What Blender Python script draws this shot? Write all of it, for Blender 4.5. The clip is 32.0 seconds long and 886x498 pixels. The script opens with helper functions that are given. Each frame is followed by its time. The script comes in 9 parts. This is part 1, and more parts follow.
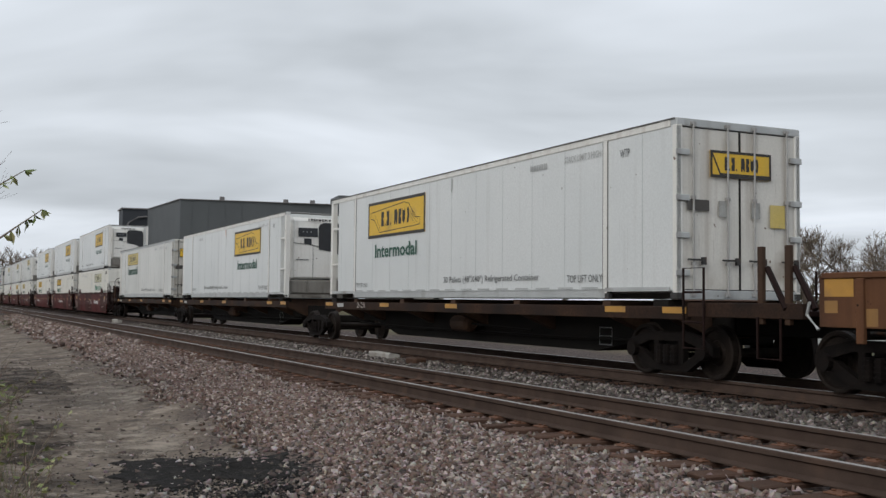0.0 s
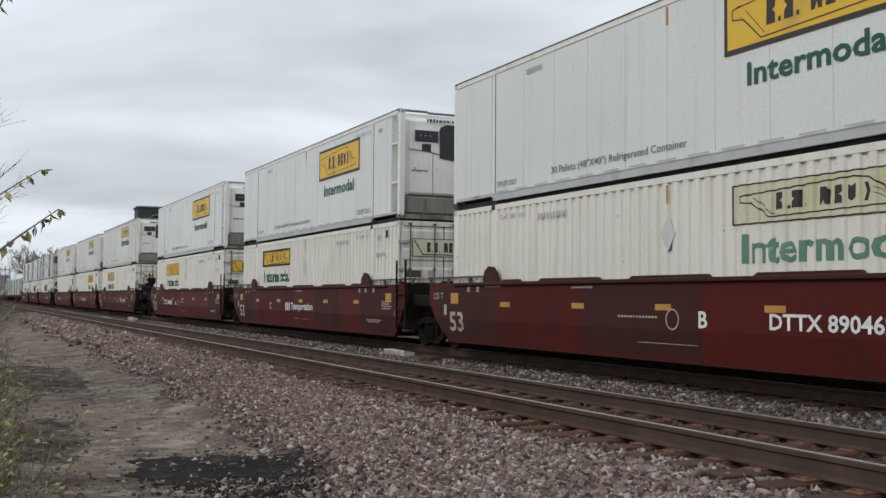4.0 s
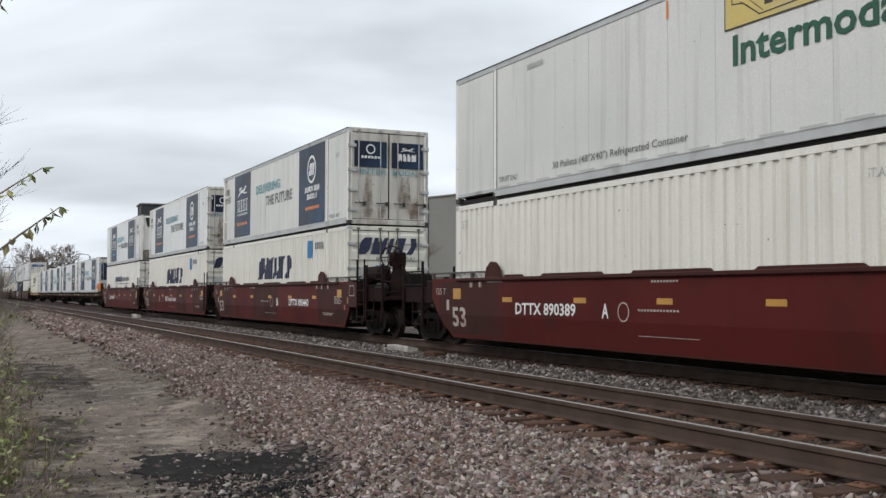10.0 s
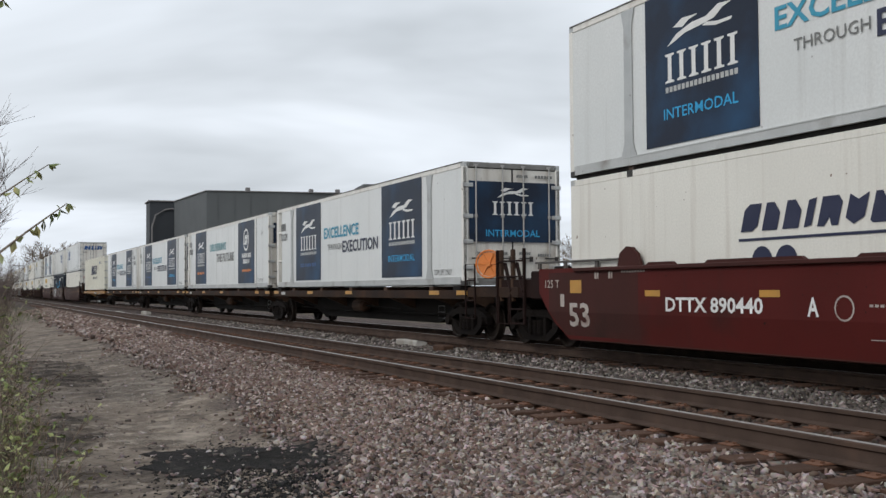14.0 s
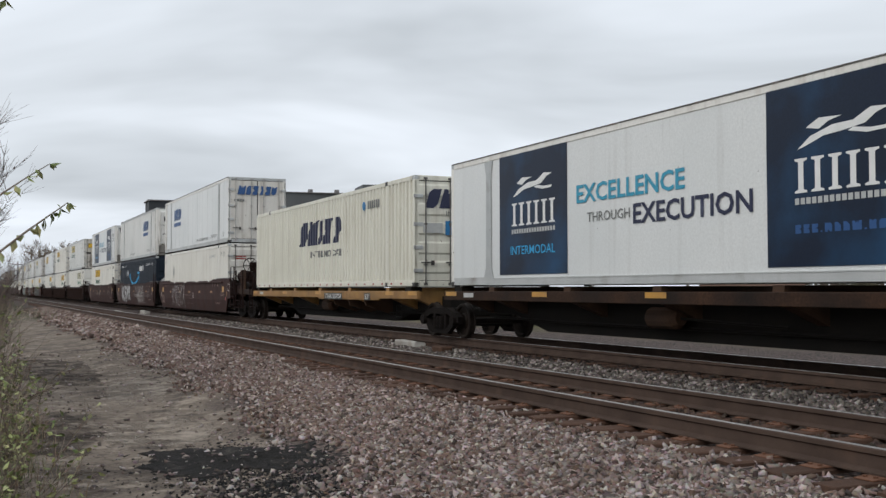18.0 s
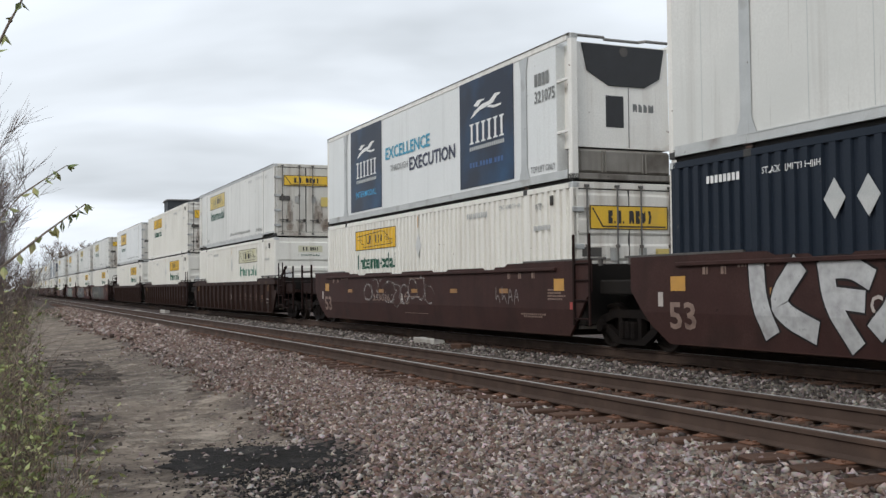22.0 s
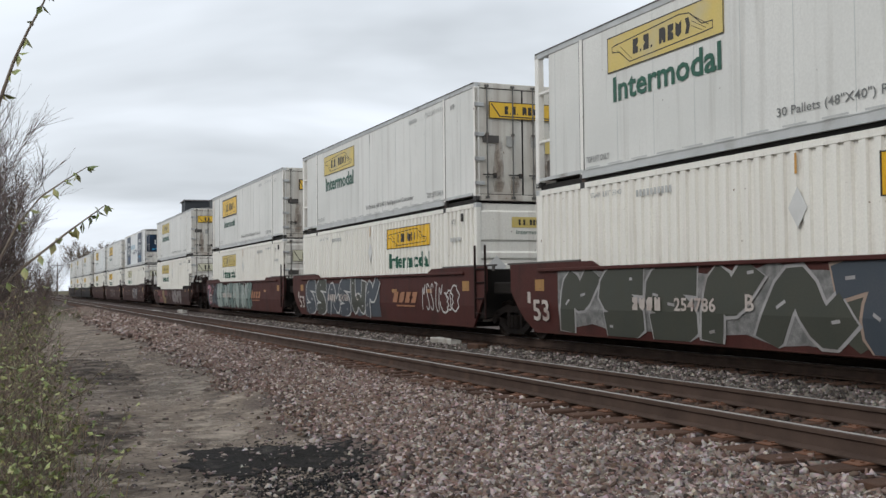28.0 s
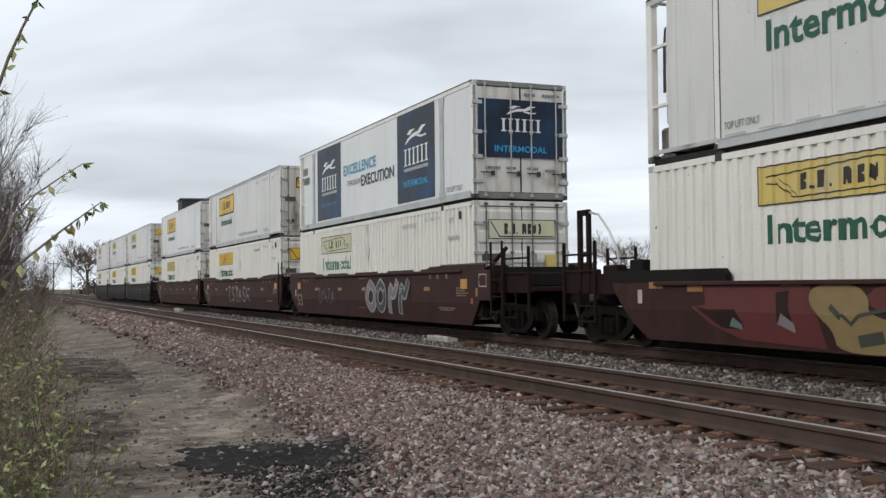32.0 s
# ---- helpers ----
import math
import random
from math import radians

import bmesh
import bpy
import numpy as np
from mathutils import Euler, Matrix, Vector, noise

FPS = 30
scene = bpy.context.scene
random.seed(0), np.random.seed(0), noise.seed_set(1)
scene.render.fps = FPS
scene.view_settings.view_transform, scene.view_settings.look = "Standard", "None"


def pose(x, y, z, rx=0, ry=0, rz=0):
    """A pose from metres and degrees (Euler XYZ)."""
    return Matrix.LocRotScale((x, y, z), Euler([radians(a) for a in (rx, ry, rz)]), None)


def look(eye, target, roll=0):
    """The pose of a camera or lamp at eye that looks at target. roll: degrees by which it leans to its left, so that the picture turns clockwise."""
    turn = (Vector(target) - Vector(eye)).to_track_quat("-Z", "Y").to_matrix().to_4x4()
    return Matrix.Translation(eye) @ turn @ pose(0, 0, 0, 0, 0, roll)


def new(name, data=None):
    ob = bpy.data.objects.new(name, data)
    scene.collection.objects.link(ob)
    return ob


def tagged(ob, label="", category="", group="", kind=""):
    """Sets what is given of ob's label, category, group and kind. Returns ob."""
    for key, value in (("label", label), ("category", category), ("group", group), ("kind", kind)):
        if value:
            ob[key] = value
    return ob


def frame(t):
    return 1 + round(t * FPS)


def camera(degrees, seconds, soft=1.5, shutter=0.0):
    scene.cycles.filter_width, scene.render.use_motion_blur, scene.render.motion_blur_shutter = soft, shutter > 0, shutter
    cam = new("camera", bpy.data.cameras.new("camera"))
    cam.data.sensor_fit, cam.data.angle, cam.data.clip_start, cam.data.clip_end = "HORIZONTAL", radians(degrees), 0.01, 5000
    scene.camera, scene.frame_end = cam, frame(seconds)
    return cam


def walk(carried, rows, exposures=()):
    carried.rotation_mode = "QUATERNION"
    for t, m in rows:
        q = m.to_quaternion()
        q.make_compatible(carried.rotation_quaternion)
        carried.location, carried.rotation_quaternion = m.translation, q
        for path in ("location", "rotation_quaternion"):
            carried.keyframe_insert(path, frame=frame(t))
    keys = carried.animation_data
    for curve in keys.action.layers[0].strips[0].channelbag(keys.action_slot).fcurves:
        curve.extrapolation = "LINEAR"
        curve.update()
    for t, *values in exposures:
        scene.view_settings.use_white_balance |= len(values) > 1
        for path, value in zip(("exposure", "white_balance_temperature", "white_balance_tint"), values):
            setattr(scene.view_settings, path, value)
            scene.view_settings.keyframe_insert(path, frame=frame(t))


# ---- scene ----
PATH = [
    (0, 0.025, -0.013, 1.178, 64.220, 2.862, -0.563), (0.5, 0.024, -0.000, 1.184, 64.405, 2.798, -0.301),
    (1, 0.017, -0.006, 1.185, 64.429, 2.780, -0.239), (1.5, 0.014, 0.002, 1.182, 64.579, 2.814, -0.344),
    (2, 0.013, -0.006, 1.182, 64.650, 2.927, -0.546), (2.5, 0.020, -0.004, 1.183, 64.617, 2.974, -0.763),
    (3, 0.024, -0.003, 1.186, 64.710, 2.825, -0.533), (3.5, 0.010, -0.014, 1.186, 64.875, 2.762, -0.505),
    (5.5, -0.008, 0.001, 1.187, 65.459, 2.601, -0.061), (6, -0.001, 0.000, 1.182, 65.653, 2.534, 0.050),
    (6.5, -0.003, -0.003, 1.181, 65.776, 2.353, -0.036), (7, -0.004, -0.006, 1.184, 65.806, 2.322, -0.042),
    (7.5, -0.019, 0.002, 1.181, 65.778, 2.347, 0.052), (8, -0.005, -0.001, 1.185, 65.707, 2.324, 0.130),
    (8.5, 0.000, -0.005, 1.182, 65.485, 2.399, 0.071), (9, -0.001, -0.001, 1.181, 65.412, 2.394, -0.118),
    (9.5, 0.010, -0.003, 1.185, 65.285, 2.476, -0.156), (10, 0.005, -0.004, 1.186, 65.192, 2.464, -0.152),
    (10.5, 0.006, -0.007, 1.184, 65.184, 2.437, -0.012), (11, -0.010, 0.004, 1.180, 65.263, 2.387, 0.080),
    (11.5, 0.002, -0.003, 1.179, 65.329, 2.362, 0.156), (12, -0.005, 0.002, 1.177, 65.318, 2.258, -0.102),
    (12.5, -0.005, 0.004, 1.181, 65.335, 2.209, -0.127), (13, 0.000, -0.000, 1.186, 65.427, 2.207, -0.002),
    (13.5, -0.004, 0.003, 1.179, 65.574, 2.193, 0.244), (14, -0.006, 0.009, 1.180, 65.667, 2.154, 0.365),
    (14.5, -0.007, 0.004, 1.183, 65.831, 2.136, 0.316), (15, -0.015, 0.002, 1.180, 66.097, 2.016, 0.169),
    (15.5, -0.026, 0.006, 1.182, 66.235, 1.833, 0.170), (17.5, -0.003, 0.002, 1.183, 65.269, 2.307, -0.006),
    (18, 0.005, 0.000, 1.181, 65.600, 2.201, 0.071), (18.5, -0.009, 0.006, 1.182, 65.789, 2.046, 0.330),
    (19, -0.020, 0.001, 1.182, 65.912, 1.933, 0.324), (19.5, -0.016, 0.001, 1.175, 66.268, 2.026, 0.125),
    (20, -0.009, -0.001, 1.185, 66.451, 2.047, 0.187), (20.5, -0.012, 0.008, 1.184, 66.678, 1.913, 0.476),
    (21, -0.014, 0.003, 1.186, 66.878, 1.853, 0.659), (21.5, -0.010, 0.010, 1.190, 66.904, 1.868, 0.742),
    (22, -0.025, 0.012, 1.188, 66.597, 2.041, 0.536), (22.5, -0.010, -0.002, 1.187, 66.397, 2.233, 0.406),
    (23, -0.009, 0.001, 1.185, 66.541, 2.214, 0.491), (23.5, -0.013, 0.002, 1.180, 66.444, 2.187, 0.738),
    (24, -0.015, 0.004, 1.180, 66.367, 2.155, 0.836), (24.5, -0.015, 0.007, 1.186, 66.384, 2.148, 0.903),
    (25, -0.010, 0.006, 1.184, 66.367, 2.174, 0.713), (25.5, -0.009, -0.007, 1.181, 66.554, 2.291, 0.570),
    (27.5, -0.019, -0.001, 1.189, 67.736, 2.026, 0.669), (28, -0.013, 0.003, 1.191, 67.491, 2.045, 0.565),
    (28.5, -0.020, 0.004, 1.189, 67.220, 2.139, 0.613), (29, -0.016, 0.004, 1.185, 67.129, 2.148, 0.711),
    (29.5, -0.012, 0.005, 1.191, 67.015, 2.136, 0.773), (30, 0.001, 0.001, 1.186, 66.783, 2.227, 0.812),
    (30.5, -0.011, 0.002, 1.178, 66.655, 2.295, 0.406), (31, -0.007, 0.002, 1.184, 66.765, 2.236, 0.365),
    (31.5, -0.007, 0.002, 1.188, 66.953, 2.098, 0.510), (32, -0.026, 0.005, 1.183, 67.304, 1.951, 0.610),
]
cam = camera(45.66, 32.0, 1.45)
walk(cam, [(t, pose(x, y, z, 90 + p, r, w)) for t, x, y, z, w, p, r in PATH], [(0, -0.25), (1, -0.23), (3, -0.16), (7, -0.1), (9, 0.03), (11, 0.03), (12, -0.06), (13, 0.1), (14, -0.06), (15, -0.08), (19, -0.1), (20.5, 0.04), (22, 0.1), (23, 0.04), (24, -0.04), (28, 0.0), (29, -0.06), (32, -0.02)])

# ---- sky and light ----
world = bpy.data.worlds.new("overcast")
scene.world = world
world.use_nodes = True
wn, wl = world.node_tree.nodes, world.node_tree.links
wn.clear()
w_out, w_bg, w_sky = wn.new("ShaderNodeOutputWorld"), wn.new("ShaderNodeBackground"), wn.new("ShaderNodeTexSky")
w_sky.sky_type, w_sky.sun_disc = "NISHITA", False
SUN_EL, SUN_AZ = 36.0, 157.0
w_sky.sun_elevation, w_sky.sun_rotation = radians(SUN_EL), radians(SUN_AZ)
w_sky.air_density, w_sky.dust_density = 1.5, 5.0
w_co, w_sep, w_add, w_div = (wn.new("ShaderNodeTexCoord"), wn.new("ShaderNodeSeparateXYZ"), wn.new("ShaderNodeMath"), wn.new("ShaderNodeVectorMath"))
w_add.operation, w_add.inputs[1].default_value = "ADD", 0.16
w_div.operation = "DIVIDE"
wl.new(w_co.outputs["Generated"], w_sep.inputs[0])
wl.new(w_sep.outputs["Z"], w_add.inputs[0])
wl.new(w_co.outputs["Generated"], w_div.inputs[0])
w_comb = wn.new("ShaderNodeCombineXYZ")
for i in range(3):
    wl.new(w_add.outputs[0], w_comb.inputs[i])
wl.new(w_comb.outputs[0], w_div.inputs[1])
w_map = wn.new("ShaderNodeMapping")
w_map.vector_type = "TEXTURE"
w_map.inputs["Location"].default_value = (1.9, -2.2, 0.0)
w_map.inputs["Rotation"].default_value = (0, 0, radians(150))
w_map.inputs["Scale"].default_value = (1.0, 1.7, 1.0)
wl.new(w_div.outputs[0], w_map.inputs[0])
w_noise = wn.new("ShaderNodeTexNoise")
w_noise.inputs["Scale"].default_value, w_noise.inputs["Detail"].default_value = 1.0, 4.5
w_noise.inputs["Roughness"].default_value, w_noise.inputs["Distortion"].default_value = 0.5, 0.35
wl.new(w_map.outputs[0], w_noise.inputs["Vector"])
w_ramp = wn.new("ShaderNodeValToRGB")
w_ramp.color_ramp.elements[0].position, w_ramp.color_ramp.elements[0].color = 0.29, (0.64, 0.69, 0.745, 1)
w_ramp.color_ramp.elements[1].position, w_ramp.color_ramp.elements[1].color = 0.585, (1.03, 1.10, 1.195, 1)
w_half = w_ramp.color_ramp.elements.new(0.44)
w_half.color = (0.83, 0.89, 0.962, 1)
wl.new(w_noise.outputs["Fac"], w_ramp.inputs[0])
w_scale = wn.new("ShaderNodeVectorMath")
w_scale.operation = "SCALE"
w_scale.inputs["Scale"].default_value = 0.06
wl.new(w_sky.outputs[0], w_scale.inputs[0])
w_mix = wn.new("ShaderNodeMix")
w_mix.data_type = "RGBA"
w_mix.inputs["Factor"].default_value = 0.93
wl.new(w_scale.outputs[0], w_mix.inputs["A"])
wl.new(w_ramp.outputs[0], w_mix.inputs["B"])
wl.new(w_mix.outputs["Result"], w_bg.inputs["Color"])
w_bg.inputs["Strength"].default_value = 1.0
wl.new(w_bg.outputs[0], w_out.inputs[0])

sun = new("sun", bpy.data.lights.new("sun", "SUN"))
sun.data.energy, sun.data.angle, sun.data.color = 1.2, radians(22), (1.0, 0.97, 0.93)
sun_dir = Vector((math.sin(radians(SUN_AZ)) * math.cos(radians(SUN_EL)), math.cos(radians(SUN_AZ)) * math.cos(radians(SUN_EL)), math.sin(radians(SUN_EL))))
sun.matrix_world = look(sun_dir * 50, (0, 0, 0))
scene.view_settings.exposure = 0.0


# ---- materials ----
def surface(name, c1, c2, scale=3.0, rough=0.6, metal=0.0, bump=0.1, fine=60.0, dirt=None, dirt_amount=0.0, streak=0.0, random_hue=0.0, spec=0.4):
    """A paint, metal or stone with broad patches, fine grain, relief and, where given, dirt in blotches and vertical streaks."""
    m = bpy.data.materials.new(name)
    m.use_nodes = True
    n, l = m.node_tree.nodes, m.node_tree.links
    b = n["Principled BSDF"]
    b.inputs["Roughness"].default_value, b.inputs["Metallic"].default_value = rough, metal
    b.inputs["Specular IOR Level"].default_value = spec
    co = n.new("ShaderNodeTexCoord")

    def noise_fac(s, detail, stretch=None):
        t = n.new("ShaderNodeTexNoise")
        t.inputs["Scale"].default_value, t.inputs["Detail"].default_value = s, detail
        src = co.outputs["Object"]
        if stretch:
            mp = n.new("ShaderNodeMapping")
            mp.inputs["Scale"].default_value = stretch
            l.new(src, mp.inputs[0])
            src = mp.outputs[0]
        l.new(src, t.inputs["Vector"])
        return t.outputs["Fac"]

    def ramp(fac, a, z):
        r = n.new("ShaderNodeMapRange")
        r.inputs["From Min"].default_value, r.inputs["From Max"].default_value = a, z
        l.new(fac, r.inputs["Value"])
        return r.outputs[0]

    def mix(fac, a, z):
        x = n.new("ShaderNodeMix")
        x.data_type = "RGBA"
        if isinstance(fac, float):
            x.inputs["Factor"].default_value = fac
        else:
            l.new(fac, x.inputs["Factor"])
        for v, k in ((a, "A"), (z, "B")):
            if isinstance(v, tuple):
                x.inputs[k].default_value = (*v, 1)
            else:
                l.new(v, x.inputs[k])
        return x.outputs["Result"]

    broad, grain = noise_fac(scale, 4), noise_fac(fine, 3)
    col = mix(ramp(broad, 0.35, 0.68), c1, c2)
    col = mix(ramp(grain, 0.3, 0.9), col, tuple(v * 0.82 for v in c1))
    if dirt:
        if streak:
            f = ramp(noise_fac(1.0, 4, (5.0, 5.0, 0.25)), 0.62 - 0.2 * streak, 0.95)
            sc = n.new("ShaderNodeMath")
            sc.operation = "MULTIPLY"
            sc.inputs[1].default_value = min(1.0, streak)
            l.new(f, sc.inputs[0])
            col = mix(sc.outputs[0], col, dirt)
            fine_run = ramp(noise_fac(1.0, 3, (26.0, 26.0, 0.9)), 0.66, 0.9)
            sc = n.new("ShaderNodeMath")
            sc.operation = "MULTIPLY"
            sc.inputs[1].default_value = min(1.0, streak * 1.3)
            l.new(fine_run, sc.inputs[0])
            col = mix(sc.outputs[0], col, dirt)
            col = mix(ramp(noise_fac(7.0, 2), 0.735, 0.76), col, tuple(v * 0.7 for v in dirt))
        if dirt_amount:
            f = ramp(noise_fac(scale * 0.6 + 0.4, 6), 0.62 - 0.3 * dirt_amount, 0.85)
            col = mix(f, col, dirt)
    if random_hue:
        oi = n.new("ShaderNodeObjectInfo")
        col = mix(ramp(oi.outputs["Random"], 0.0, 1.0 / random_hue), col, tuple(v * 0.55 for v in c2))
    l.new(col, b.inputs["Base Color"])
    rr = n.new("ShaderNodeMapRange")
    rr.inputs["To Min"].default_value, rr.inputs["To Max"].default_value = max(0.05, rough - 0.12), min(1.0, rough + 0.15)
    l.new(broad, rr.inputs["Value"])
    l.new(rr.outputs[0], b.inputs["Roughness"])
    if bump:
        bp = n.new("ShaderNodeBump")
        bp.inputs["Strength"].default_value, bp.inputs["Distance"].default_value = bump, 0.02
        l.new(grain, bp.inputs["Height"])
        l.new(bp.outputs[0], b.inputs["Normal"])
    return m


GRIME = (0.16, 0.13, 0.10)
RUST = (0.17, 0.075, 0.04)
M = {
    "frp_white": surface("frp_white", (0.685, 0.695, 0.68), (0.62, 0.64, 0.63), 0.5, 0.38, 0, 0.02, 25, GRIME, 0.0, 0.26),
    "frp_aged": surface("frp_aged", (0.66, 0.655, 0.62), (0.56, 0.565, 0.535), 0.5, 0.45, 0, 0.02, 25, GRIME, 0.0, 0.45),
    "steel_white": surface("steel_white", (0.74, 0.72, 0.655), (0.67, 0.65, 0.59), 0.6, 0.42, 0, 0.03, 30, (0.25, 0.17, 0.11), 0.0, 0.42),
    "steel_cream": surface("steel_cream", (0.70, 0.685, 0.59), (0.62, 0.60, 0.51), 0.6, 0.5, 0, 0.03, 30, (0.20, 0.14, 0.09), 0.0, 0.5),
    "door_white": surface("door_white", (0.69, 0.665, 0.61), (0.58, 0.55, 0.49), 0.9, 0.45, 0, 0.03, 30, (0.17, 0.105, 0.06), 0.24, 0.65),
    "door_rusty": surface("door_rusty", (0.60, 0.58, 0.52), (0.50, 0.46, 0.40), 0.9, 0.5, 0, 0.03, 30, (0.17, 0.10, 0.06), 0.35, 0.7),
    "navy_steel": surface("navy_steel", (0.010, 0.016, 0.026), (0.016, 0.022, 0.033), 0.8, 0.5, 0, 0.03, 30, (0.06, 0.06, 0.06), 0.0, 0.15, spec=0.2),
    "aluminium": surface("aluminium", (0.50, 0.51, 0.50), (0.40, 0.41, 0.40), 1.5, 0.5, 0.15, 0.05, 40, GRIME, 0.15, 0.3),
    "galvanised": surface("galvanised", (0.50, 0.51, 0.50), (0.40, 0.41, 0.41), 2.0, 0.5, 0.4, 0.05, 40, GRIME, 0.2, 0.4),
    "casting_grey": surface("casting_grey", (0.075, 0.073, 0.07), (0.05, 0.047, 0.045), 6, 0.6, 0.3, 0.2, 60, RUST, 0.3, spec=0.12),
    "unit_plinth": surface("unit_plinth", (0.25, 0.235, 0.21), (0.15, 0.13, 0.11), 1.5, 0.5, 0.2, 0.05, 40, (0.035, 0.026, 0.02), 0.35, 0.8, spec=0.2),
    "unit_white": surface("unit_white", (0.76, 0.745, 0.70), (0.68, 0.655, 0.60), 1.0, 0.35, 0, 0.02, 30, (0.22, 0.14, 0.09), 0.06, 0.5),
    "grille_black": surface("grille_black", (0.022, 0.023, 0.025), (0.035, 0.036, 0.04), 4, 0.6, 0, 0.4, 80),
    "rubber": surface("rubber", (0.02, 0.02, 0.02), (0.035, 0.034, 0.03), 4, 0.75, 0, 0.1, 60),
    "yellow_paint": surface("yellow_paint", (0.74, 0.46, 0.035), (0.68, 0.42, 0.035), 1.2, 0.45, 0, 0.02, 30, (0.42, 0.28, 0.08), 0.1, 0.2),
    "yellow_faded": surface("yellow_faded", (0.60, 0.46, 0.13), (0.55, 0.45, 0.20), 1.2, 0.55, 0, 0.02, 30, (0.45, 0.40, 0.26), 0.25, 0.3),
    "cream_faded": surface("cream_faded", (0.60, 0.58, 0.44), (0.55, 0.53, 0.36), 1.2, 0.55, 0, 0.02, 30, (0.5, 0.46, 0.25), 0.25, 0.3),
    "ink_black": surface("ink_black", (0.028, 0.024, 0.02), (0.04, 0.035, 0.03), 3, 0.5, 0, 0.02),
    "ink_grey": surface("ink_grey", (0.14, 0.145, 0.14), (0.22, 0.22, 0.21), 3, 0.5, 0, 0.02),
    "ink_pale": surface("ink_pale", (0.40, 0.41, 0.40), (0.50, 0.50, 0.48), 3, 0.5, 0, 0.02),
    "ink_green": surface("ink_green", (0.010, 0.078, 0.046), (0.016, 0.095, 0.057), 2, 0.45, 0, 0.02),
    "ink_green_faded": surface("ink_green_faded", (0.08, 0.20, 0.14), (0.14, 0.26, 0.19), 2, 0.5, 0, 0.02),
    "ink_navy": surface("ink_navy", (0.014, 0.018, 0.05), (0.03, 0.034, 0.07), 2, 0.45, 0, 0.02),
    "ink_blue": surface("ink_blue", (0.02, 0.075, 0.21), (0.03, 0.09, 0.24), 2, 0.45, 0, 0.02),
    "ink_teal": surface("ink_teal", (0.03, 0.27, 0.40), (0.05, 0.31, 0.44), 2, 0.45, 0, 0.02),
    "ink_teal_faded": surface("ink_teal_faded", (0.10, 0.30, 0.34), (0.16, 0.36, 0.38), 2, 0.45, 0, 0.02),
    "ink_sky": surface("ink_sky", (0.02, 0.33, 0.62), (0.03, 0.36, 0.66), 2, 0.45, 0, 0.02),
    "ink_orange": surface("ink_orange", (0.70, 0.22, 0.05), (0.62, 0.2, 0.05), 2, 0.45, 0, 0.02),
    "ink_white": surface("ink_white", (0.74, 0.74, 0.72), (0.62, 0.62, 0.60), 3, 0.5, 0, 0.02),
    "ink_worn_white": surface("ink_worn_white", (0.45, 0.40, 0.36), (0.30, 0.25, 0.22), 4, 0.6, 0, 0.02, 50, (0.14, 0.06, 0.05), 0.2),
    "ink_faded": surface("ink_faded", (0.24, 0.165, 0.13), (0.15, 0.10, 0.08), 5, 0.6, 0, 0.02, 50, (0.07, 0.04, 0.033), 0.3),
    "placard_light": surface("placard_light", (0.58, 0.58, 0.56), (0.50, 0.50, 0.48), 3, 0.5, 0, 0.02),
    "ink_red": surface("ink_red", (0.33, 0.05, 0.04), (0.28, 0.05, 0.045), 3, 0.5, 0, 0.02),
    "placard_grey": surface("placard_grey", (0.33, 0.33, 0.31), (0.42, 0.42, 0.40), 3, 0.6, 0, 0.02, 40, GRIME, 0.3),
    "placard_dark": surface("placard_dark", (0.06, 0.055, 0.05), (0.1, 0.09, 0.08), 3, 0.6, 0, 0.02),
    "placard_blue": surface("placard_blue", (0.02, 0.17, 0.38), (0.02, 0.15, 0.34), 3, 0.5, 0, 0.02),
    "maroon": surface("maroon", (0.088, 0.014, 0.012), (0.066, 0.012, 0.010), 0.5, 0.55, 0, 0.05, 30, (0.036, 0.016, 0.013), 0.2, 0.4, spec=0.1),
    "maroon_dull": surface("maroon_dull", (0.056, 0.019, 0.016), (0.050, 0.021, 0.018), 0.9, 0.6, 0, 0.05, 30, (0.03, 0.017, 0.014), 0.2, 0.4, spec=0.1),
    "well_brown": surface("well_brown", (0.042, 0.020, 0.0175), (0.058, 0.031, 0.0265), 1.6, 0.62, 0, 0.06, 30, (0.022, 0.014, 0.012), 0.4, 0.6, spec=0.1),
    "well_red_brown": surface("well_red_brown", (0.060, 0.020, 0.017), (0.074, 0.030, 0.025), 1.6, 0.6, 0, 0.06, 30, (0.028, 0.017, 0.014), 0.3, 0.5, spec=0.1),
    "well_dark": surface("well_dark", (0.040, 0.023, 0.019), (0.031, 0.019, 0.016), 0.7, 0.65, 0, 0.08, 30, (0.016, 0.012, 0.010), 0.3, 0.6, spec=0.08),
    "well_black": surface("well_black", (0.022, 0.02, 0.02), (0.03, 0.027, 0.026), 0.7, 0.65, 0, 0.08, 30, spec=0.12),
    "ttx_yellow": surface("ttx_yellow", (0.33, 0.175, 0.05), (0.19, 0.10, 0.042), 0.8, 0.6, 0, 0.06, 30, (0.04, 0.027, 0.02), 0.35, 0.5),
    "ttx_rust": surface("ttx_rust", (0.055, 0.034, 0.024), (0.085, 0.045, 0.026), 0.8, 0.7, 0, 0.08, 30, (0.028, 0.02, 0.017), 0.4, 0.6, spec=0.12),
    "underframe": surface("underframe", (0.010, 0.009, 0.008), (0.017, 0.014, 0.012), 2, 0.8, 0, 0.2, 40, spec=0.12),
    "brake_steel": surface("brake_steel", (0.017, 0.010, 0.009), (0.027, 0.014, 0.012), 3, 0.7, 0, 0.1, 40, (0.010, 0.008, 0.007), 0.25, spec=0.06),
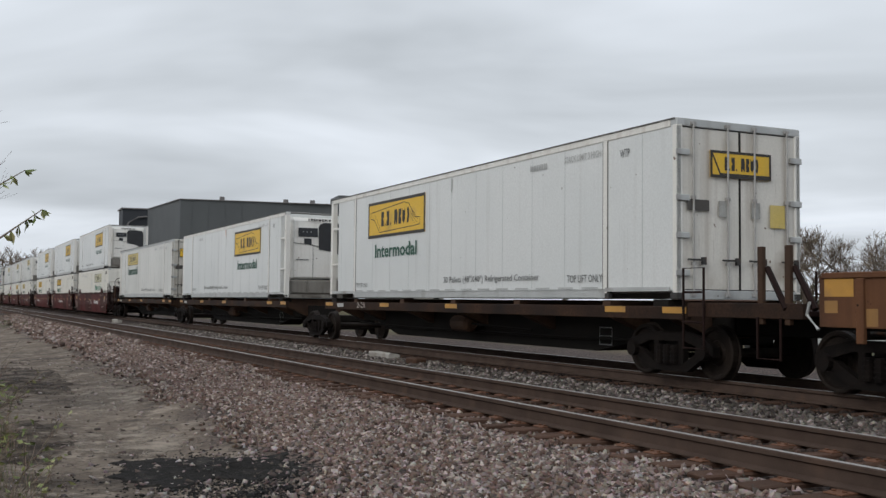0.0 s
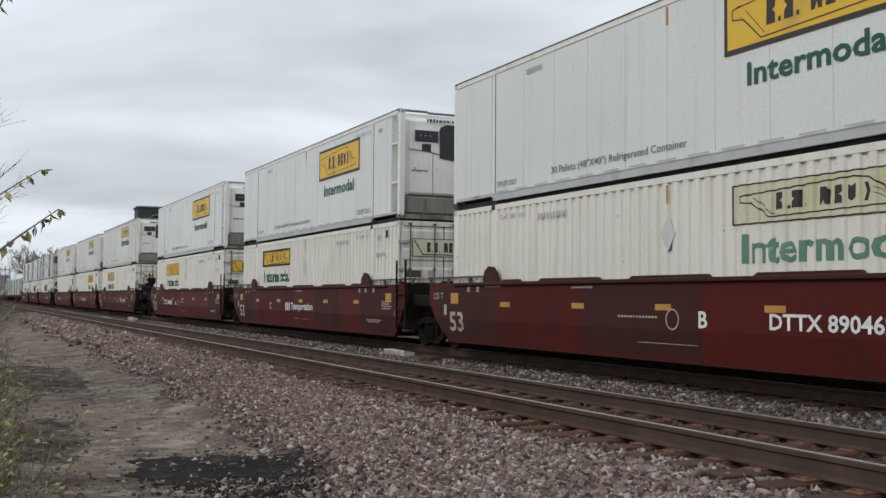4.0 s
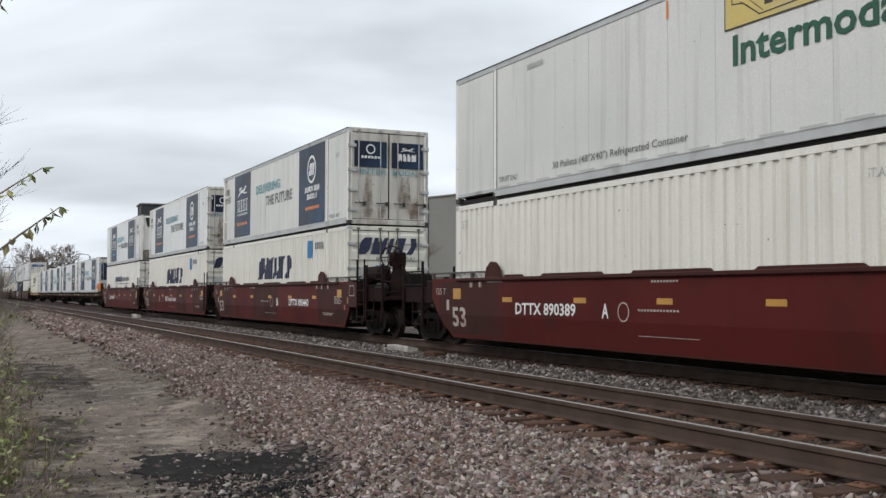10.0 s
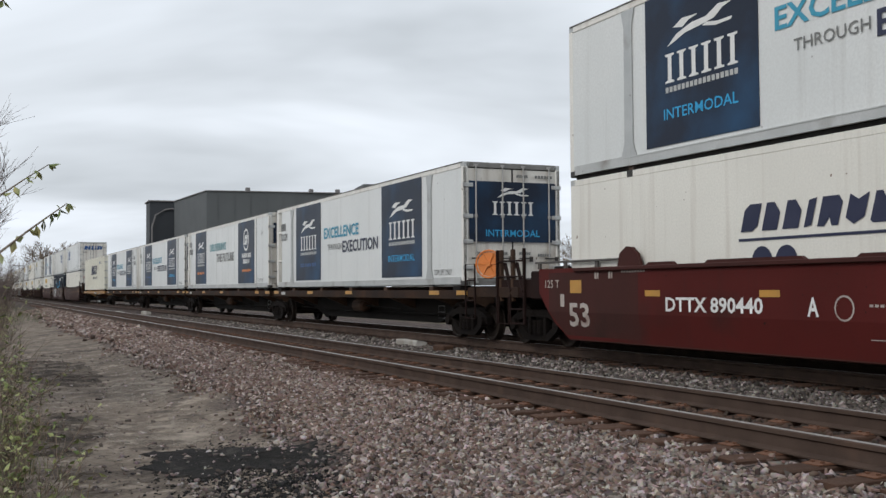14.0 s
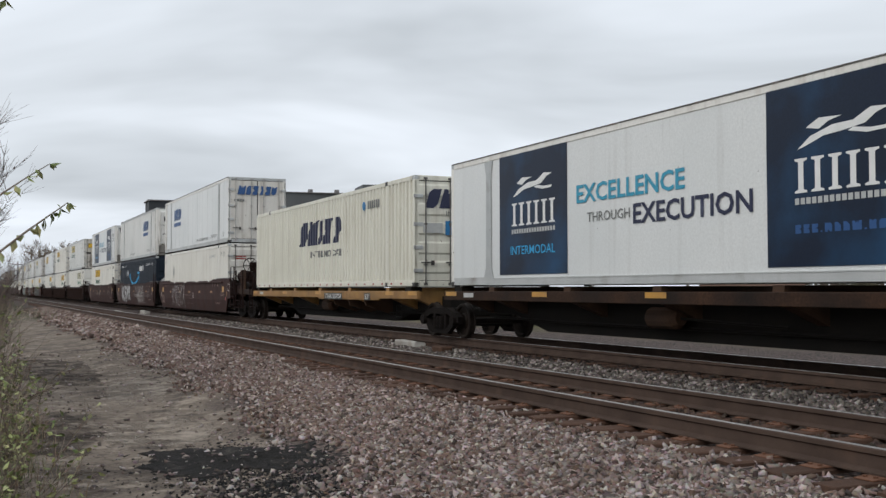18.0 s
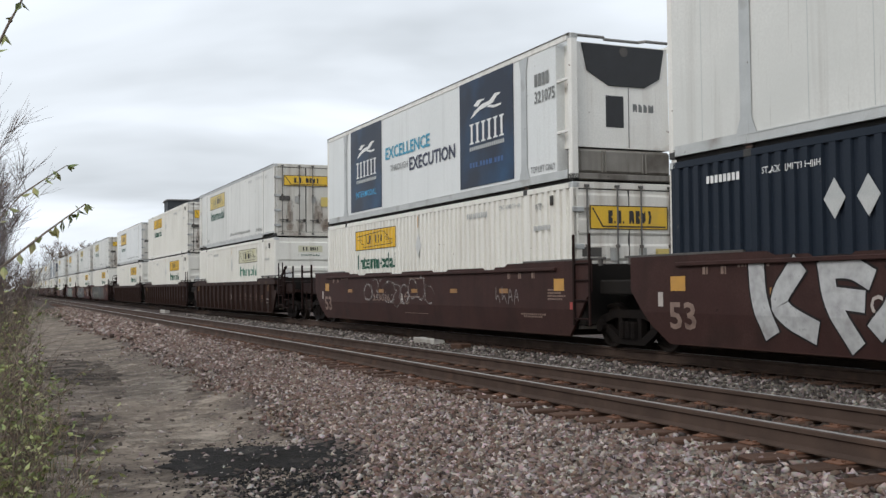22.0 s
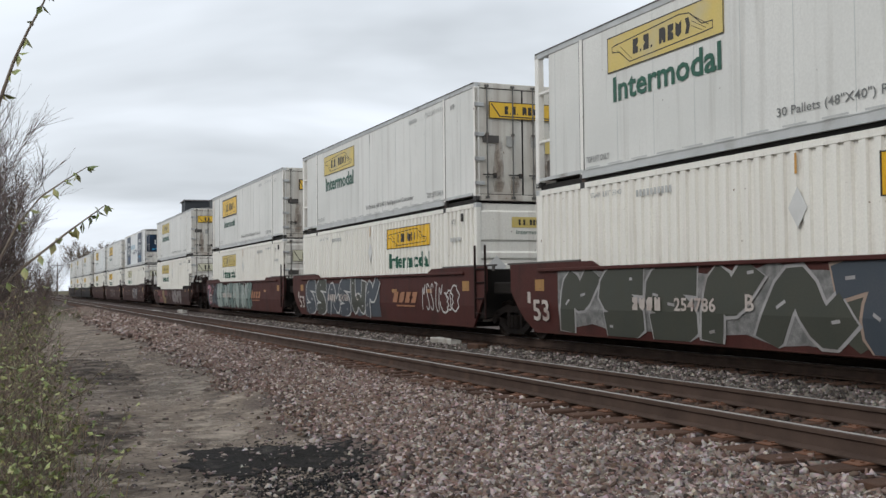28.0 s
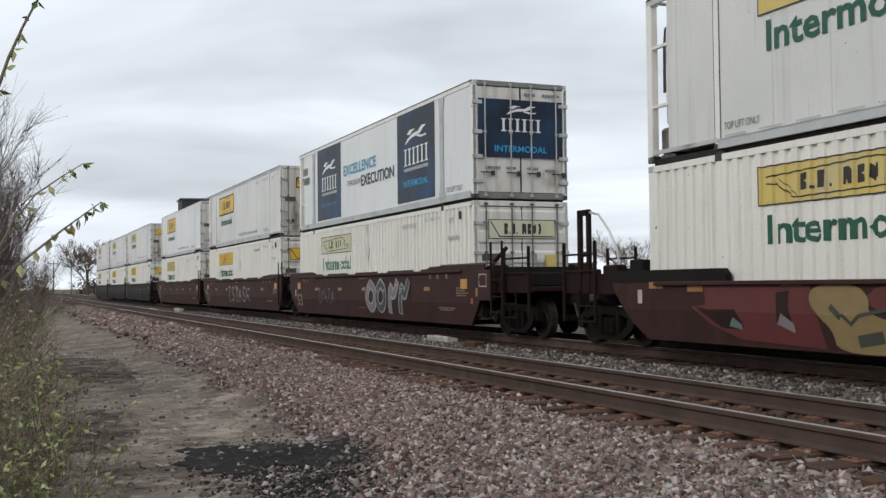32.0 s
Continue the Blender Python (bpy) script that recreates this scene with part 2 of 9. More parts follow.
    "wheel_steel": surface("wheel_steel", (0.018, 0.014, 0.012), (0.034, 0.026, 0.021), 4, 0.6, 0.1, 0.1, 40, spec=0.08),
    "reflector": surface("reflector", (0.50, 0.26, 0.05), (0.40, 0.21, 0.05), 4, 0.4, 0, 0.02, 40, (0.25, 0.14, 0.06), 0.2),
    "reflector_dull": surface("reflector_dull", (0.30, 0.15, 0.045), (0.22, 0.11, 0.04), 4, 0.5, 0, 0.02, 40, (0.12, 0.07, 0.04), 0.3),
    "rail_side": surface("rail_side", (0.082, 0.056, 0.044), (0.052, 0.036, 0.029), 3, 0.75, 0.1, 0.15, 50, (0.12, 0.075, 0.055), 0.15, spec=0.1),
    "rail_head": surface("rail_head", (0.46, 0.45, 0.44), (0.34, 0.33, 0.32), 2, 0.36, 0.6, 0.01, 40),
    "tie_wood": surface("tie_wood", (0.105, 0.060, 0.042), (0.070, 0.043, 0.032), 5, 0.85, 0, 0.35, 70, (0.17, 0.09, 0.05), 0.25, 0, 0.6, spec=0.12),
    "concrete": surface("concrete", (0.42, 0.40, 0.36), (0.27, 0.25, 0.225), 5, 0.9, 0, 0.4, 60, GRIME, 0.35),
    "dark_cladding": surface("dark_cladding", (0.098, 0.105, 0.108), (0.086, 0.092, 0.095), 0.15, 0.7, 0, 0.03, 10),
    # darker copy of dark_cladding: the tower's shade is put into the colour
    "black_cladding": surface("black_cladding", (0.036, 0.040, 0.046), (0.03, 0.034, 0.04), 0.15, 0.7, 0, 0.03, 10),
    "bark": surface("bark", (0.11, 0.085, 0.065), (0.07, 0.056, 0.045), 6, 0.9, 0, 0.4, 50),
    "twig": surface("twig", (0.16, 0.125, 0.10), (0.22, 0.18, 0.14), 6, 0.85, 0, 0.2, 50),
    "leaf": surface("leaf", (0.10, 0.16, 0.035), (0.15, 0.20, 0.05), 4, 0.55, 0, 0.05, 40),
    "brick_brown": surface("brick_brown", (0.20, 0.13, 0.10), (0.16, 0.10, 0.08), 2, 0.9, 0, 0.1, 40),
    "roof_grey": surface("roof_grey", (0.20, 0.19, 0.19), (0.15, 0.145, 0.14), 2, 0.8, 0, 0.1, 40),
    "fence_pale": surface("fence_pale", (0.42, 0.43, 0.43), (0.34, 0.35, 0.35), 2, 0.5, 0.2, 0.05, 40),
    "seam_grey": surface("seam_grey", (0.50, 0.52, 0.51), (0.44, 0.46, 0.45), 2, 0.5, 0, 0.02),
    "sill_rust": surface("sill_rust", (0.018, 0.013, 0.011), (0.075, 0.038, 0.022), 0.9, 0.7, 0, 0.08, 30, (0.02, 0.014, 0.012), 0.45, 0.6, spec=0.1),
    "rod_grey": surface("rod_grey", (0.13, 0.125, 0.115), (0.085, 0.08, 0.075), 3, 0.55, 0.2, 0.1, 40, RUST, 0.25),
    "rust_orange": surface("rust_orange", (0.14, 0.064, 0.032), (0.085, 0.042, 0.026), 1.2, 0.7, 0, 0.08, 30, (0.035, 0.022, 0.016), 0.35, 0.6, spec=0.12),
    "bogie_black": surface("bogie_black", (0.009, 0.0075, 0.007), (0.017, 0.013, 0.011), 5, 0.75, 0, 0.3, 40, spec=0.06),
    "beige_cladding": surface("beige_cladding", (0.22, 0.215, 0.20), (0.19, 0.185, 0.17), 0.15, 0.7, 0, 0.03, 10),
    "frame_grey": surface("frame_grey", (0.23, 0.225, 0.21), (0.16, 0.155, 0.145), 2, 0.5, 0.2, 0.05, 40, (0.06, 0.045, 0.035), 0.2, 0.4),
    "rod_pale": surface("rod_pale", (0.42, 0.41, 0.39), (0.30, 0.29, 0.275), 3, 0.5, 0.2, 0.1, 40, RUST, 0.2),
    "rust_run": surface("rust_run", (0.17, 0.10, 0.06), (0.09, 0.055, 0.038), 4, 0.7, 0, 0.05, 40, spec=0.1),
    # rubber black, also used as painted shade in recesses and stack gaps
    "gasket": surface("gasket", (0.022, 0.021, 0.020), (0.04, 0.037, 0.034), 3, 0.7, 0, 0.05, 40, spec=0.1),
    "panel_black": surface("panel_black", (0.018, 0.020, 0.024), (0.03, 0.032, 0.036), 3, 0.35, 0, 0.02, 40),
    "mark_orange": surface("mark_orange", (0.30, 0.13, 0.06), (0.22, 0.10, 0.05), 3, 0.6, 0, 0.02, 40),
    "mark_faded": surface("mark_faded", (0.105, 0.045, 0.026), (0.07, 0.033, 0.022), 3, 0.6, 0, 0.02, 40),
    "car_white": surface("car_white", (0.6, 0.6, 0.6), (0.5, 0.5, 0.5), 2, 0.3, 0, 0.02, 40),
    "window_dark": surface("window_dark", (0.02, 0.022, 0.025), (0.03, 0.03, 0.034), 2, 0.12, 0, 0.0, 40),
}


# ---- mesh tools ----
class Form:
    """Gathers the corners and faces of one part."""

    def __init__(self):
        self.v, self.f = [], []

    def add(self, verts, faces):
        k = len(self.v)
        self.v += [tuple(p) for p in verts]
        self.f += [tuple(i + k for i in q) for q in faces]
        return self

    def box(self, x0, x1, y0, y1, z0, z1, c=0.0):
        if not c:
            p = [(x, y, z) for x in (x0, x1) for y in (y0, y1) for z in (z0, z1)]
            return self.add(p, [(0, 1, 3, 2), (4, 6, 7, 5), (0, 4, 5, 1), (2, 3, 7, 6), (0, 2, 6, 4), (1, 5, 7, 3)])
        lo, hi = (x0, y0, z0), (x1, y1, z1)
        vs, idx = [], {}
        for sx in (0, 1):
            for sy in (0, 1):
                for sz in (0, 1):
                    s = (sx, sy, sz)
                    for a in range(3):
                        p = [hi[i] - c if s[i] else lo[i] + c for i in range(3)]
                        p[a] = hi[a] if s[a] else lo[a]
                        idx[s, a] = len(vs)
                        vs.append(p)
        fs = []
        for a in range(3):
            b, d = (a + 1) % 3, (a + 2) % 3
            for sa in (0, 1):
                ring = []
                for q in ((0, 0), (1, 0), (1, 1), (0, 1)):
                    s = [0, 0, 0]
                    s[a], s[b], s[d] = sa, q[0], q[1]
                    ring.append(idx[tuple(s), a])
                fs.append(ring if sa else ring[::-1])
            for sb in (0, 1):
                for sd in (0, 1):
                    s0, s1 = [0, 0, 0], [0, 0, 0]
                    s0[b] = s1[b] = sb
                    s0[d] = s1[d] = sd
                    s1[a] = 1
                    q = [idx[tuple(s0), b], idx[tuple(s1), b], idx[tuple(s1), d], idx[tuple(s0), d]]
                    fs.append(q if sb == sd else q[::-1])
        for s in ((i, j, k) for i in (0, 1) for j in (0, 1) for k in (0, 1)):
            q = [idx[s, 0], idx[s, 1], idx[s, 2]]
            fs.append(q if sum(s) % 2 else q[::-1])
        return self.add(vs, fs)

    def prism(self, poly, lo, hi, axis="y"):
        """A flat outline pushed from lo to hi along an axis; the outline is in the other two axes (xz, yz or xy)."""
        n = len(poly)
        put = {"y": lambda p, h: (p[0], h, p[1]), "x": lambda p, h: (h, p[0], p[1]), "z": lambda p, h: (p[0], p[1], h)}[axis]
        vs = [put(p, lo) for p in poly] + [put(p, hi) for p in poly]
        fs = [tuple(range(n)), tuple(range(2 * n - 1, n - 1, -1))] + [(i, i + n, (i + 1) % n + n, (i + 1) % n) for i in range(n)]
        return self.add(vs, fs)

    def tube(self, points, radii, n=8):
        """A round bar through points."""
        pts = [Vector(p) for p in points]
        if not hasattr(radii, "__len__"):
            radii = [radii] * len(pts)
        rings = []
        for i, p in enumerate(pts):
            d = (pts[min(i + 1, len(pts) - 1)] - pts[max(i - 1, 0)]).normalized()
            a = d.orthogonal().normalized()
            b = d.cross(a)
            rings.append([p + (a * math.cos(2 * math.pi * k / n) + b * math.sin(2 * math.pi * k / n)) * radii[i] for k in range(n)])
        vs = [q for r in rings for q in r]
        fs = [(i * n + k, i * n + (k + 1) % n, (i + 1) * n + (k + 1) % n, (i + 1) * n + k) for i in range(len(pts) - 1) for k in range(n)]
        fs += [tuple(range(n - 1, -1, -1)), tuple(range(len(vs) - n, len(vs)))]
        return self.add(vs, fs)

    def lathe(self, profile, y0=0.0, n=24):
        """Turns an (r, y) outline round the y axis."""
        k = len(profile)
        vs = [(r * math.cos(2 * math.pi * i / n), y + y0, r * math.sin(2 * math.pi * i / n)) for i in range(n) for r, y in profile]
        fs = [(i * k + j, i * k + j + 1, (i + 1) % n * k + j + 1, (i + 1) % n * k + j) for i in range(n) for j in range(k - 1)]
        return self.add(vs, fs)

    def strip(self, points, width, y=0.0):
        """A flat ribbon in the xz plane with mitred corners, facing -y; closed where its ends meet."""
        pts = [Vector(p) for p in points]
        loop = len(pts) > 3 and (pts[0] - pts[-1]).length < 1e-6
        if loop:
            pts.pop()
        else:
            pts[0] = pts[0] + (pts[0] - pts[1]).normalized() * width * 0.3
            pts[-1] = pts[-1] + (pts[-1] - pts[-2]).normalized() * width * 0.3
        n, vs = len(pts), []
        for i, p in enumerate(pts):
            d1 = (p - pts[i - 1]).normalized() if loop or i else (pts[1] - p).normalized()
            d2 = (pts[(i + 1) % n] - p).normalized() if loop or i < n - 1 else d1
            m = d1 + d2
            m = m.normalized() if m.length > 0.05 else d1
            k = width / 2 / max(0.72, m.dot(d1))
            vs += [(p.x + m.y * k, y, p.y - m.x * k), (p.x - m.y * k, y, p.y + m.x * k)]
        q = n if loop else n - 1
        return self.add(vs, [(2 * i, 2 * ((i + 1) % n), 2 * ((i + 1) % n) + 1, 2 * i + 1) for i in range(q)])

    def plate(self, poly, y=0.0):
        return self.add([(x, y, z) for x, z in poly], [tuple(range(len(poly)))])

    def mesh(self, name, smooth=False):
        me = bpy.data.meshes.new(name)
        me.from_pydata(self.v, [], self.f)
        if smooth:
            me.shade_smooth()
        bm = bmesh.new()
        bm.from_mesh(me)
        closed = [f for f in bm.faces]
        if len(closed) > 3 and all(e.is_manifold for e in bm.edges):
            bmesh.ops.recalc_face_normals(bm, faces=closed)
        bm.to_mesh(me)
        bm.free()
        return me


MESHES = {}


def part(name, form, material, parent=None, at=None, label="", key=None, smooth=False):
    """Links a form (or a mesh, or a function that makes a form, kept under key) as one mesh object under a thing or a part."""
    if key is not None and (key, material) in MESHES:
        me = MESHES[key, material]
    else:
        if callable(form):
            form = form()
        me = form.mesh(name, smooth) if isinstance(form, Form) else form.copy()
        me.materials.clear()
        me.materials.append(M[material])
        if key is not None:
            MESHES[key, material] = me
    ob = new(name, me)
    if parent is not None:
        ob.parent = parent
    if at is not None:
        ob.matrix_basis = at
    if label:
        ob["label"] = label
    return ob


def thing(name, at, label, category, group="", kind=""):
    return tagged_at(new(name), at, label, category, group, kind)


def tagged_at(ob, at, label, category, group="", kind=""):
    ob.matrix_basis = at
    return tagged(ob, label, category, group, kind)


TEXTS = {}


def words(text, x0, x1, z0, z1, y=0.0, slant=0.0):
    """Lettering as a flat mesh that fills the box x0..x1, z0..z1 of the xz plane, facing -y."""
    k = (text, round(x1 - x0, 3), round(z1 - z0, 3), slant)
    if k not in TEXTS:
        cu = bpy.data.curves.new("lettering", "FONT")
        cu.body, cu.resolution_u, cu.shear = text, 2, slant
        cu.offset = 0.022 if z1 - z0 > 0.2 else 0.006
        ob = bpy.data.objects.new("lettering", cu)
        me = bpy.data.meshes.new_from_object(ob)
        bpy.data.objects.remove(ob)
        co = np.empty(len(me.vertices) * 3)
        me.vertices.foreach_get("co", co)
        co = co.reshape(-1, 3)
        lo, hi = co.min(0), co.max(0)
        out = np.zeros_like(co)
        out[:, 0] = (co[:, 0] - lo[0]) / (hi[0] - lo[0]) * (x1 - x0)
        out[:, 2] = (co[:, 1] - lo[1]) / (hi[1] - lo[1]) * (z1 - z0)
        me.vertices.foreach_set("co", out.ravel())
        me.update()
        TEXTS[k] = me
    return TEXTS[k], Matrix.Translation((x0, y, z0))


def rib_depth(x):
    """How far a ribbed side wall lies behind its outer face at x."""
    a, z = LIFT[0] + 0.06, LIFT[1] - 0.06
    if not a < x < z:
        return 0.0
    f = ((x - a) / ((z - a) / 45)) % 1.0
    return 0.046 * min(1.0, max(0.0, (f - 0.46) / 0.07)) * min(1.0, max(0.0, (1.0 - f) / 0.07))


def hugged(me, x0):
    """Cuts a flat mesh at the ribs' bends and lays it on them; x0 is its place along the wall."""
    if isinstance(me, Form):
        me = me.mesh("paint")
    bm = bmesh.new()
    bm.from_mesh(me)
    lo, hi = min(v.co.x for v in bm.verts), max(v.co.x for v in bm.verts)
    a = LIFT[0] + 0.06
    p = (LIFT[1] - 0.06 - a) / 45
    for i in range(45):
        for f in (0.0, 0.46, 0.53, 0.93):
            x = a + (i + f) * p - x0
            if lo < x < hi:
                bmesh.ops.bisect_plane(bm, geom=bm.verts[:] + bm.edges[:] + bm.faces[:], plane_co=(x, 0, 0), plane_no=(1, 0, 0))
    for v in bm.verts:
        v.co.y += rib_depth(v.co.x + x0)
    out = bpy.data.meshes.new(me.name)
    bm.to_mesh(out)
    bm.free()
    return out


def rib_text(c, text, ink, x0, x1, z0, z1, slant=0.0):
    """Lettering painted on a ribbed wall."""
    me, at = words(text, x0, x1, z0, z1, FACE - 0.001, slant)
    part("lettering", lambda: hugged(me, x0), ink, c, at, key=("ribtext", text, round(x0, 3), round(x1, 3), round(z1 - z0, 3)))


def lettering(parent, text, ink, x0, x1, z0, z1, y, base=None, slant=0.0, name="lettering"):
    me, at = words(text, x0, x1, z0, z1, y, slant)
    return part(name, me, ink, parent, (base or Matrix()) @ at, key=("text", text, round(x1 - x0, 3), round(z1 - z0, 3), slant))


def bars(widths, x0, x1, z0, z1, slant=0.0, gap=0.25):
    """A row of plain upright bars that stands for a mark or for writing that cannot be read."""
    fo = Form()
    total = sum(widths) + gap * (len(widths) - 1)
    s, x = (x1 - x0) / total, x0
    for w in widths:
        sh = slant * (z1 - z0)
        fo.plate([(x, z0), (x + w * s, z0), (x + w * s + sh, z1), (x + sh, z1)])
        x += (w + gap) * s
    return fo


def glyphs(kinds, x0, x1, z0, z1, slant=0.0, gap=0.22, y=0.0):
    """A row of heavy notched blocks that spell nothing: a plain shape in place of a mark. Each digit of kinds picks a block."""
    shapes = {"0": [[(0, 0.08), (0.1, 0), (0.62, 0), (0.62, 1), (0.42, 1), (0.31, 0.82), (0.2, 1), (0, 1)]],
              "1": [[(0, 0), (0.26, 0.06), (0.26, 1), (0, 0.94)]],
              "2": [[(0, 0), (0.24, 0), (0.36, 0.28), (0.48, 0), (0.7, 0), (0.7, 0.78), (0.54, 1), (0, 1)]],
              "3": [[(0.14, 0), (0.5, 0), (0.66, 0.5), (0.5, 1), (0.14, 1), (0.3, 0.5)]],
              "4": [[(0, 0), (0.6, 0), (0.6, 0.38), (0.4, 0.5), (0.6, 0.62), (0.6, 1), (0, 1)]],
              "5": [[(0, 0.22), (0.3, 0), (0.6, 0.22), (0.6, 1), (0.3, 0.8), (0, 1)]],
              "6": [[(0, 0), (0.46, 0), (0.64, 0.2), (0.64, 1), (0.18, 1), (0, 0.8)]],
              "7": [[(0, 0), (0.6, 0), (0.6, 1), (0, 1), (0, 0.66), (0.2, 0.5), (0, 0.34)]],
              "8": [[(0, 0), (0.84, 0), (0.84, 1), (0.62, 1), (0.52, 0.74), (0.42, 1), (0.32, 0.74), (0.22, 1), (0, 1)]],
              "9": [[(0, 0), (0.58, 0), (0.58, 0.62), (0.3, 1), (0, 1)]],
              "i": [[(0, 0), (0.42, 0), (0.42, 0.06), (0.3, 0.1), (0.3, 0.9), (0.42, 0.94), (0.42, 1), (0, 1), (0, 0.94), (0.12, 0.9), (0.12, 0.1), (0, 0.06)]],
              ".": [[(0, 0), (0.18, 0), (0.18, 0.18), (0, 0.18)]], " ": []}
    width = {k: max([p[0] for q in v for p in q] or [0.3]) for k, v in shapes.items()}
    total = sum(width[k] for k in kinds) + gap * (len(kinds) - 1)
    fo, s, x = Form(), (x1 - x0 - slant * (z1 - z0)) / total, x0
    for k in kinds:
        for q in shapes[k]:
            fo.plate([(x + a * s + slant * b * (z1 - z0), z0 + b * (z1 - z0)) for a, b in q], y)
        x += (width[k] + gap) * s
    return fo


# ---- ground and tracks ----
NEAR_C, FAR_C, GAUGE = 6.93, 11.82, 1.435
X_FAR, X_NEAR = -420.0, 60.0
PROFILE = [(-400, -1.2), (-60, -0.75), (-6, -0.5), (0, -0.62), (2.4, -0.60), (3.3, -0.52), (4.6, -0.36), (5.5, -0.245), (8.3, -0.235), (8.9, -0.30), (9.7, -0.30),
           (10.3, -0.235), (13.4, -0.235), (15.2, -0.7), (19, -0.85), (40, -0.8), (900, 0.5)]


def ground_z(x, y):
    z = float(np.interp(y, [p[0] for p in PROFILE], [p[1] for p in PROFILE]))
    rough = 0.035 if -6 < y < 5.5 else 0.012 if y < 14 else 0.1
    return z + rough * (noise.noise(Vector((x * 0.45, y * 0.6, 0))) + 0.5 * noise.noise(Vector((x * 1.7, y * 1.7, 4))))


def ground_material():
    m = bpy.data.materials.new("track_ground")
    m.use_nodes = True
    n, l = m.node_tree.nodes, m.node_tree.links
    b = n["Principled BSDF"]
    b.inputs["Roughness"].default_value, b.inputs["Specular IOR Level"].default_value = 0.92, 0.2
    co = n.new("ShaderNodeTexCoord")
    sep = n.new("ShaderNodeSeparateXYZ")
    l.new(co.outputs["Object"], sep.inputs[0])

    def tex(s, d, rough=0.55):
        t = n.new("ShaderNodeTexNoise")
        t.inputs["Scale"].default_value, t.inputs["Detail"].default_value, t.inputs["Roughness"].default_value = s, d, rough
        l.new(co.outputs["Object"], t.inputs["Vector"])
        return t.outputs["Fac"]

    def mathn(op, a, z):
        x = n.new("ShaderNodeMath")
        x.operation = op
        for k, v in enumerate((a, z)):
            if isinstance(v, (int, float)):
                x.inputs[k].default_value = v
            else:
                l.new(v, x.inputs[k])
        return x.outputs[0]

    def rng(f, a, z):
        r = n.new("ShaderNodeMapRange")
        r.inputs["From Min"].default_value, r.inputs["From Max"].default_value = a, z
        l.new(f, r.inputs["Value"])
        return r.outputs[0]

    def mix(f, a, z):
        x = n.new("ShaderNodeMix")
        x.data_type = "RGBA"
        l.new(f, x.inputs["Factor"])
        for v, k in ((a, "A"), (z, "B")):
            if isinstance(v, tuple):
                x.inputs[k].default_value = (*v, 1)
            else:
                l.new(v, x.inputs[k])
        return x.outputs["Result"]

    dirt = mix(rng(tex(0.5, 6), 0.35, 0.65), (0.104, 0.080, 0.062), (0.188, 0.152, 0.120))
    dirt = mix(rng(tex(1.7, 6, 0.7), 0.50, 0.62), dirt, (0.30, 0.25, 0.20))
    dirt = mix(rng(tex(0.8, 7, 0.75), 0.535, 0.64), dirt, (0.066, 0.053, 0.043))
    dirt = mix(rng(tex(9, 5), 0.5, 0.72), dirt, (0.075, 0.058, 0.045))
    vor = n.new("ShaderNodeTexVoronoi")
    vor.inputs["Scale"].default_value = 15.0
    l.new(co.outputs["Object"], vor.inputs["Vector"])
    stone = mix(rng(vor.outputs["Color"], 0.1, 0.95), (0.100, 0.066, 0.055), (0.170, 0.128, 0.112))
    # near-black towards cell borders: shade between the stones, put into the colour
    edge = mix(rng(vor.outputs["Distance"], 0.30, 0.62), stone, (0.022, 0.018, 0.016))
    grass = mix(rng(tex(0.25, 5), 0.4, 0.6), (0.075, 0.072, 0.035), (0.115, 0.09, 0.055))
    wob = mathn("MULTIPLY", mathn("SUBTRACT", tex(0.55, 5), 0.5), 2.6)
    yy = mathn("ADD", sep.outputs["Y"], wob)
    far = mathn("MULTIPLY", sep.outputs["X"], 0.075)
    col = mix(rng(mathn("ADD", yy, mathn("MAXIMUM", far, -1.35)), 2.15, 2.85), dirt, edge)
    col = mix(rng(yy, 24.0, 27.0), col, grass)
    neg = mathn("MULTIPLY", mathn("ADD", yy, mathn("MULTIPLY", sep.outputs["X"], -0.02)), -1.0)
    col = mix(rng(neg, 0.9, 2.2), col, grass)
    l.new(col, b.inputs["Base Color"])
    bp = n.new("ShaderNodeBump")
    bp.inputs["Strength"].default_value, bp.inputs["Distance"].default_value = 0.55, 0.05
    l.new(mathn("SUBTRACT", tex(11, 5), vor.outputs["Distance"]), bp.inputs["Height"])
    l.new(bp.outputs[0], b.inputs["Normal"])
    return m


def ground():
    xs = sorted(set([-3000, -1500, -900, -600] + list(np.arange(-420, -60, 6.0)) + list(np.arange(-60, -26, 1.0)) + list(np.arange(-26, 6, 0.28)) + list(np.arange(6, 60, 6.0)) + [120, 400, 1500]))
    ys = sorted(set([-2500, -900, -400, -200, -100, -60, -40, -25, -15, -10] + list(np.arange(-8, 6, 0.28)) + list(np.arange(6, 16, 0.4)) + [17, 19, 22, 27, 35, 50, 80, 150, 300, 900, 3000]))
    vs = [(x, y, ground_z(x, y)) for x in xs for y in ys]
    k = len(ys)
    fs = [(i * k + j, (i + 1) * k + j, (i + 1) * k + j + 1, i * k + j + 1) for i in range(len(xs) - 1) for j in range(k - 1)]
    me = bpy.data.meshes.new("ground")
    me.from_pydata(vs, [], fs)
    me.shade_smooth()
    me.materials.append(ground_material())
    tagged(new("ground", me), "bare dirt path and grass verge beside a stone ballast bed", "ground", kind="structure")


ground()


def rail_profile():
    h = [(0.075, -0.185), (0.075, -0.172), (0.012, -0.150), (0.009, -0.055), (0.036, -0.042), (0.037, -0.008), (0.028, 0.0)]
    return h + [(-y, z) for y, z in h[::-1]]


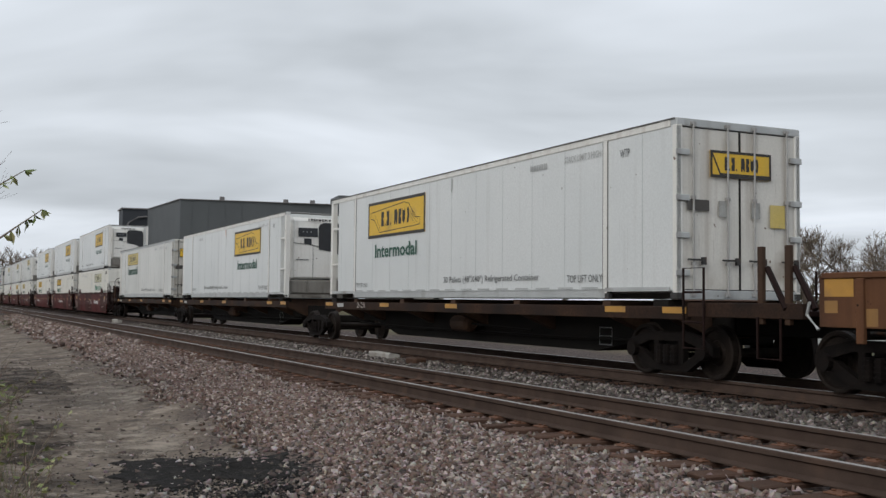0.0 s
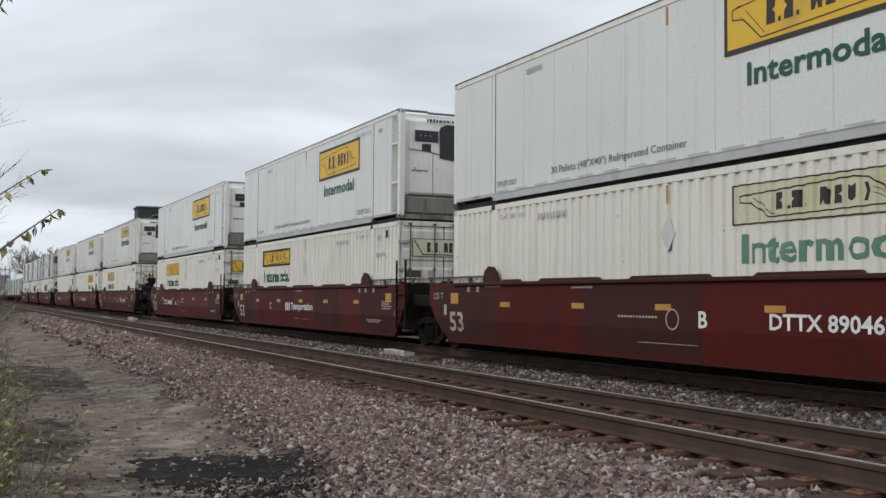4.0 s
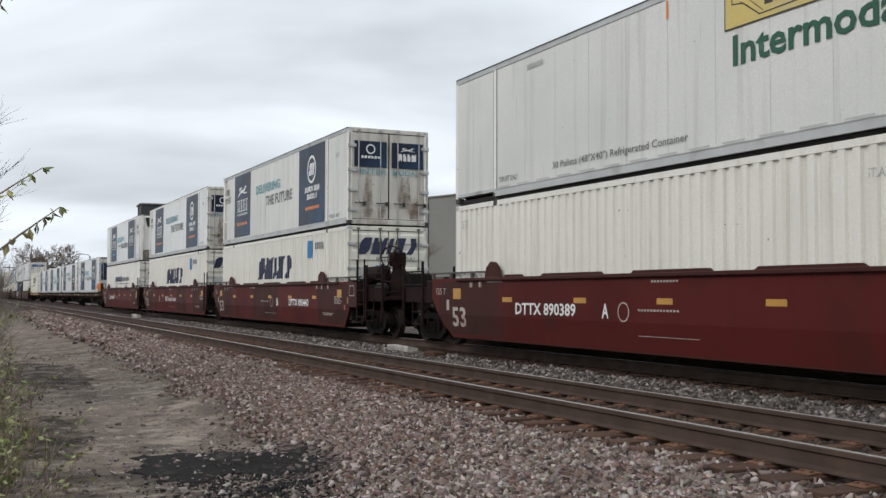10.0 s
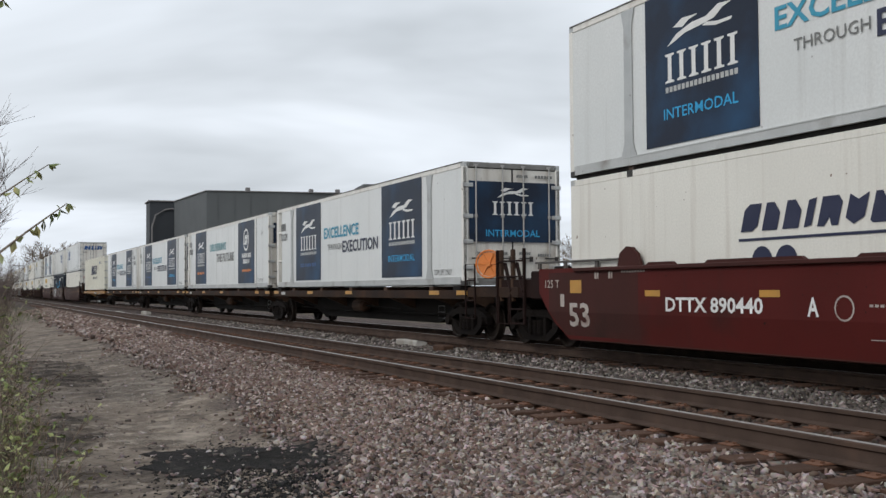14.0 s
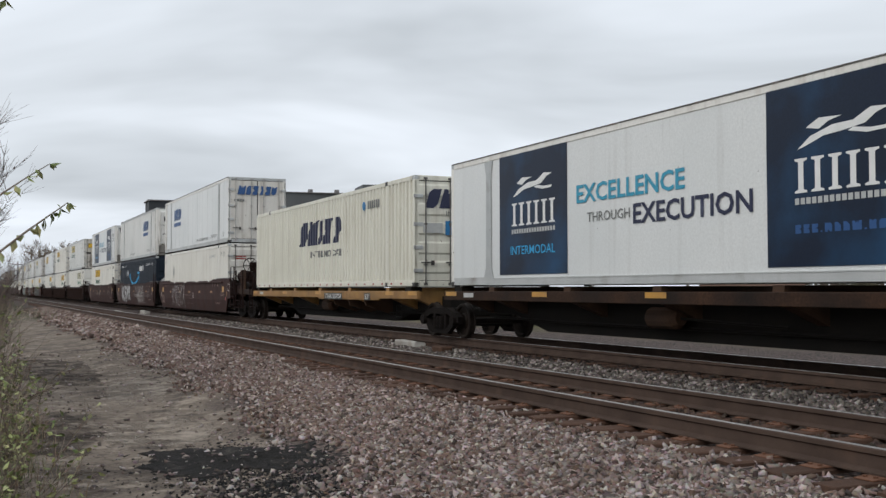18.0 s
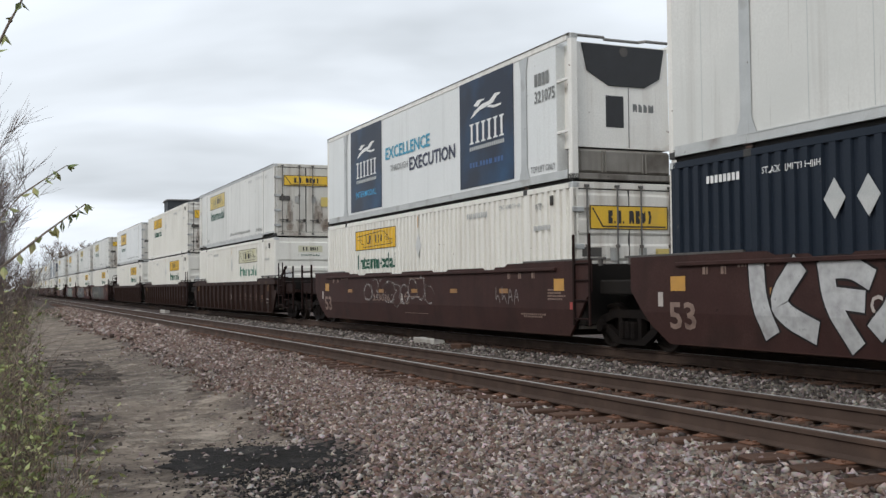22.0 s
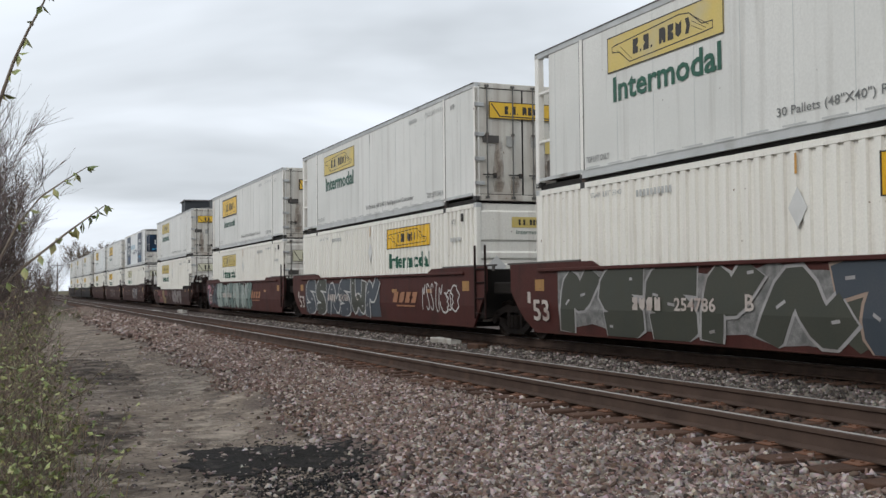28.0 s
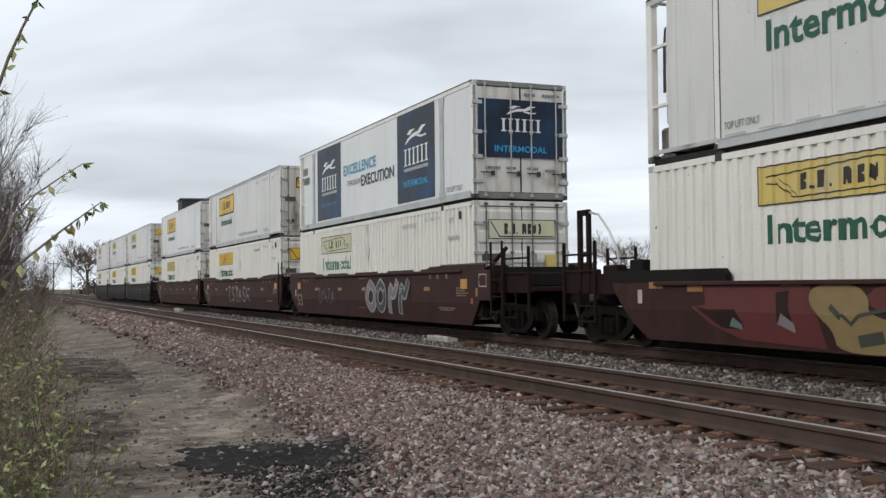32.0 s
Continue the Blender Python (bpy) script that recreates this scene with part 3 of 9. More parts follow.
def track(centre, name):
    for s in (-1, 1):
        y = centre + s * (GAUGE / 2 + 0.037)
        fo = Form().prism([(y + a, z) for a, z in rail_profile()], X_FAR, X_NEAR, "x")
        r = part("rail", fo, "rail_side")
        tagged(r, "brown steel running rail of the " + name + " track", "rail", "running rails", "structure")
        part("rail_head", Form().box(X_FAR, X_NEAR, y - 0.022, y + 0.034, 0.0, 0.002), "rail_head", r)


track(NEAR_C, "near")
track(FAR_C, "far")


# ---- the train: shared shapes ----
CL, CW, CH = 16.154, 2.591, 2.896
HALF = CW / 2
LIFT = (1.98, CL - 1.98)
FACE = -HALF - 0.004


def end_at(front):
    """The frame of a container's end: origin on the end plane's middle at the floor, x outwards."""
    return Matrix.Translation((CL, 0, 0)) if front else Matrix.Rotation(math.pi, 4, "Z")


def side_text(c, text, ink, x0, x1, z0, z1, slant=0.0):
    lettering(c, text, ink, x0, x1, z0, z1, FACE - 0.003, slant=slant)


def castings(c):
    if c.location.z > 3:
        # dark slab added under upper containers so no sky shows through the gap
        part("floor_frame", lambda: Form().box(0.1, CL - 0.1, -HALF + 0.08, HALF - 0.08, -0.045, 0.06), "gasket", c, key="gapfill")
    for x in LIFT:
        for sy in (-1, 1):
            if c.location.z > 3:
                part("stacking_lock", lambda: Form().box(-0.08, 0.08, -0.07, 0.07, -0.052, 0.005, 0.01), "casting_grey", c, Matrix.Translation((x, sy * (HALF - 0.1), 0)), key="slock")
    for x in (0.0, CL - 0.178):
        for y in (-HALF, HALF - 0.162):
            for z in (0.0, CH - 0.118):
                part("corner_casting", lambda: Form().box(0, 0.178, 0, 0.162, 0, 0.118, 0.012), "casting_grey" if z == 0 else "galvanised", c, Matrix.Translation((x, y, z)), key="casting")


def corrugated(x0, x1, z0, z1, pitch=0.27, depth=0.046):
    """A trapezoid-ribbed wall in the xz plane, its outer faces at y = 0 and its hollows at y = depth."""
    n = max(1, round((x1 - x0) / pitch))
    p = (x1 - x0) / n
    line = []
    for i in range(n):
        x = x0 + i * p
        line += [(x, 0.0), (x + 0.46 * p, 0.0), (x + 0.53 * p, depth), (x + 0.93 * p, depth)]
    line.append((x1, 0.0))
    k = len(line)
    vs = [(x, y, z) for z in (z0, z1) for x, y in line]
    return Form().add(vs, [(i, i + 1, i + 1 + k, i + k) for i in range(k - 1)])


def doors(c, front, body, ribbed, mark, frame_paint="frame_grey", rods="rod_grey", stained=False):
    """Two hinged leaves with lock rods; mark paints the sign on them."""
    base = end_at(front)
    part("door_frame", lambda: Form().box(-0.06, 0, -HALF, -HALF + 0.09, 0.12, CH - 0.12, 0.01).box(-0.06, 0, HALF - 0.09, HALF, 0.12, CH - 0.12, 0.01)
         .box(-0.06, 0, -HALF + 0.09, HALF - 0.09, CH - 0.13, CH, 0.01).box(-0.06, 0, -HALF + 0.09, HALF - 0.09, 0.0, 0.15, 0.01), frame_paint if not ribbed else body, c, base, key=("door_frame", ribbed))
    part("door_gasket", lambda: Form().box(-0.05, -0.014, -0.016, 0.016, 0.15, CH - 0.13).box(-0.055, -0.016, -HALF + 0.088, -HALF + 0.104, 0.15, CH - 0.13).box(-0.055, -0.016, HALF - 0.104, HALF - 0.088, 0.15, CH - 0.13)
         .box(-0.055, -0.018, -HALF + 0.1, HALF - 0.1, 0.146, 0.166).box(-0.055, -0.018, -HALF + 0.1, HALF - 0.1, CH - 0.146, CH - 0.126), "gasket", c, base, key="dgask")
    for s in (-1, 1):
        def leaf():
            lo, hi = (-HALF + 0.104, -0.016) if s < 0 else (0.016, HALF - 0.104)
            if not ribbed:
                return Form().box(-0.06, -0.022, lo, hi, 0.16, CH - 0.14, 0.008)
            face = [(-0.06, 0.16), (-0.06, CH - 0.14), (-0.022, CH - 0.14)]
            for k in range(4, -1, -1):
                z = 0.34 + k * 0.5
                face += [(-0.022, z + 0.34), (0.006, z + 0.29), (0.006, z + 0.05), (-0.022, z)]
            return Form().prism(face + [(-0.022, 0.16)], lo, hi, "y")
        lf = part("door", leaf, body, c, base, key=("leaf", s, ribbed, front))
        if not front:
            continue
        for y in ((0.28, 0.98) if s > 0 else (-0.98, -0.28)):
            part("lock_rod", lambda: Form().tube([(0.022, 0, 0.06), (0.022, 0, CH - 0.06)], 0.019, 6).box(0.0, 0.03, -0.05, 0.05, 0.05, 0.11).box(0.0, 0.03, -0.05, 0.05, CH - 0.1, CH - 0.05)
                 .box(0.0, 0.035, -0.04, 0.04, 0.55, 0.6).box(0.0, 0.035, -0.04, 0.04, 1.6, 1.66), rods, lf, Matrix.Translation((0, y, 0)), key="lock_rod")
            part("door_handle", lambda: Form().box(0.03, 0.05, -0.03, 0.33, 0.0, 0.03).box(0.0, 0.045, 0.26, 0.34, -0.06, 0.06), "casting_grey", lf, Matrix.Translation((0, y - 0.1, 0.62)), key="handle")
        for z in (0.42, 1.02, 1.62, 2.35):
            part("hinge", lambda: Form().box(-0.01, 0.028, -0.13, 0.13, -0.05, 0.05, 0.01), "galvanised", lf, Matrix.Translation((0, s * (HALF - 0.11), z)), key="hinge")
    turn = base @ Matrix.Translation((0.012, 0, 0)) @ Matrix.Rotation(math.pi / 2, 4, "Z")
    if mark:
        mark(c, turn)
    if stained and front:
        for x, w, z0, z1 in ((-0.86, 0.34, 0.22, 1.5), (0.30, 0.42, 0.5, 1.55), (0.62, 0.4, 0.2, 0.75), (-0.4, 0.3, 0.2, 0.6)):
            part("rust_stain", lambda: Form().plate([(0.06, z0), (w * 0.8, z0), (w, z0 + 0.2), (w * 0.85, z1), (0.1, z1 - 0.1), (0, z0 + 0.3)]), "rust_run", c, turn @ Matrix.Translation((x, -0.002 if not ribbed else -0.01, 0)), key=("rstain", w), label="brown rust run")


def sign_on_doors(paint, z0=2.0, z1=2.42, half=0.92, rim=0.02):
    def draw(c, turn):
        k = (z0, half)
        part("door_sign", lambda: Form().box(-half, half, -0.004, 0.004, z0, z1), paint, c, turn, key=("dsign", k))
        part("sign_mark", lambda: Form().strip([(-half * 0.93, z1 - 0.06), (-half * 0.68, z0 + 0.06), (half * 0.93, z0 + 0.06)], 0.03)
             .strip([(-half + rim / 2, z0 + rim / 2), (half - rim / 2, z0 + rim / 2), (half - rim / 2, z1 - rim / 2), (-half + rim / 2, z1 - rim / 2), (-half + rim / 2, z0 + rim / 2)], rim), "ink_black", c, turn @ Matrix.Translation((0, -0.007, 0)), key=("dscroll", k))
        part("lettering", lambda: glyphs("4.7. 2453", -half * 0.54, half * 0.57, z0 + 0.12, z1 - 0.1), "ink_black", c, turn @ Matrix.Translation((0, -0.008, 0)), key=("dbars", k))
        part("placard", lambda: Form().box(-1.1, -0.66, -0.003, 0.003, 1.42, 1.6), "placard_dark", c, turn, key="pl1")
        for x in (-0.46, 0.22):
            part("vent", lambda: Form().box(0, 0.18, -0.006, 0.004, 1.34, 1.6), "placard_grey", c, turn @ Matrix.Translation((x, 0, 0)), key="vent")
        part("placard", lambda: Form().box(0.62, 0.94, -0.003, 0.003, 1.2, 1.58), "yellow_faded", c, turn, key="pl2")
    return draw


def navy_on_doors(c, turn):
    part("door_panel", lambda: Form().box(-1.16, 1.16, -0.003, 0.0015, 1.02, 2.45), "navy_wrap", c, turn, key="dnavy")
    for x in (-0.42,):
        part("hound_mark", lambda: hound(0.0, 0.84, 2.04, 2.32), "ink_white", c, turn @ Matrix.Translation((x, -0.006, 0)), key="dhound")
    part("lettering", lambda: glyphs("iiiiii", -0.55, 0.55, 1.66, 1.98, 0, 0.14), "ink_white", c, turn @ Matrix.Translation((0, -0.006, 0)), key="dkl")
    lettering(c, "INTERMODAL", "ink_sky", -0.72, 0.72, 1.15, 1.31, -0.006, turn)
    for x, w, z in ((-1.0, 0.42, 0.72), (-0.42, 0.26, 0.72), (0.16, 0.30, 0.72), (0.66, 0.36, 0.68), (0.1, 0.3, 2.56), (0.6, 0.48, 2.56)):
        part("lettering", lambda: bars([1] * 6, 0, w, 0, 0.07, 0, 0.3), "ink_grey", c, turn @ Matrix.Translation((x, -0.004, z)), key=("dkfine", w))


def twin_navy_on_doors(c, turn):
    for x in (-1.12, 0.08):
        part("door_panel", lambda: Form().box(0, 1.04, -0.003, 0.0015, 1.72, 2.5), "navy_wrap", c, turn @ Matrix.Translation((x, 0, 0)), key="dnavy2")
    part("ring_mark", lambda: ring(-0.6, 2.26, 0.13, 0.04), "ink_white", c, turn @ Matrix.Translation((0, -0.006, 0)), key="dring")
    part("lettering", lambda: glyphs("760975", -0.9, -0.3, 1.98, 2.06), "ink_white", c, turn @ Matrix.Translation((0, -0.006, 0)), key="dffe")
    part("hound_mark", lambda: hound(0.35, 0.85, 2.2, 2.36), "ink_white", c, turn @ Matrix.Translation((0, -0.006, 0)), key="dh2")
    part("lettering", lambda: glyphs("2998", 0.3, 0.88, 1.95, 2.17), "ink_white", c, turn @ Matrix.Translation((0, -0.006, 0)), key="dk2")
    lettering(c, "INTER", "ink_teal_faded", -0.95, -0.08, 1.5, 1.66, -0.006, turn)
    lettering(c, "MODAL", "ink_teal_faded", 0.12, 0.98, 1.5, 1.66, -0.006, turn)


def slanted_on_doors(c, turn):
    part("lettering", lambda: glyphs("68173", -1.0, 0.98, 2.05, 2.55, 0.3, 0.14), "ink_navy", c, turn @ Matrix.Translation((0, -0.012, 0)), key="dsw")
    lettering(c, "INTERMODAL", "ink_grey", -0.4, 0.9, 1.85, 1.98, -0.012, turn)
    part("placard", lambda: Form().box(-0.42, -0.05, -0.013, -0.005, 1.35, 1.72), "placard_blue", c, turn, key="dswb")
    part("placard", lambda: Form().box(-1.05, -0.5, -0.013, -0.008, 1.4, 1.66), "ink_pale", c, turn, key="dswp")


def blue_on_doors(c, turn):
    part("lettering", lambda: glyphs("867375", -0.9, 0.9, 2.12, 2.52, 0.2, 0.14), "ink_blue", c, turn @ Matrix.Translation((0, -0.006, 0)), key="dma")
    part("lettering", lambda: bars([1] * 4, -1.05, -0.6, 1.82, 1.92), "ink_grey", c, turn @ Matrix.Translation((0, -0.006, 0)), key="dma2")


def dark_words_on_doors(c, turn):
    part("lettering", lambda: glyphs("69912507", -0.8, 0.2, 2.1, 2.3, 0.25, 0.2), "ink_navy", c, turn @ Matrix.Translation((0, -0.006, 0)), key="dal")
    part("lettering", lambda: bars([1] * 12, 0.2, 0.95, 2.1, 2.2, 0.0, 0.4), "ink_pale", c, turn @ Matrix.Translation((0, -0.006, 0)), key="dal2")
    part("lettering", lambda: bars([1] * 14, -0.7, 0.95, 1.55, 1.68, 0.0, 0.4), "ink_grey", c, turn @ Matrix.Translation((0, -0.006, 0)), key="dal3")


def cooling_unit(c, front, style, mark=False):
    """The open end frame with rungs, the cowl of the cooling unit behind it and the tank below."""
    base = end_at(front)
    for s in (-1, 1):
        part("end_post", lambda: Form().box(-0.15, 0, -0.075, 0.075, 0.0, CH, 0.015), "unit_white", c, base @ Matrix.Translation((0, s * (HALF - 0.075), 0)), key="upost")
        for z in (0.98, 2.02):
            part("rung", lambda: Form().box(-0.62, -0.14, -0.025, 0.025, -0.03, 0.03, 0.008), "unit_white", c, base @ Matrix.Translation((0, s * (HALF - 0.05), z)), key="rung")
    part("end_sill", lambda: Form().box(-0.62, 0, -HALF + 0.15, HALF - 0.15, 0.0, 0.12, 0.01), "unit_plinth", c, base, key="usill")
    part("end_header", lambda: Form().tube([(-0.06, -HALF + 0.1, CH - 0.03), (-0.06, -0.5, CH - 0.03), (-0.2, -0.4, CH - 0.03), (-0.2, 0.4, CH - 0.03), (-0.06, 0.5, CH - 0.03), (-0.06, HALF - 0.1, CH - 0.03)], 0.032, 8), "frame_grey", c, base, key="uhead")
    # near-black sheet: the shade of the recess is put into its colour
    part("back_wall", lambda: Form().box(-0.64, -0.622, -HALF + 0.05, HALF - 0.05, 0.12, CH - 0.05), "gasket", c, base, key="uback", label="near-black wall behind the cooling unit, recess shade in its colour")
    part("fuel_tank", lambda: Form().box(-0.6, -0.1, -HALF + 0.22, HALF - 0.2, 0.14, 0.62, 0.05), "unit_plinth", c, base, key="utank")
    for y in (-0.55, -0.47, 0.4, 0.48):
        part("tank_strap", lambda: Form().box(-0.1, -0.075, -0.014, 0.014, 0.15, 0.6, 0.006), "unit_plinth", c, base @ Matrix.Translation((0, y, 0)), key="ustrap")
    if style in ("round", "clean"):
        def cowl():
            prof = [(-0.62, 0.66), (-0.16, 0.66), (-0.11, 0.72), (-0.10, 1.5), (-0.12, 2.3), (-0.18, 2.62), (-0.32, 2.74), (-0.62, 2.76)]
            fo = Form()
            ys = [-HALF + 0.24, -HALF + 0.34, -0.4, 0.4, HALF - 0.4, HALF - 0.26, HALF - 0.2]
            ins = [0.14, 0.02, 0.0, 0.0, 0.03, 0.12, 0.26]
            n = len(prof)
            vs = [((x - d) if x > -0.6 else x, y, z) for y, d in zip(ys, ins) for x, z in prof]
            fs = [(i * n + j, i * n + j + 1, (i + 1) * n + j + 1, (i + 1) * n + j) for i in range(len(ys) - 1) for j in range(n - 1)]
            return fo.add(vs, fs + [tuple(range(n)), tuple(range(len(vs) - 1, len(vs) - n - 1, -1))])
        part("cowl", cowl, "unit_white", c, base, key="cowl", smooth=False)
        part("grille", lambda: Form().prism([(-0.10, 1.66), (-0.10, 2.40), (-0.05, 2.51), (0.08, 2.57), (0.5, 2.57), (0.84, 2.53), (0.96, 2.42), (0.99, 2.1), (1.0, 1.26), (0.86, 1.40), (0.6, 1.53), (0.3, 1.61)], -0.3, -0.078, "x"), "grille_black", c, base, key="ugrille")
        if not front:
            return
        part("control_panel", lambda: Form().box(-0.13, -0.085, -0.82, -0.14, 2.08, 2.38, 0.01), "panel_black", c, base, key="uctl")
        part("gauge_row", lambda: Form().tube([(-0.086, -0.66, 2.24), (-0.08, -0.66, 2.24)], 0.018, 8).tube([(-0.086, -0.52, 2.24), (-0.08, -0.52, 2.24)], 0.018, 8).tube([(-0.086, -0.38, 2.24), (-0.08, -0.38, 2.24)], 0.018, 8), "ink_pale", c, base, key="ugauge")
        part("badge", lambda: Form().box(-0.1, -0.09, -0.62, -0.36, 1.82, 2.02), "panel_black", c, base, key="ubadge")
        part("cowl_seam", lambda: Form().tube([(-0.094, -1.0, 1.86), (-0.094, -0.5, 1.83), (-0.09, 0.0, 1.74), (-0.09, 0.45, 1.58), (-0.1, 0.8, 1.42), (-0.14, 1.04, 1.2)], 0.010, 5).tube([(-0.096, -0.3, 1.8), (-0.092, -0.3, 0.68)], 0.006, 4), "casting_grey", c, base, key="useam")
        part("lettering", lambda: glyphs("3279802150", -0.5, 0.42, 2.615, 2.70, 0, 0.2), "ink_black", c, base @ Matrix.Translation((-0.118, 0, 0)) @ Matrix.Rotation(math.pi / 2, 4, "Z"), key="uking")
        if mark:
            part("lettering", lambda: glyphs("867375", -0.25, 0.68, 1.18, 1.42, 0.2, 0.14), "ink_black", c, base @ Matrix.Translation((-0.084, 0, 0)) @ Matrix.Rotation(math.pi / 2, 4, "Z"), key="umark")
        part("fine_print", lambda: bars([2, 3, 1, 2], -0.9, -0.45, 1.28, 1.32, 0, 0.3), "ink_grey", c, base @ Matrix.Translation((-0.09, 0, 0)) @ Matrix.Rotation(math.pi / 2, 4, "Z"), key="ufine")
        part("hose", lambda: Form().tube([(-0.12, 0.92, 1.36), (-0.07, 0.9, 1.22), (-0.09, 0.96, 1.12), (-0.12, 0.98, 1.05)], 0.028, 6).box(-0.13, -0.085, 0.72, 0.84, 0.98, 1.06), "gasket", c, base, key="uhose")
        part("latch", lambda: Form().box(-0.13, -0.09, 0.7, 0.84, 0.7, 0.86, 0.01), "placard_dark", c, base, key="ulatch")
    else:
        part("cowl", lambda: Form().prism([(-HALF + 0.2, 0.66), (HALF - 0.2, 0.66), (HALF - 0.22, 2.76), (-HALF + 0.22, 2.76)], -0.62, -0.14, "x"), "unit_white", c, base, key="cowl2")
        part("grille", lambda: Form().prism([(-0.98, 2.74), (0.98, 2.74), (0.86, 2.12), (0.5, 1.92), (-0.35, 1.92), (-0.86, 2.2)], -0.3, -0.11, "x"), "grille_black", c, base, key="ugrille2")
        part("grille_fan", lambda: Form().tube([(-0.112, 0.0, 2.62), (-0.104, 0.0, 2.62)], 0.1, 12), "placard_dark", c, base, key="ufan2")
        part("side_vent", lambda: Form().box(-0.15, -0.125, -0.42, 0.0, 1.08, 1.72, 0.01), "grille_black", c, base, key="uvent2")
        part("cowl_seam", lambda: Form().tube([(-0.137, 0.12, 0.68), (-0.137, 0.12, 1.9)], 0.007, 5), "casting_grey", c, base, key="useam2")
        part("lettering", lambda: glyphs("2998", 0.22, 0.72, 1.42, 1.58), "ink_grey", c, base @ Matrix.Translation((-0.136, 0, 0)) @ Matrix.Rotation(math.pi / 2, 4, "Z"), key="ukl2")


def hound(x0, x1, z0, z1):
    """A running animal drawn as three sweeping flat shapes."""
    w, h = x1 - x0, z1 - z0
    s = lambda pts: [(x0 + a * w, z0 + b * h) for a, b in pts]
    return (Form().plate(s([(0.0, 0.1), (0.15, 0.45), (0.4, 0.68), (0.62, 0.7), (0.8, 0.98), (1.0, 0.92), (0.86, 0.8), (0.74, 0.55), (0.5, 0.45), (0.3, 0.4), (0.12, 0.2)]))
            .plate(s([(0.62, 0.5), (0.8, 0.4), (1.0, 0.4), (0.98, 0.3), (0.76, 0.28), (0.56, 0.42)])).plate(s([(0.1, 0.72), (0.25, 0.95), (0.5, 0.9), (0.35, 0.8), (0.25, 0.62)])))


def ring(x, z, r, w, n=20):
    return Form().strip([(x + r * math.cos(2 * math.pi * k / n), z + r * math.sin(2 * math.pi * k / n)) for k in range(n + 1)], w)


def scroll_sign(c, x0, x1, z0, z1, style, ribs=False):
    """The yellow sign: plate, border, a scroll line drawing and dark bars for its mark."""
    paint = {"old": "yellow_paint", "new": "yellow_paint", "faded": "yellow_faded", "pale": "cream_faded"}[style]
    w, h = x1 - x0, z1 - z0
    at = Matrix.Translation((x0, FACE, z0))
    k = (round(w, 2), round(h, 2), style, x0 if ribs else None)
    lay = (lambda fo: hugged(fo, x0)) if ribs else (lambda fo: fo)
    sign = part("sign", lambda: lay(Form().plate([(0, 0), (w, 0), (w, h), (0, h)], -0.001)) if ribs else Form().box(0, w, -0.003, 0.003, 0, h), paint, c, at, key=("sign", k))
    b = 0.075 if style == "old" else 0.022
    part("sign_border", lambda: lay(Form().strip([(b / 2, b / 2), (w - b / 2, b / 2), (w - b / 2, h - b / 2), (b / 2, h - b / 2), (b / 2, b / 2)], b)), "ink_black", sign, Matrix.Translation((0, -0.005, 0)), key=("border", k))
    part("sign_scroll", lambda: lay(Form().strip([(0.08 * w, 0.72 * h), (0.66 * w, 0.86 * h), (0.74 * w, 0.80 * h), (0.84 * w, 0.42 * h), (0.92 * w, 0.40 * h), (0.92 * w, 0.22 * h), (0.84 * w, 0.2 * h), (0.22 * w, 0.14 * h), (0.12 * w, 0.5 * h), (0.05 * w, 0.55 * h), (0.05 * w, 0.7 * h), (0.1 * w, 0.74 * h)], 0.02)
         .strip([(0.13 * w, 0.64 * h), (0.24 * w, 0.2 * h)], 0.012).strip([(0.78 * w, 0.66 * h), (0.89 * w, 0.34 * h)], 0.012).strip([(0.76 * w, 0.58 * h), (0.87 * w, 0.28 * h)], 0.01).strip([(0.76 * w, 0.46 * h), (0.84 * w, 0.26 * h)], 0.01).strip([(0.1 * w, 0.56 * h), (0.19 * w, 0.24 * h)], 0.01)), "ink_black", sign, Matrix.Translation((0, -0.006, 0)), key=("scroll", k))
    part("lettering", lambda: lay(glyphs("4.7. 2453", 0.25 * w, 0.75 * w, 0.3 * h, 0.7 * h, 0.03)), "ink_black", sign, Matrix.Translation((0, -0.007, 0)), key=("sbars", k))


def navy_panel(c, x0, x1, lower):
    z0, z1 = 0.24, 2.78
    at = Matrix.Translation((x0, FACE, 0))
    w = x1 - x0
    p = part("navy_panel", lambda: Form().box(0, w, -0.002, 0.004, z0, z1), "navy_wrap", c, at, key=("navy", round(w, 2)))
    part("hound_mark", lambda: hound(0.22 * w, 0.8 * w, 1.82, 2.28), "ink_white", p, Matrix.Translation((0, -0.006, 0)), key=("hound", round(w, 2)))
    part("lettering", lambda: glyphs("iiiiii", 0.2 * w, 0.84 * w, 1.26, 1.74, 0.0, 0.14), "ink_white", p, Matrix.Translation((0, -0.006, 0)), key=("klb", round(w, 2)))
    part("lettering", lambda: bars([1] * 17, 0.2 * w, 0.84 * w, 1.1, 1.19, 0.0, 0.35), "ink_pale", p, Matrix.Translation((0, -0.006, 0)), key=("kls", round(w, 2)))
    if lower == "word":
        lettering(p, "INTERMODAL", "ink_sky", 0.18 * w, 0.84 * w, 0.66, 0.84, -0.006)
    elif lower:
        part("lettering", lambda: glyphs("444.2998.064", 0.2 * w, 0.82 * w, 0.7, 0.82, 0.0, 0.25), lower, p, Matrix.Translation((0, -0.006, 0)), key=("klw", round(w, 2), lower))


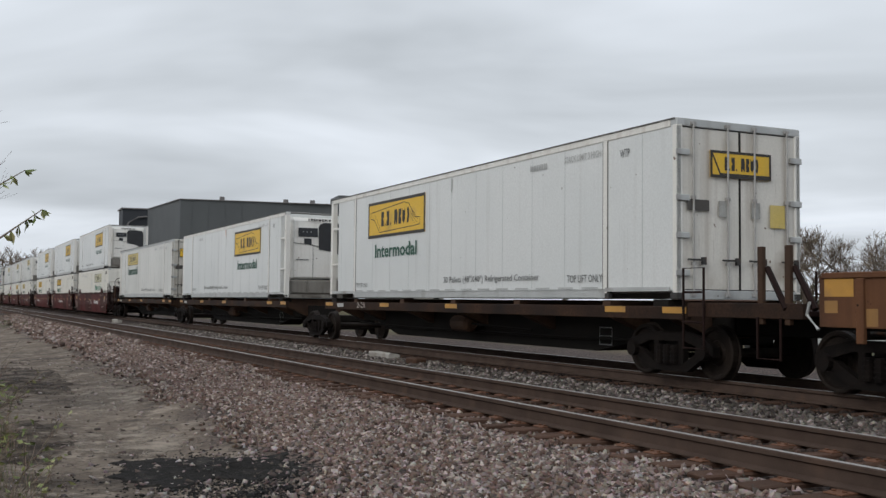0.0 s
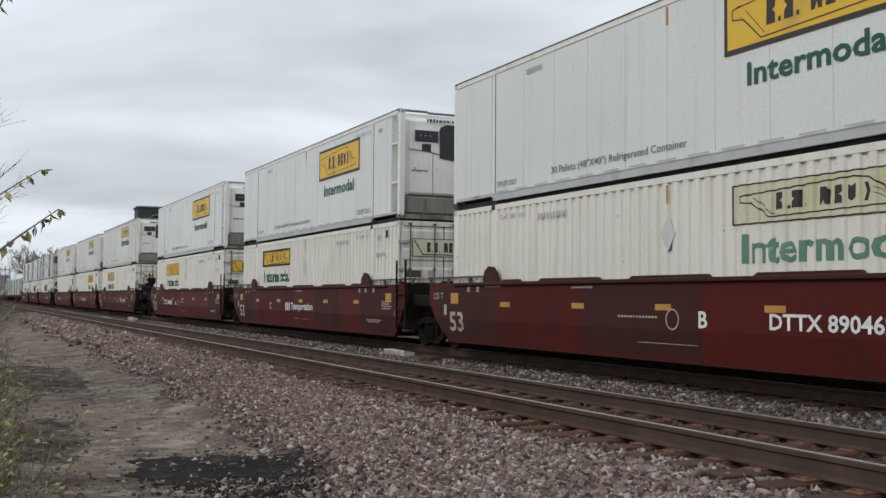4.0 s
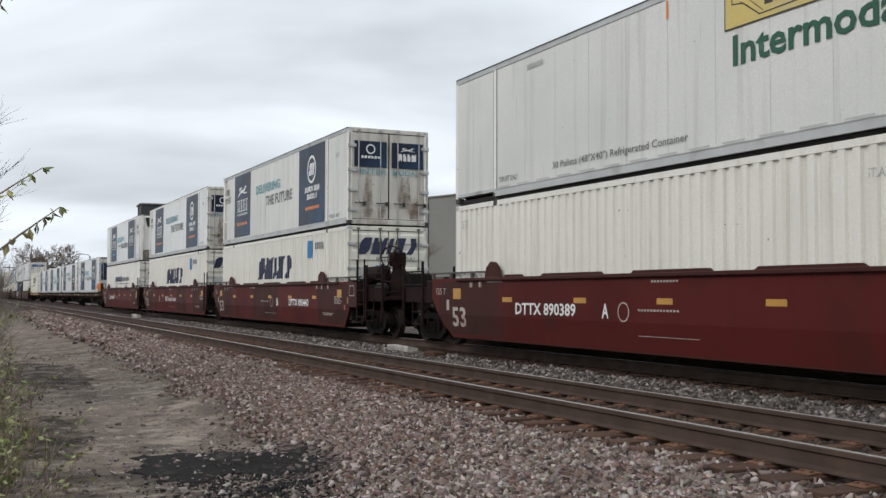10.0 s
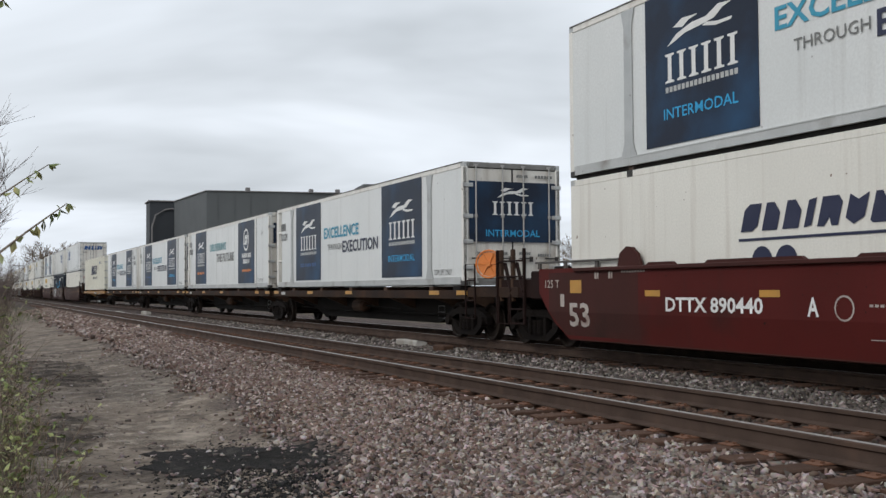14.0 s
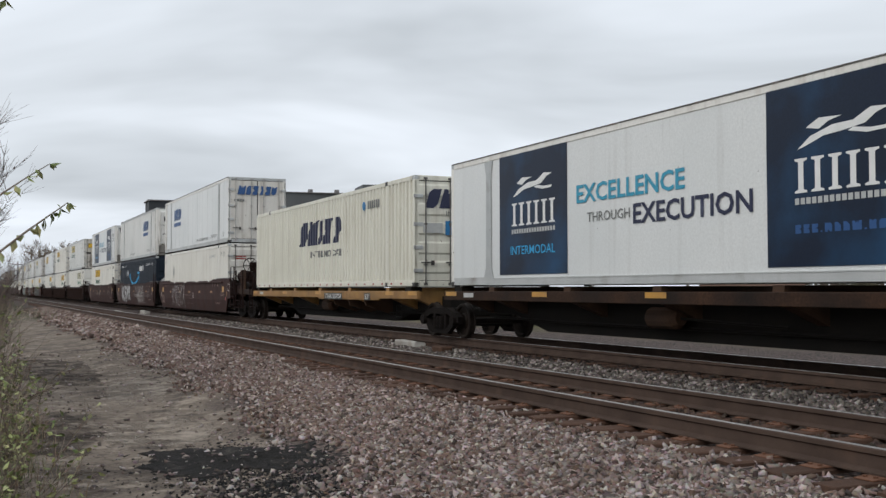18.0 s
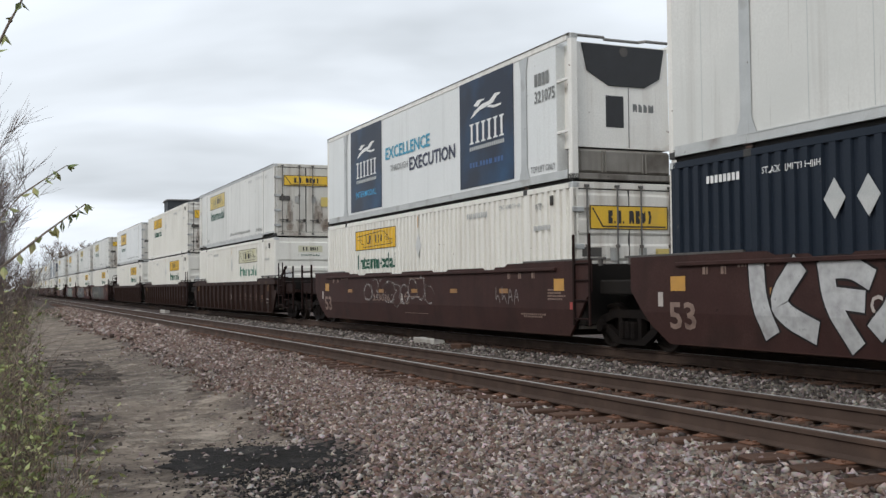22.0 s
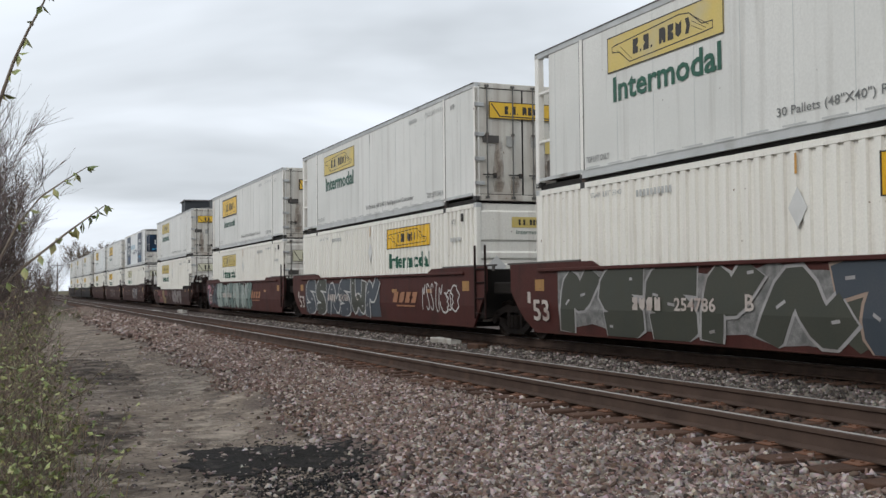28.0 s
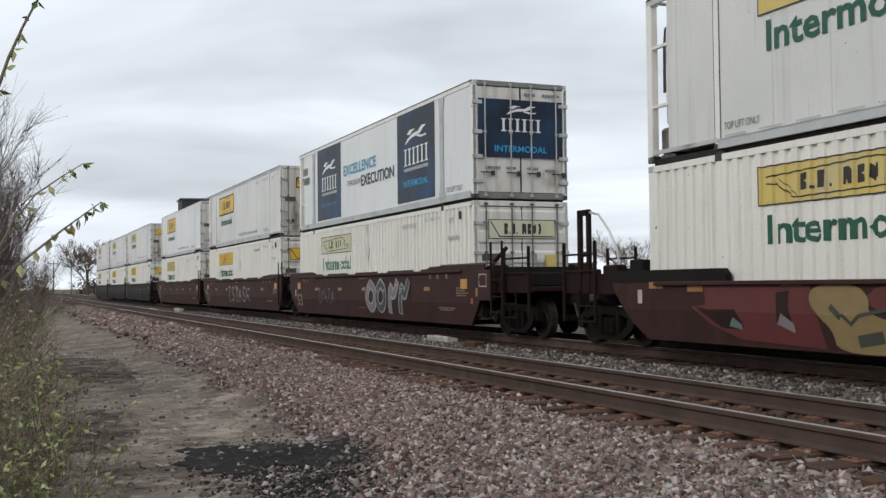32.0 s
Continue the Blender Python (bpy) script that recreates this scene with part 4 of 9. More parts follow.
def smooth_body(c, paint, front, seams, deep):
    """Insulated box with flat panels; the cooling unit's end is recessed."""
    a, z = (0.02, CL - 0.62) if front == "unit" else (0.62, CL - 0.06)
    part("box", lambda: Form().box(a, z, -HALF + 0.008, HALF - 0.008, 0.14, CH - 0.03, 0.012), paint, c, key=("rbox", front))
    part("roof", lambda: Form().box(a + 0.01, z - 0.01, -HALF + 0.02, HALF - 0.02, CH - 0.03, CH - 0.006), "aluminium", c, key=("roof", front))
    for s in (-1, 1):
        part("bottom_rail", lambda: Form().box(LIFT[0], LIFT[1], -0.02, 0.02, 0.02, 0.17, 0.006).box(0.18, LIFT[0], -0.02, 0.02, 0.03 if deep else 0.13, 0.2).box(LIFT[1], CL - 0.18, -0.02, 0.02, 0.03 if deep else 0.13, 0.2)
             .box(LIFT[0], LIFT[1], -0.028, 0.0, 0.16, 0.178), "aluminium", c, Matrix.Translation((0, s * (HALF - 0.012), 0)), key=("brail", deep))
        part("top_rail", lambda: Form().box(0.16, CL - 0.16, -0.018, 0.018, CH - 0.13, CH - 0.005, 0.006), "galvanised" if paint == "frp_aged" else "unit_white", c, Matrix.Translation((0, s * (HALF - 0.012), 0)), key="trail")
        part("roof_edge", lambda: Form().box(0.05, CL - 0.05, -0.016, 0.016, CH - 0.022, CH + 0.004, 0.004), "rod_grey", c, Matrix.Translation((0, s * (HALF + 0.002), 0)), key="redge")
        for x in LIFT:
            part("post_gasket", lambda: Form().box(-0.082, 0.082, -0.005, 0.005, 0.14, CH - 0.13), "rod_grey", c, Matrix.Translation((x, s * (HALF - 0.005), 0)), key="lgask")
            part("lift_post", lambda: Form().box(-0.06, 0.06, -0.012, 0.012, 0.1, CH - 0.1, 0.005), "unit_white", c, Matrix.Translation((x, s * (HALF - 0.006), 0)), key="lpost")
            for z in (0.0, CH - 0.13):
                part("lift_casting", lambda: Form().box(-0.1, 0.1, -0.05, 0.05, 0, 0.13, 0.015), "casting_grey", c, Matrix.Translation((x, s * (HALF - 0.045), z)), key="lcast")
    if front == "doors":
        for s in (-1, 1):
            part("corner_post", lambda: Form().box(-0.12, 0, -0.06, 0.06, 0.1, CH - 0.1, 0.012), "unit_white", c, Matrix.Translation((CL, s * (HALF - 0.058), 0)), key="cpost")
    else:
        for s in (-1, 1):
            part("corner_post", lambda: Form().box(0, 0.12, -0.06, 0.06, 0.1, CH - 0.1, 0.012), "unit_white", c, Matrix.Translation((0, s * (HALF - 0.058), 0)), key="cpost2")
    for x in (0.17, CL - 0.3):
        part("end_sill", lambda: Form().box(0, 0.13, -HALF + 0.16, HALF - 0.16, 0.0, 0.14, 0.01), "unit_plinth", c, Matrix.Translation((x, 0, 0)), key="rsill")
    if seams:
        def lines():
            fo = Form()
            for i in range(13):
                x = 0.9 + i * 1.195
                if min(abs(x - LIFT[0]), abs(x - LIFT[1])) > 0.25:
                    fo.box(x - 0.005, x + 0.005, -0.0025, 0.004, 0.2, CH - 0.14)
            return fo
        part("panel_seam", lines, "seam_grey", c, Matrix.Translation((0, -HALF + 0.007, 0)), key="seams")


NUMBERS = {-213: "329353", -252: "321103", -232: "329101", -273: "321229", -307: "321886", -403: "321075"}


def id_marks(c, x, z):
    """Owner's mark as four bars over the container's number, or six bars where it cannot be read."""
    part("lettering", lambda: bars([1] * 4, 0, 0.6, 0, 0.26, 0, 0.35), "ink_grey", c, Matrix.Translation((x, FACE - 0.003, z + 0.36)), key="idkl")
    number = NUMBERS.get(round(c.matrix_basis.translation.x))
    if number:
        side_text(c, number, "ink_grey", x, x + 0.86, z, z + 0.26)
    else:
        part("lettering", lambda: bars([1] * 6, 0, 0.86, 0, 0.26, 0, 0.35), "ink_grey", c, Matrix.Translation((x, FACE - 0.003, z)), key="idkn")


def reefer(at, front, livery, aged=False):
    paint = "frp_aged" if aged else "frp_white"
    lab = {"old": "white refrigerated container, yellow sign with black frame", "new": "white refrigerated container, yellow sign over green lettering", "kl": "white refrigerated container with navy panels",
           "kf": "stained white refrigerated container with navy panels", "mt": "white refrigerated container with blue slanted mark"}[livery]
    lab += ", doors leading" if front == "doors" else ", cooling unit leading"
    c = thing("shipping_container", at, lab, "container", "containers on the train")
    smooth_body(c, paint, front, livery not in ("kl",), livery in ("kl", "kf", "mt"))
    castings(c)
    style = "wedge" if livery in ("kl", "kf") else "clean" if livery == "mt" or aged else "round"
    cooling_unit(c, front == "unit", style, livery == "mt")
    left = front == "doors"
    if livery in ("old", "new"):
        if front == "doors":
            doors(c, True, "door_rusty" if aged else "door_white", False, sign_on_doors("yellow_paint", 1.98, 2.42, 0.64, 0.045) if livery == "old" else sign_on_doors("yellow_paint", 2.02, 2.44), "galvanised" if not aged else "door_rusty", "rod_pale" if not aged else "rod_grey", aged)
        xs = 3.0 if left else 9.5
        if livery == "old":
            scroll_sign(c, xs, xs + 3.65, 1.6, 2.55, "old")
            side_text(c, "Intermodal", "ink_green", xs + 0.5, xs + 3.18, 1.07, 1.42)
        else:
            scroll_sign(c, xs, xs + 3.5, 1.9, 2.58, "faded" if aged else "new")
            side_text(c, "Intermodal", "ink_green", xs + 0.18, xs + 3.42, 1.33, 1.8)
        side_text(c, "30 Pallets (48\"X40\") Refrigerated Container", "ink_grey", 7.7 if left else 4.4, 11.95 if left else 8.6, 0.32, 0.5)
        side_text(c, "TOP LIFT ONLY", "ink_grey", 12.95, 14.1, 0.3, 0.44)
        tagged(part("reflective_tape", lambda: bars([1.2] * 15, 2.2, 14.0, 0.185, 0.215, 0.0, 0.7), "ink_pale", c, Matrix.Translation((0, -HALF - 0.035, 0)), key="rtape"), kind="stuff")
        side_text(c, "TOP LIFT ONLY", "ink_grey", 2.15, 3.0, 0.3, 0.42)
        side_text(c, "STACK LIMIT 3 HIGH", "ink_pale", 12.85 if left else 12.8, 14.05, 2.52, 2.64)
        part("lettering", lambda: bars([1] * 10, 0, 0.62, 0, 0.11, 0.0, 0.4), "ink_pale", c, Matrix.Translation((11.6 if left else 3.4, FACE - 0.003, 2.5)), key="idm")
        part("marker_strip", lambda: Form().plate([(0, 0), (0.05, 0), (0.05, 0.3), (0, 0.3)]), "ink_orange" if not left else "ink_pale", c, Matrix.Translation((8.05, FACE - 0.003, 2.44)), key="mstrip")
        side_text(c, "WTP", "ink_grey", 14.62, 14.9, 2.42, 2.56)
    elif livery == "kl":
        for x in LIFT:
            part("lift_plate", lambda: Form().prism([(-0.24, 0.16), (0.24, 0.16), (0.13, 0.42), (0.12, 2.45), (0.2, 2.76), (-0.2, 2.76), (-0.12, 2.45), (-0.13, 0.42)], -0.004, 0.004), "galvanised", c, Matrix.Translation((x, -HALF - 0.009, 0)), key="lplate")
        navy_panel(c, 2.5, 5.3, "ink_blue" if left else "word")
        navy_panel(c, 10.85, 13.68, "word" if left else "ink_blue")
        side_text(c, "EXCELLENCE", "ink_teal", 5.65, 8.95, 1.55, 1.9)
        side_text(c, "THROUGH", "ink_grey", 6.02, 7.4, 1.18, 1.36)
        side_text(c, "EXECUTION", "ink_navy", 7.5, 10.55, 1.06, 1.42)
        side_text(c, "TOP LIFT ONLY", "ink_grey", 14.45, 15.5, 0.26, 0.4)
        nx = 0.55 if left else 14.65
        id_marks(c, nx, 1.7)
        if front == "doors":
            doors(c, True, "door_white", False, navy_on_doors, "frame_grey", "rod_pale")
    elif livery == "kf":
        navy_panel(c, 2.05, 4.62, "ink_orange")
        p = part("navy_panel", lambda: Form().box(0, 2.75, -0.002, 0.004, 0.2, 2.76), "navy_wrap", c, Matrix.Translation((11.18, FACE, 0)), key="kfp")
        part("ring_mark", lambda: ring(1.4, 2.0, 0.42, 0.09), "ink_white", p, Matrix.Translation((0, -0.006, 0)), key="kfr")
        part("ring_letters", lambda: glyphs("770", 1.1, 1.72, 1.8, 2.2, 0.3, 0.1), "ink_white", p, Matrix.Translation((0, -0.006, 0)), key="kfl")
        part("lettering", lambda: glyphs("756275 7002", 0.68, 2.25, 1.26, 1.45, 0.2, 0.2), "ink_white", p, Matrix.Translation((0, -0.006, 0)), key="kf1")
        part("lettering", lambda: glyphs("7267733", 0.9, 2.0, 1.02, 1.2, 0.2, 0.2), "ink_white", p, Matrix.Translation((0, -0.006, 0)), key="kf2")
        part("lettering", lambda: bars([1] * 14, 0.75, 2.2, 0.68, 0.78, 0.0, 0.3), "ink_orange", p, Matrix.Translation((0, -0.006, 0)), key="kf3")
        id_marks(c, 0.5, 1.75)
        side_text(c, "DELIVERING", "ink_teal_faded", 5.5, 8.85, 1.74, 2.08)
        side_text(c, "THE FUTURE", "ink_grey", 6.92, 10.37, 1.2, 1.58)
        side_text(c, "TOP LIFT ONLY", "ink_grey", 14.4, 15.4, 0.26, 0.38)
        side_text(c, "53 ft", "ink_grey", 15.0, 15.35, 2.1, 2.25)
        doors(c, True, "door_rusty", False, twin_navy_on_doors, "door_rusty", "rod_pale", True)
    else:
        xs = 2.9 if left else 11.05
        part("slanted_mark", lambda: glyphs("867375", 0, 2.05, 0, 0.6, 0.15, 0.14), "ink_blue", c, Matrix.Translation((xs, FACE - 0.003, 1.7)), key="mtb")
        part("underline", lambda: Form().plate([(0, 0), (1.98, 0), (2.05, 0.2), (0.05, 0.2)]), "ink_blue", c, Matrix.Translation((xs - 0.06, FACE - 0.003, 1.37)), key="mtu")
        side_text(c, "SUPER CUBE REEFER CONTAINER", "ink_grey", 9.1 if left else 5.2, 11.9 if left else 7.6, 0.3, 0.42)
        side_text(c, "TOP LIFT ONLY", "ink_grey", 12.5, 13.75, 0.32, 0.48)
        side_text(c, "53'", "ink_grey", 15.0, 15.3, 0.3, 0.5)
        for x in LIFT:
            part("lift_plate", lambda: Form().prism([(-0.24, 0.16), (0.24, 0.16), (0.13, 0.42), (0.12, 2.45), (0.2, 2.76), (-0.2, 2.76), (-0.12, 2.45), (-0.13, 0.42)], -0.004, 0.004), "galvanised", c, Matrix.Translation((x, -HALF - 0.009, 0)), key="lplate")
        if front == "doors":
            doors(c, True, "door_white", False, blue_on_doors, "galvanised", "rod_pale")
    return c


def dry(at, front, livery, sign="new", paint="steel_white"):
    """Ribbed steel box container, or a smooth-plate one."""
    lab = {"jb": "white ribbed steel container, yellow sign over green lettering", "am": "plain white ribbed steel container", "sw": "cream ribbed steel container with slanted navy mark",
           "az": "dark navy ribbed steel container with blue arrow", "al": "white smooth-sided container with slanted dark mark"}[livery]
    c = thing("shipping_container", at, lab + (", doors leading" if front == "doors" else ", closed end leading"), "container", "containers on the train")
    z0, z1 = 0.17, CH - 0.12
    for s in (-1, 1):
        turn = Matrix.Translation((0, -HALF + 0.004, 0)) if s < 0 else Matrix.Translation((CL, HALF - 0.004, 0)) @ Matrix.Rotation(math.pi, 4, "Z")
        if livery == "al":
            part("side_wall", lambda: Form().box(0.1, CL - 0.1, 0.0, 0.03, z0, z1), paint, c, turn, key="plwall")
        else:
            part("side_wall", lambda: corrugated(LIFT[0] + 0.06, LIFT[1] - 0.06, z0, z1), paint, c, turn, key="cwall")
            part("side_wall", lambda: corrugated(0.14, LIFT[0] - 0.06, z0, z1), paint, c, turn, key="cwall_l")
            part("side_wall", lambda: corrugated(LIFT[1] + 0.06, CL - 0.14, z0, z1), paint, c, turn, key="cwall_r")
        part("bottom_rail", lambda: Form().box(0.1, CL - 0.1, -0.004, 0.05, 0.02, z0, 0.006), paint, c, turn, key="dbr")
        part("top_rail", lambda: Form().box(0.1, CL - 0.1, -0.004, 0.05, z1, CH - 0.01, 0.006), paint, c, turn, key="dtr")
        for x in LIFT:
            part("lift_post", lambda: Form().box(-0.07, 0.07, -0.004, 0.05, z0, z1, 0.005), paint, c, turn @ Matrix.Translation((x, 0, 0)), key="dlp")
            for z in (0.0, CH - 0.13):
                part("lift_casting", lambda: Form().box(-0.1, 0.1, -0.006, 0.09, 0, 0.13, 0.015), "casting_grey", c, turn @ Matrix.Translation((x, 0, z)), key="dlc")
    part("roof", lambda: Form().box(0.05, CL - 0.05, -HALF + 0.02, HALF - 0.02, CH - 0.05, CH - 0.012), paint, c, key="droof")
    part("floor", lambda: Form().box(0.05, CL - 0.05, -HALF + 0.05, HALF - 0.05, 0.06, 0.16), "underframe", c, key="dfloor")
    for x in (0.0, CL - 0.14):
        for s in (-1, 1):
            part("corner_post", lambda: Form().box(0, 0.14, -0.07, 0.07, 0.1, CH - 0.1, 0.015), paint, c, Matrix.Translation((x, s * (HALF - 0.072), 0)), key="dcp")
    castings(c)

    def panel_end(at_front, ribs):
        base = end_at(at_front)

        def wall():
            if ribs == "across":
                face = [(-0.08, 0.0), (-0.08, CH - 0.02), (-0.05, CH - 0.02), (-0.05, 2.72), (-0.015, 2.68), (-0.015, 2.0), (-0.05, 1.95)]
                for k in range(4, -1, -1):
                    z = 0.3 + k * 0.3
                    face += [(-0.05, z + 0.22), (-0.015, z + 0.17), (-0.015, z + 0.05), (-0.05, z)]
                return Form().prism(face + [(-0.05, 0.0)], -HALF + 0.12, HALF - 0.12, "y")
            face = [(-0.08, -HALF + 0.12), (-0.08, HALF - 0.12), (-0.05, HALF - 0.12)]
            for k in range(8, -1, -1):
                y = -HALF + 0.18 + k * 0.252
                face += [(-0.05, y + 0.16), (-0.015, y + 0.12), (-0.015, y + 0.04), (-0.05, y)]
            return Form().prism(face + [(-0.05, -HALF + 0.12)], 0.0, CH - 0.02, "z")
        part("end_wall", wall, paint, c, base, key=("dend", ribs))
        return base @ Matrix.Rotation(math.pi / 2, 4, "Z")

    if front == "doors":
        mk = {"jb": sign_on_doors("yellow_paint" if sign == "new" else "cream_faded", 1.96, 2.44), "sw": slanted_on_doors, "al": dark_words_on_doors}.get(livery)
        doors(c, True, "door_white" if livery != "sw" else "steel_cream", True, mk, stained=livery == "jb")
        panel_end(False, "across")
    else:
        turn = panel_end(True, "up" if livery == "am" and sign == "a" else "across")
        doors(c, False, "door_white", True, None)
        if livery == "jb":
            part("end_sign", lambda: Form().box(-0.62, 0.38, 0.0, 0.008, 2.3, 2.56), "yellow_faded" if sign == "new" else "cream_faded", c, turn @ Matrix.Translation((0.3, 0.008, 0)), key="esign")
            part("lettering", lambda: glyphs("4.7. 2453", -0.14, 0.5, 2.36, 2.5), "ink_black", c, turn @ Matrix.Translation((0, 0.005, 0)), key="ebars")
            lettering(c, "Intermodal", "ink_green", -0.2, 0.55, 2.14, 2.24, 0.008, turn)
        if livery in ("jb", "az"):
            for x in ((-0.75,) if livery == "jb" else (-0.8, -0.1)):
                part("placard", lambda: Form().prism([(0, -0.26), (0.26, 0), (0, 0.26), (-0.26, 0)], -0.004, 0.004), "placard_light", c, turn @ Matrix.Translation((x, 0.012, 1.35)), key="diam")
        if livery == "az":
            part("lettering", lambda: glyphs("756205", -0.75, 0.4, 2.2, 2.42, 0, 0.2), "ink_white", c, turn @ Matrix.Translation((0, 0.004, 0)), key="azend")
            part("smile", lambda: Form().strip([(-0.5, 2.12), (-0.3, 2.05), (0.0, 2.04), (0.2, 2.12)], 0.06), "ink_sky", c, turn @ Matrix.Translation((0, 0.004, 0)), key="azsm")
            part("placard", lambda: Form().plate([(0.55, 2.0), (0.85, 2.0), (0.85, 2.4), (0.55, 2.4)]), "ink_pale", c, turn @ Matrix.Translation((0, 0.004, 0)), key="azpl")
    left = front == "doors"
    if livery == "jb":
        xs = 2.92 if left else 9.66
        scroll_sign(c, xs, xs + 3.5, 1.98, 2.58, sign, True)
        rib_text(c, "Intermodal", "ink_green" if sign != "pale" else "ink_green_faded", xs + 0.2, xs + 3.42, 1.4, 1.84)
        rib_text(c, "STACK LIMIT 3 HIGH", "ink_pale", 12.9 if left else 2.3, 13.95 if left else 3.4, 2.55, 2.65)
        part("lettering", lambda: hugged(bars([1] * 10, 0, 1.1, 0, 0.12, 0.0, 0.5), 0.1), "ink_pale", c, Matrix.Translation((11.2 if left else 3.9, FACE - 0.003, 2.45)), key="idmd")
        part("placard", lambda: Form().prism([(0, -0.3), (0.2, 0), (0, 0.3), (-0.2, 0)], -0.004, 0.002), "placard_light", c, Matrix.Translation((8.1, FACE - 0.002, 1.95)), key="sdiam")
        part("marker_strip", lambda: Form().plate([(0, 0), (0.05, 0), (0.05, 0.3), (0, 0.3)]), "reflector", c, Matrix.Translation((8.05, FACE - 0.003, 2.44)), key="mstrip")
        rib_text(c, "WTP", "ink_grey", 14.62, 14.9, 2.42, 2.56)
        part("fine_print", lambda: bars([1] * 12, 0, 0.7, 0, 0.1, 0.0, 0.4), "ink_pale", c, Matrix.Translation((14.55, FACE - 0.003, 2.0)), key="fprint")
        part("hook", lambda: Form().box(-0.04, 0.04, -0.05, 0.0, 0, 0.2, 0.01), "casting_grey", c, Matrix.Translation((15.35, -HALF + 0.004, 2.48)), key="hook")
    elif livery == "am":
        rib_text(c, "53'", "ink_grey", 15.2, 15.55, 2.35, 2.55)
        rib_text(c, "53'", "ink_pale", 0.35, 0.65, 2.35, 2.55)
        rib_text(c, "WTP", "ink_grey", 14.62, 14.9, 2.38, 2.56)
        rib_text(c, "STACK LIMIT 3 HIGH", "ink_pale", 12.2, 13.6, 2.35, 2.48)
        part("placard", lambda: Form().prism([(0, -0.34), (0.22, 0), (0, 0.34), (-0.22, 0)], -0.004, 0.002), "placard_grey", c, Matrix.Translation((13.1 if sign == "a" else 2.9, FACE - 0.002, 1.85)), key="sdiam2")
        if sign == "a":
            part("red_mark", lambda: bars([1, 1, 1, 1], 0, 0.5, 0, 0.12, 0.0, 0.2), "ink_red", c, end_at(True) @ Matrix.Translation((0.004, -HALF + 0.07, 1.95)) @ Matrix.Rotation(math.pi / 2, 4, "Z") @ Matrix.Rotation(-math.pi / 2, 4, "Y"), key="ared")
        else:
            part("red_mark", lambda: bars([3], 0, 0.5, 0, 0.05).add(*(lambda b: (b.v, b.f))(bars([3], 0, 0.5, 0.1, 0.15))), "ink_red", c, end_at(True) @ Matrix.Translation((0.0, -HALF + 0.3, 2.2)) @ Matrix.Rotation(math.pi / 2, 4, "Z"), key="ared2")
            part("lettering", lambda: bars([1] * 4, 0, 0.5, 0, 0.14), "ink_grey", c, end_at(True) @ Matrix.Translation((0.0, 0.4, 2.1)) @ Matrix.Rotation(math.pi / 2, 4, "Z"), key="ahu")
    elif livery == "sw":
        part("slanted_mark", lambda: hugged(glyphs("68173", 0.0, 4.5, 0.0, 0.8, 0.32, 0.14), 5.9), "ink_navy", c, Matrix.Translation((5.9, FACE - 0.003, 1.4)), key="swm")
        if sign == "tall":
            rib_text(c, "INTERMODAL", "ink_grey", 7.2, 10.4, 0.98, 1.2)
            part("placard", lambda: Form().tube([(0, -0.003, 0), (0, 0.003, 0)], 0.13, 14), "placard_blue", c, Matrix.Translation((12.4, FACE - 0.002, 2.35)), key="swdot")
            part("lettering", lambda: bars([1] * 6, 0, 0.95, 0, 0.22, 0, 0.4), "ink_grey", c, Matrix.Translation((12.7, FACE - 0.003, 2.25)), key="swid")
            part("reflector_row", reflectors, "ink_red", c, Matrix.Translation((0, -HALF - 0.003, 0.06)), key="swref")
        else:
            part("placard", lambda: Form().box(0, 0.52, -0.004, 0.002, 2.04, 2.6), "placard_blue", c, Matrix.Translation((12.2, FACE, 0)), key="swpl")
            part("lettering", lambda: bars([1] * 4, 0, 0.8, 0, 0.22, 0, 0.5), "ink_grey", c, Matrix.Translation((13.0, FACE - 0.003, 2.3)), key="swid2")
    elif livery == "az":
        part("smile", lambda: hugged(Form().strip([(5.1, 1.88), (5.5, 1.56), (6.1, 1.34), (6.9, 1.24), (7.7, 1.3), (8.5, 1.5), (9.1, 1.72)], 0.17)
             .plate([(8.3, 1.95), (8.7, 2.06), (9.42, 2.06), (9.4, 1.5), (9.2, 1.35), (9.22, 1.92), (8.7, 1.92)]), 0.0), "ink_sky", c, Matrix.Translation((0, FACE - 0.004, 0)), key="azs")
        part("lettering", lambda: hugged(glyphs("65180", 9.5, 11.05, 2.1, 2.42, 0, 0.2), 0.0), "ink_white", c, Matrix.Translation((0, FACE - 0.004, 0)), key="azp")
        for x in (3.75, 4.35):
            part("placard", lambda: Form().prism([(0, -0.28), (0.2, 0), (0, 0.28), (-0.2, 0)], -0.004, 0.002), "ink_pale", c, Matrix.Translation((x, FACE - 0.002, 2.0)), key="sdiam3")
        rib_text(c, "STACK LIMIT 3 HIGH", "ink_white", 12.3, 13.95, 2.38, 2.52)
        rib_text(c, "STACK LIMIT 3 HIGH", "ink_white", 2.3, 3.5, 2.48, 2.58)
        rib_text(c, "WTP", "ink_white", 14.6, 14.95, 2.3, 2.55)
        part("lettering", lambda: bars([1] * 8, 0, 0.8, 0, 0.12, 0, 0.4), "ink_white", c, Matrix.Translation((1.0, FACE - 0.004, 2.45)), key="azid")
    elif livery == "al":
        part("slanted_mark", lambda: glyphs("69912507", 4.85, 8.2, 1.66, 2.06, 0.3, 0.2), "ink_navy", c, Matrix.Translation((0, FACE - 0.003, 0)), key="alm")
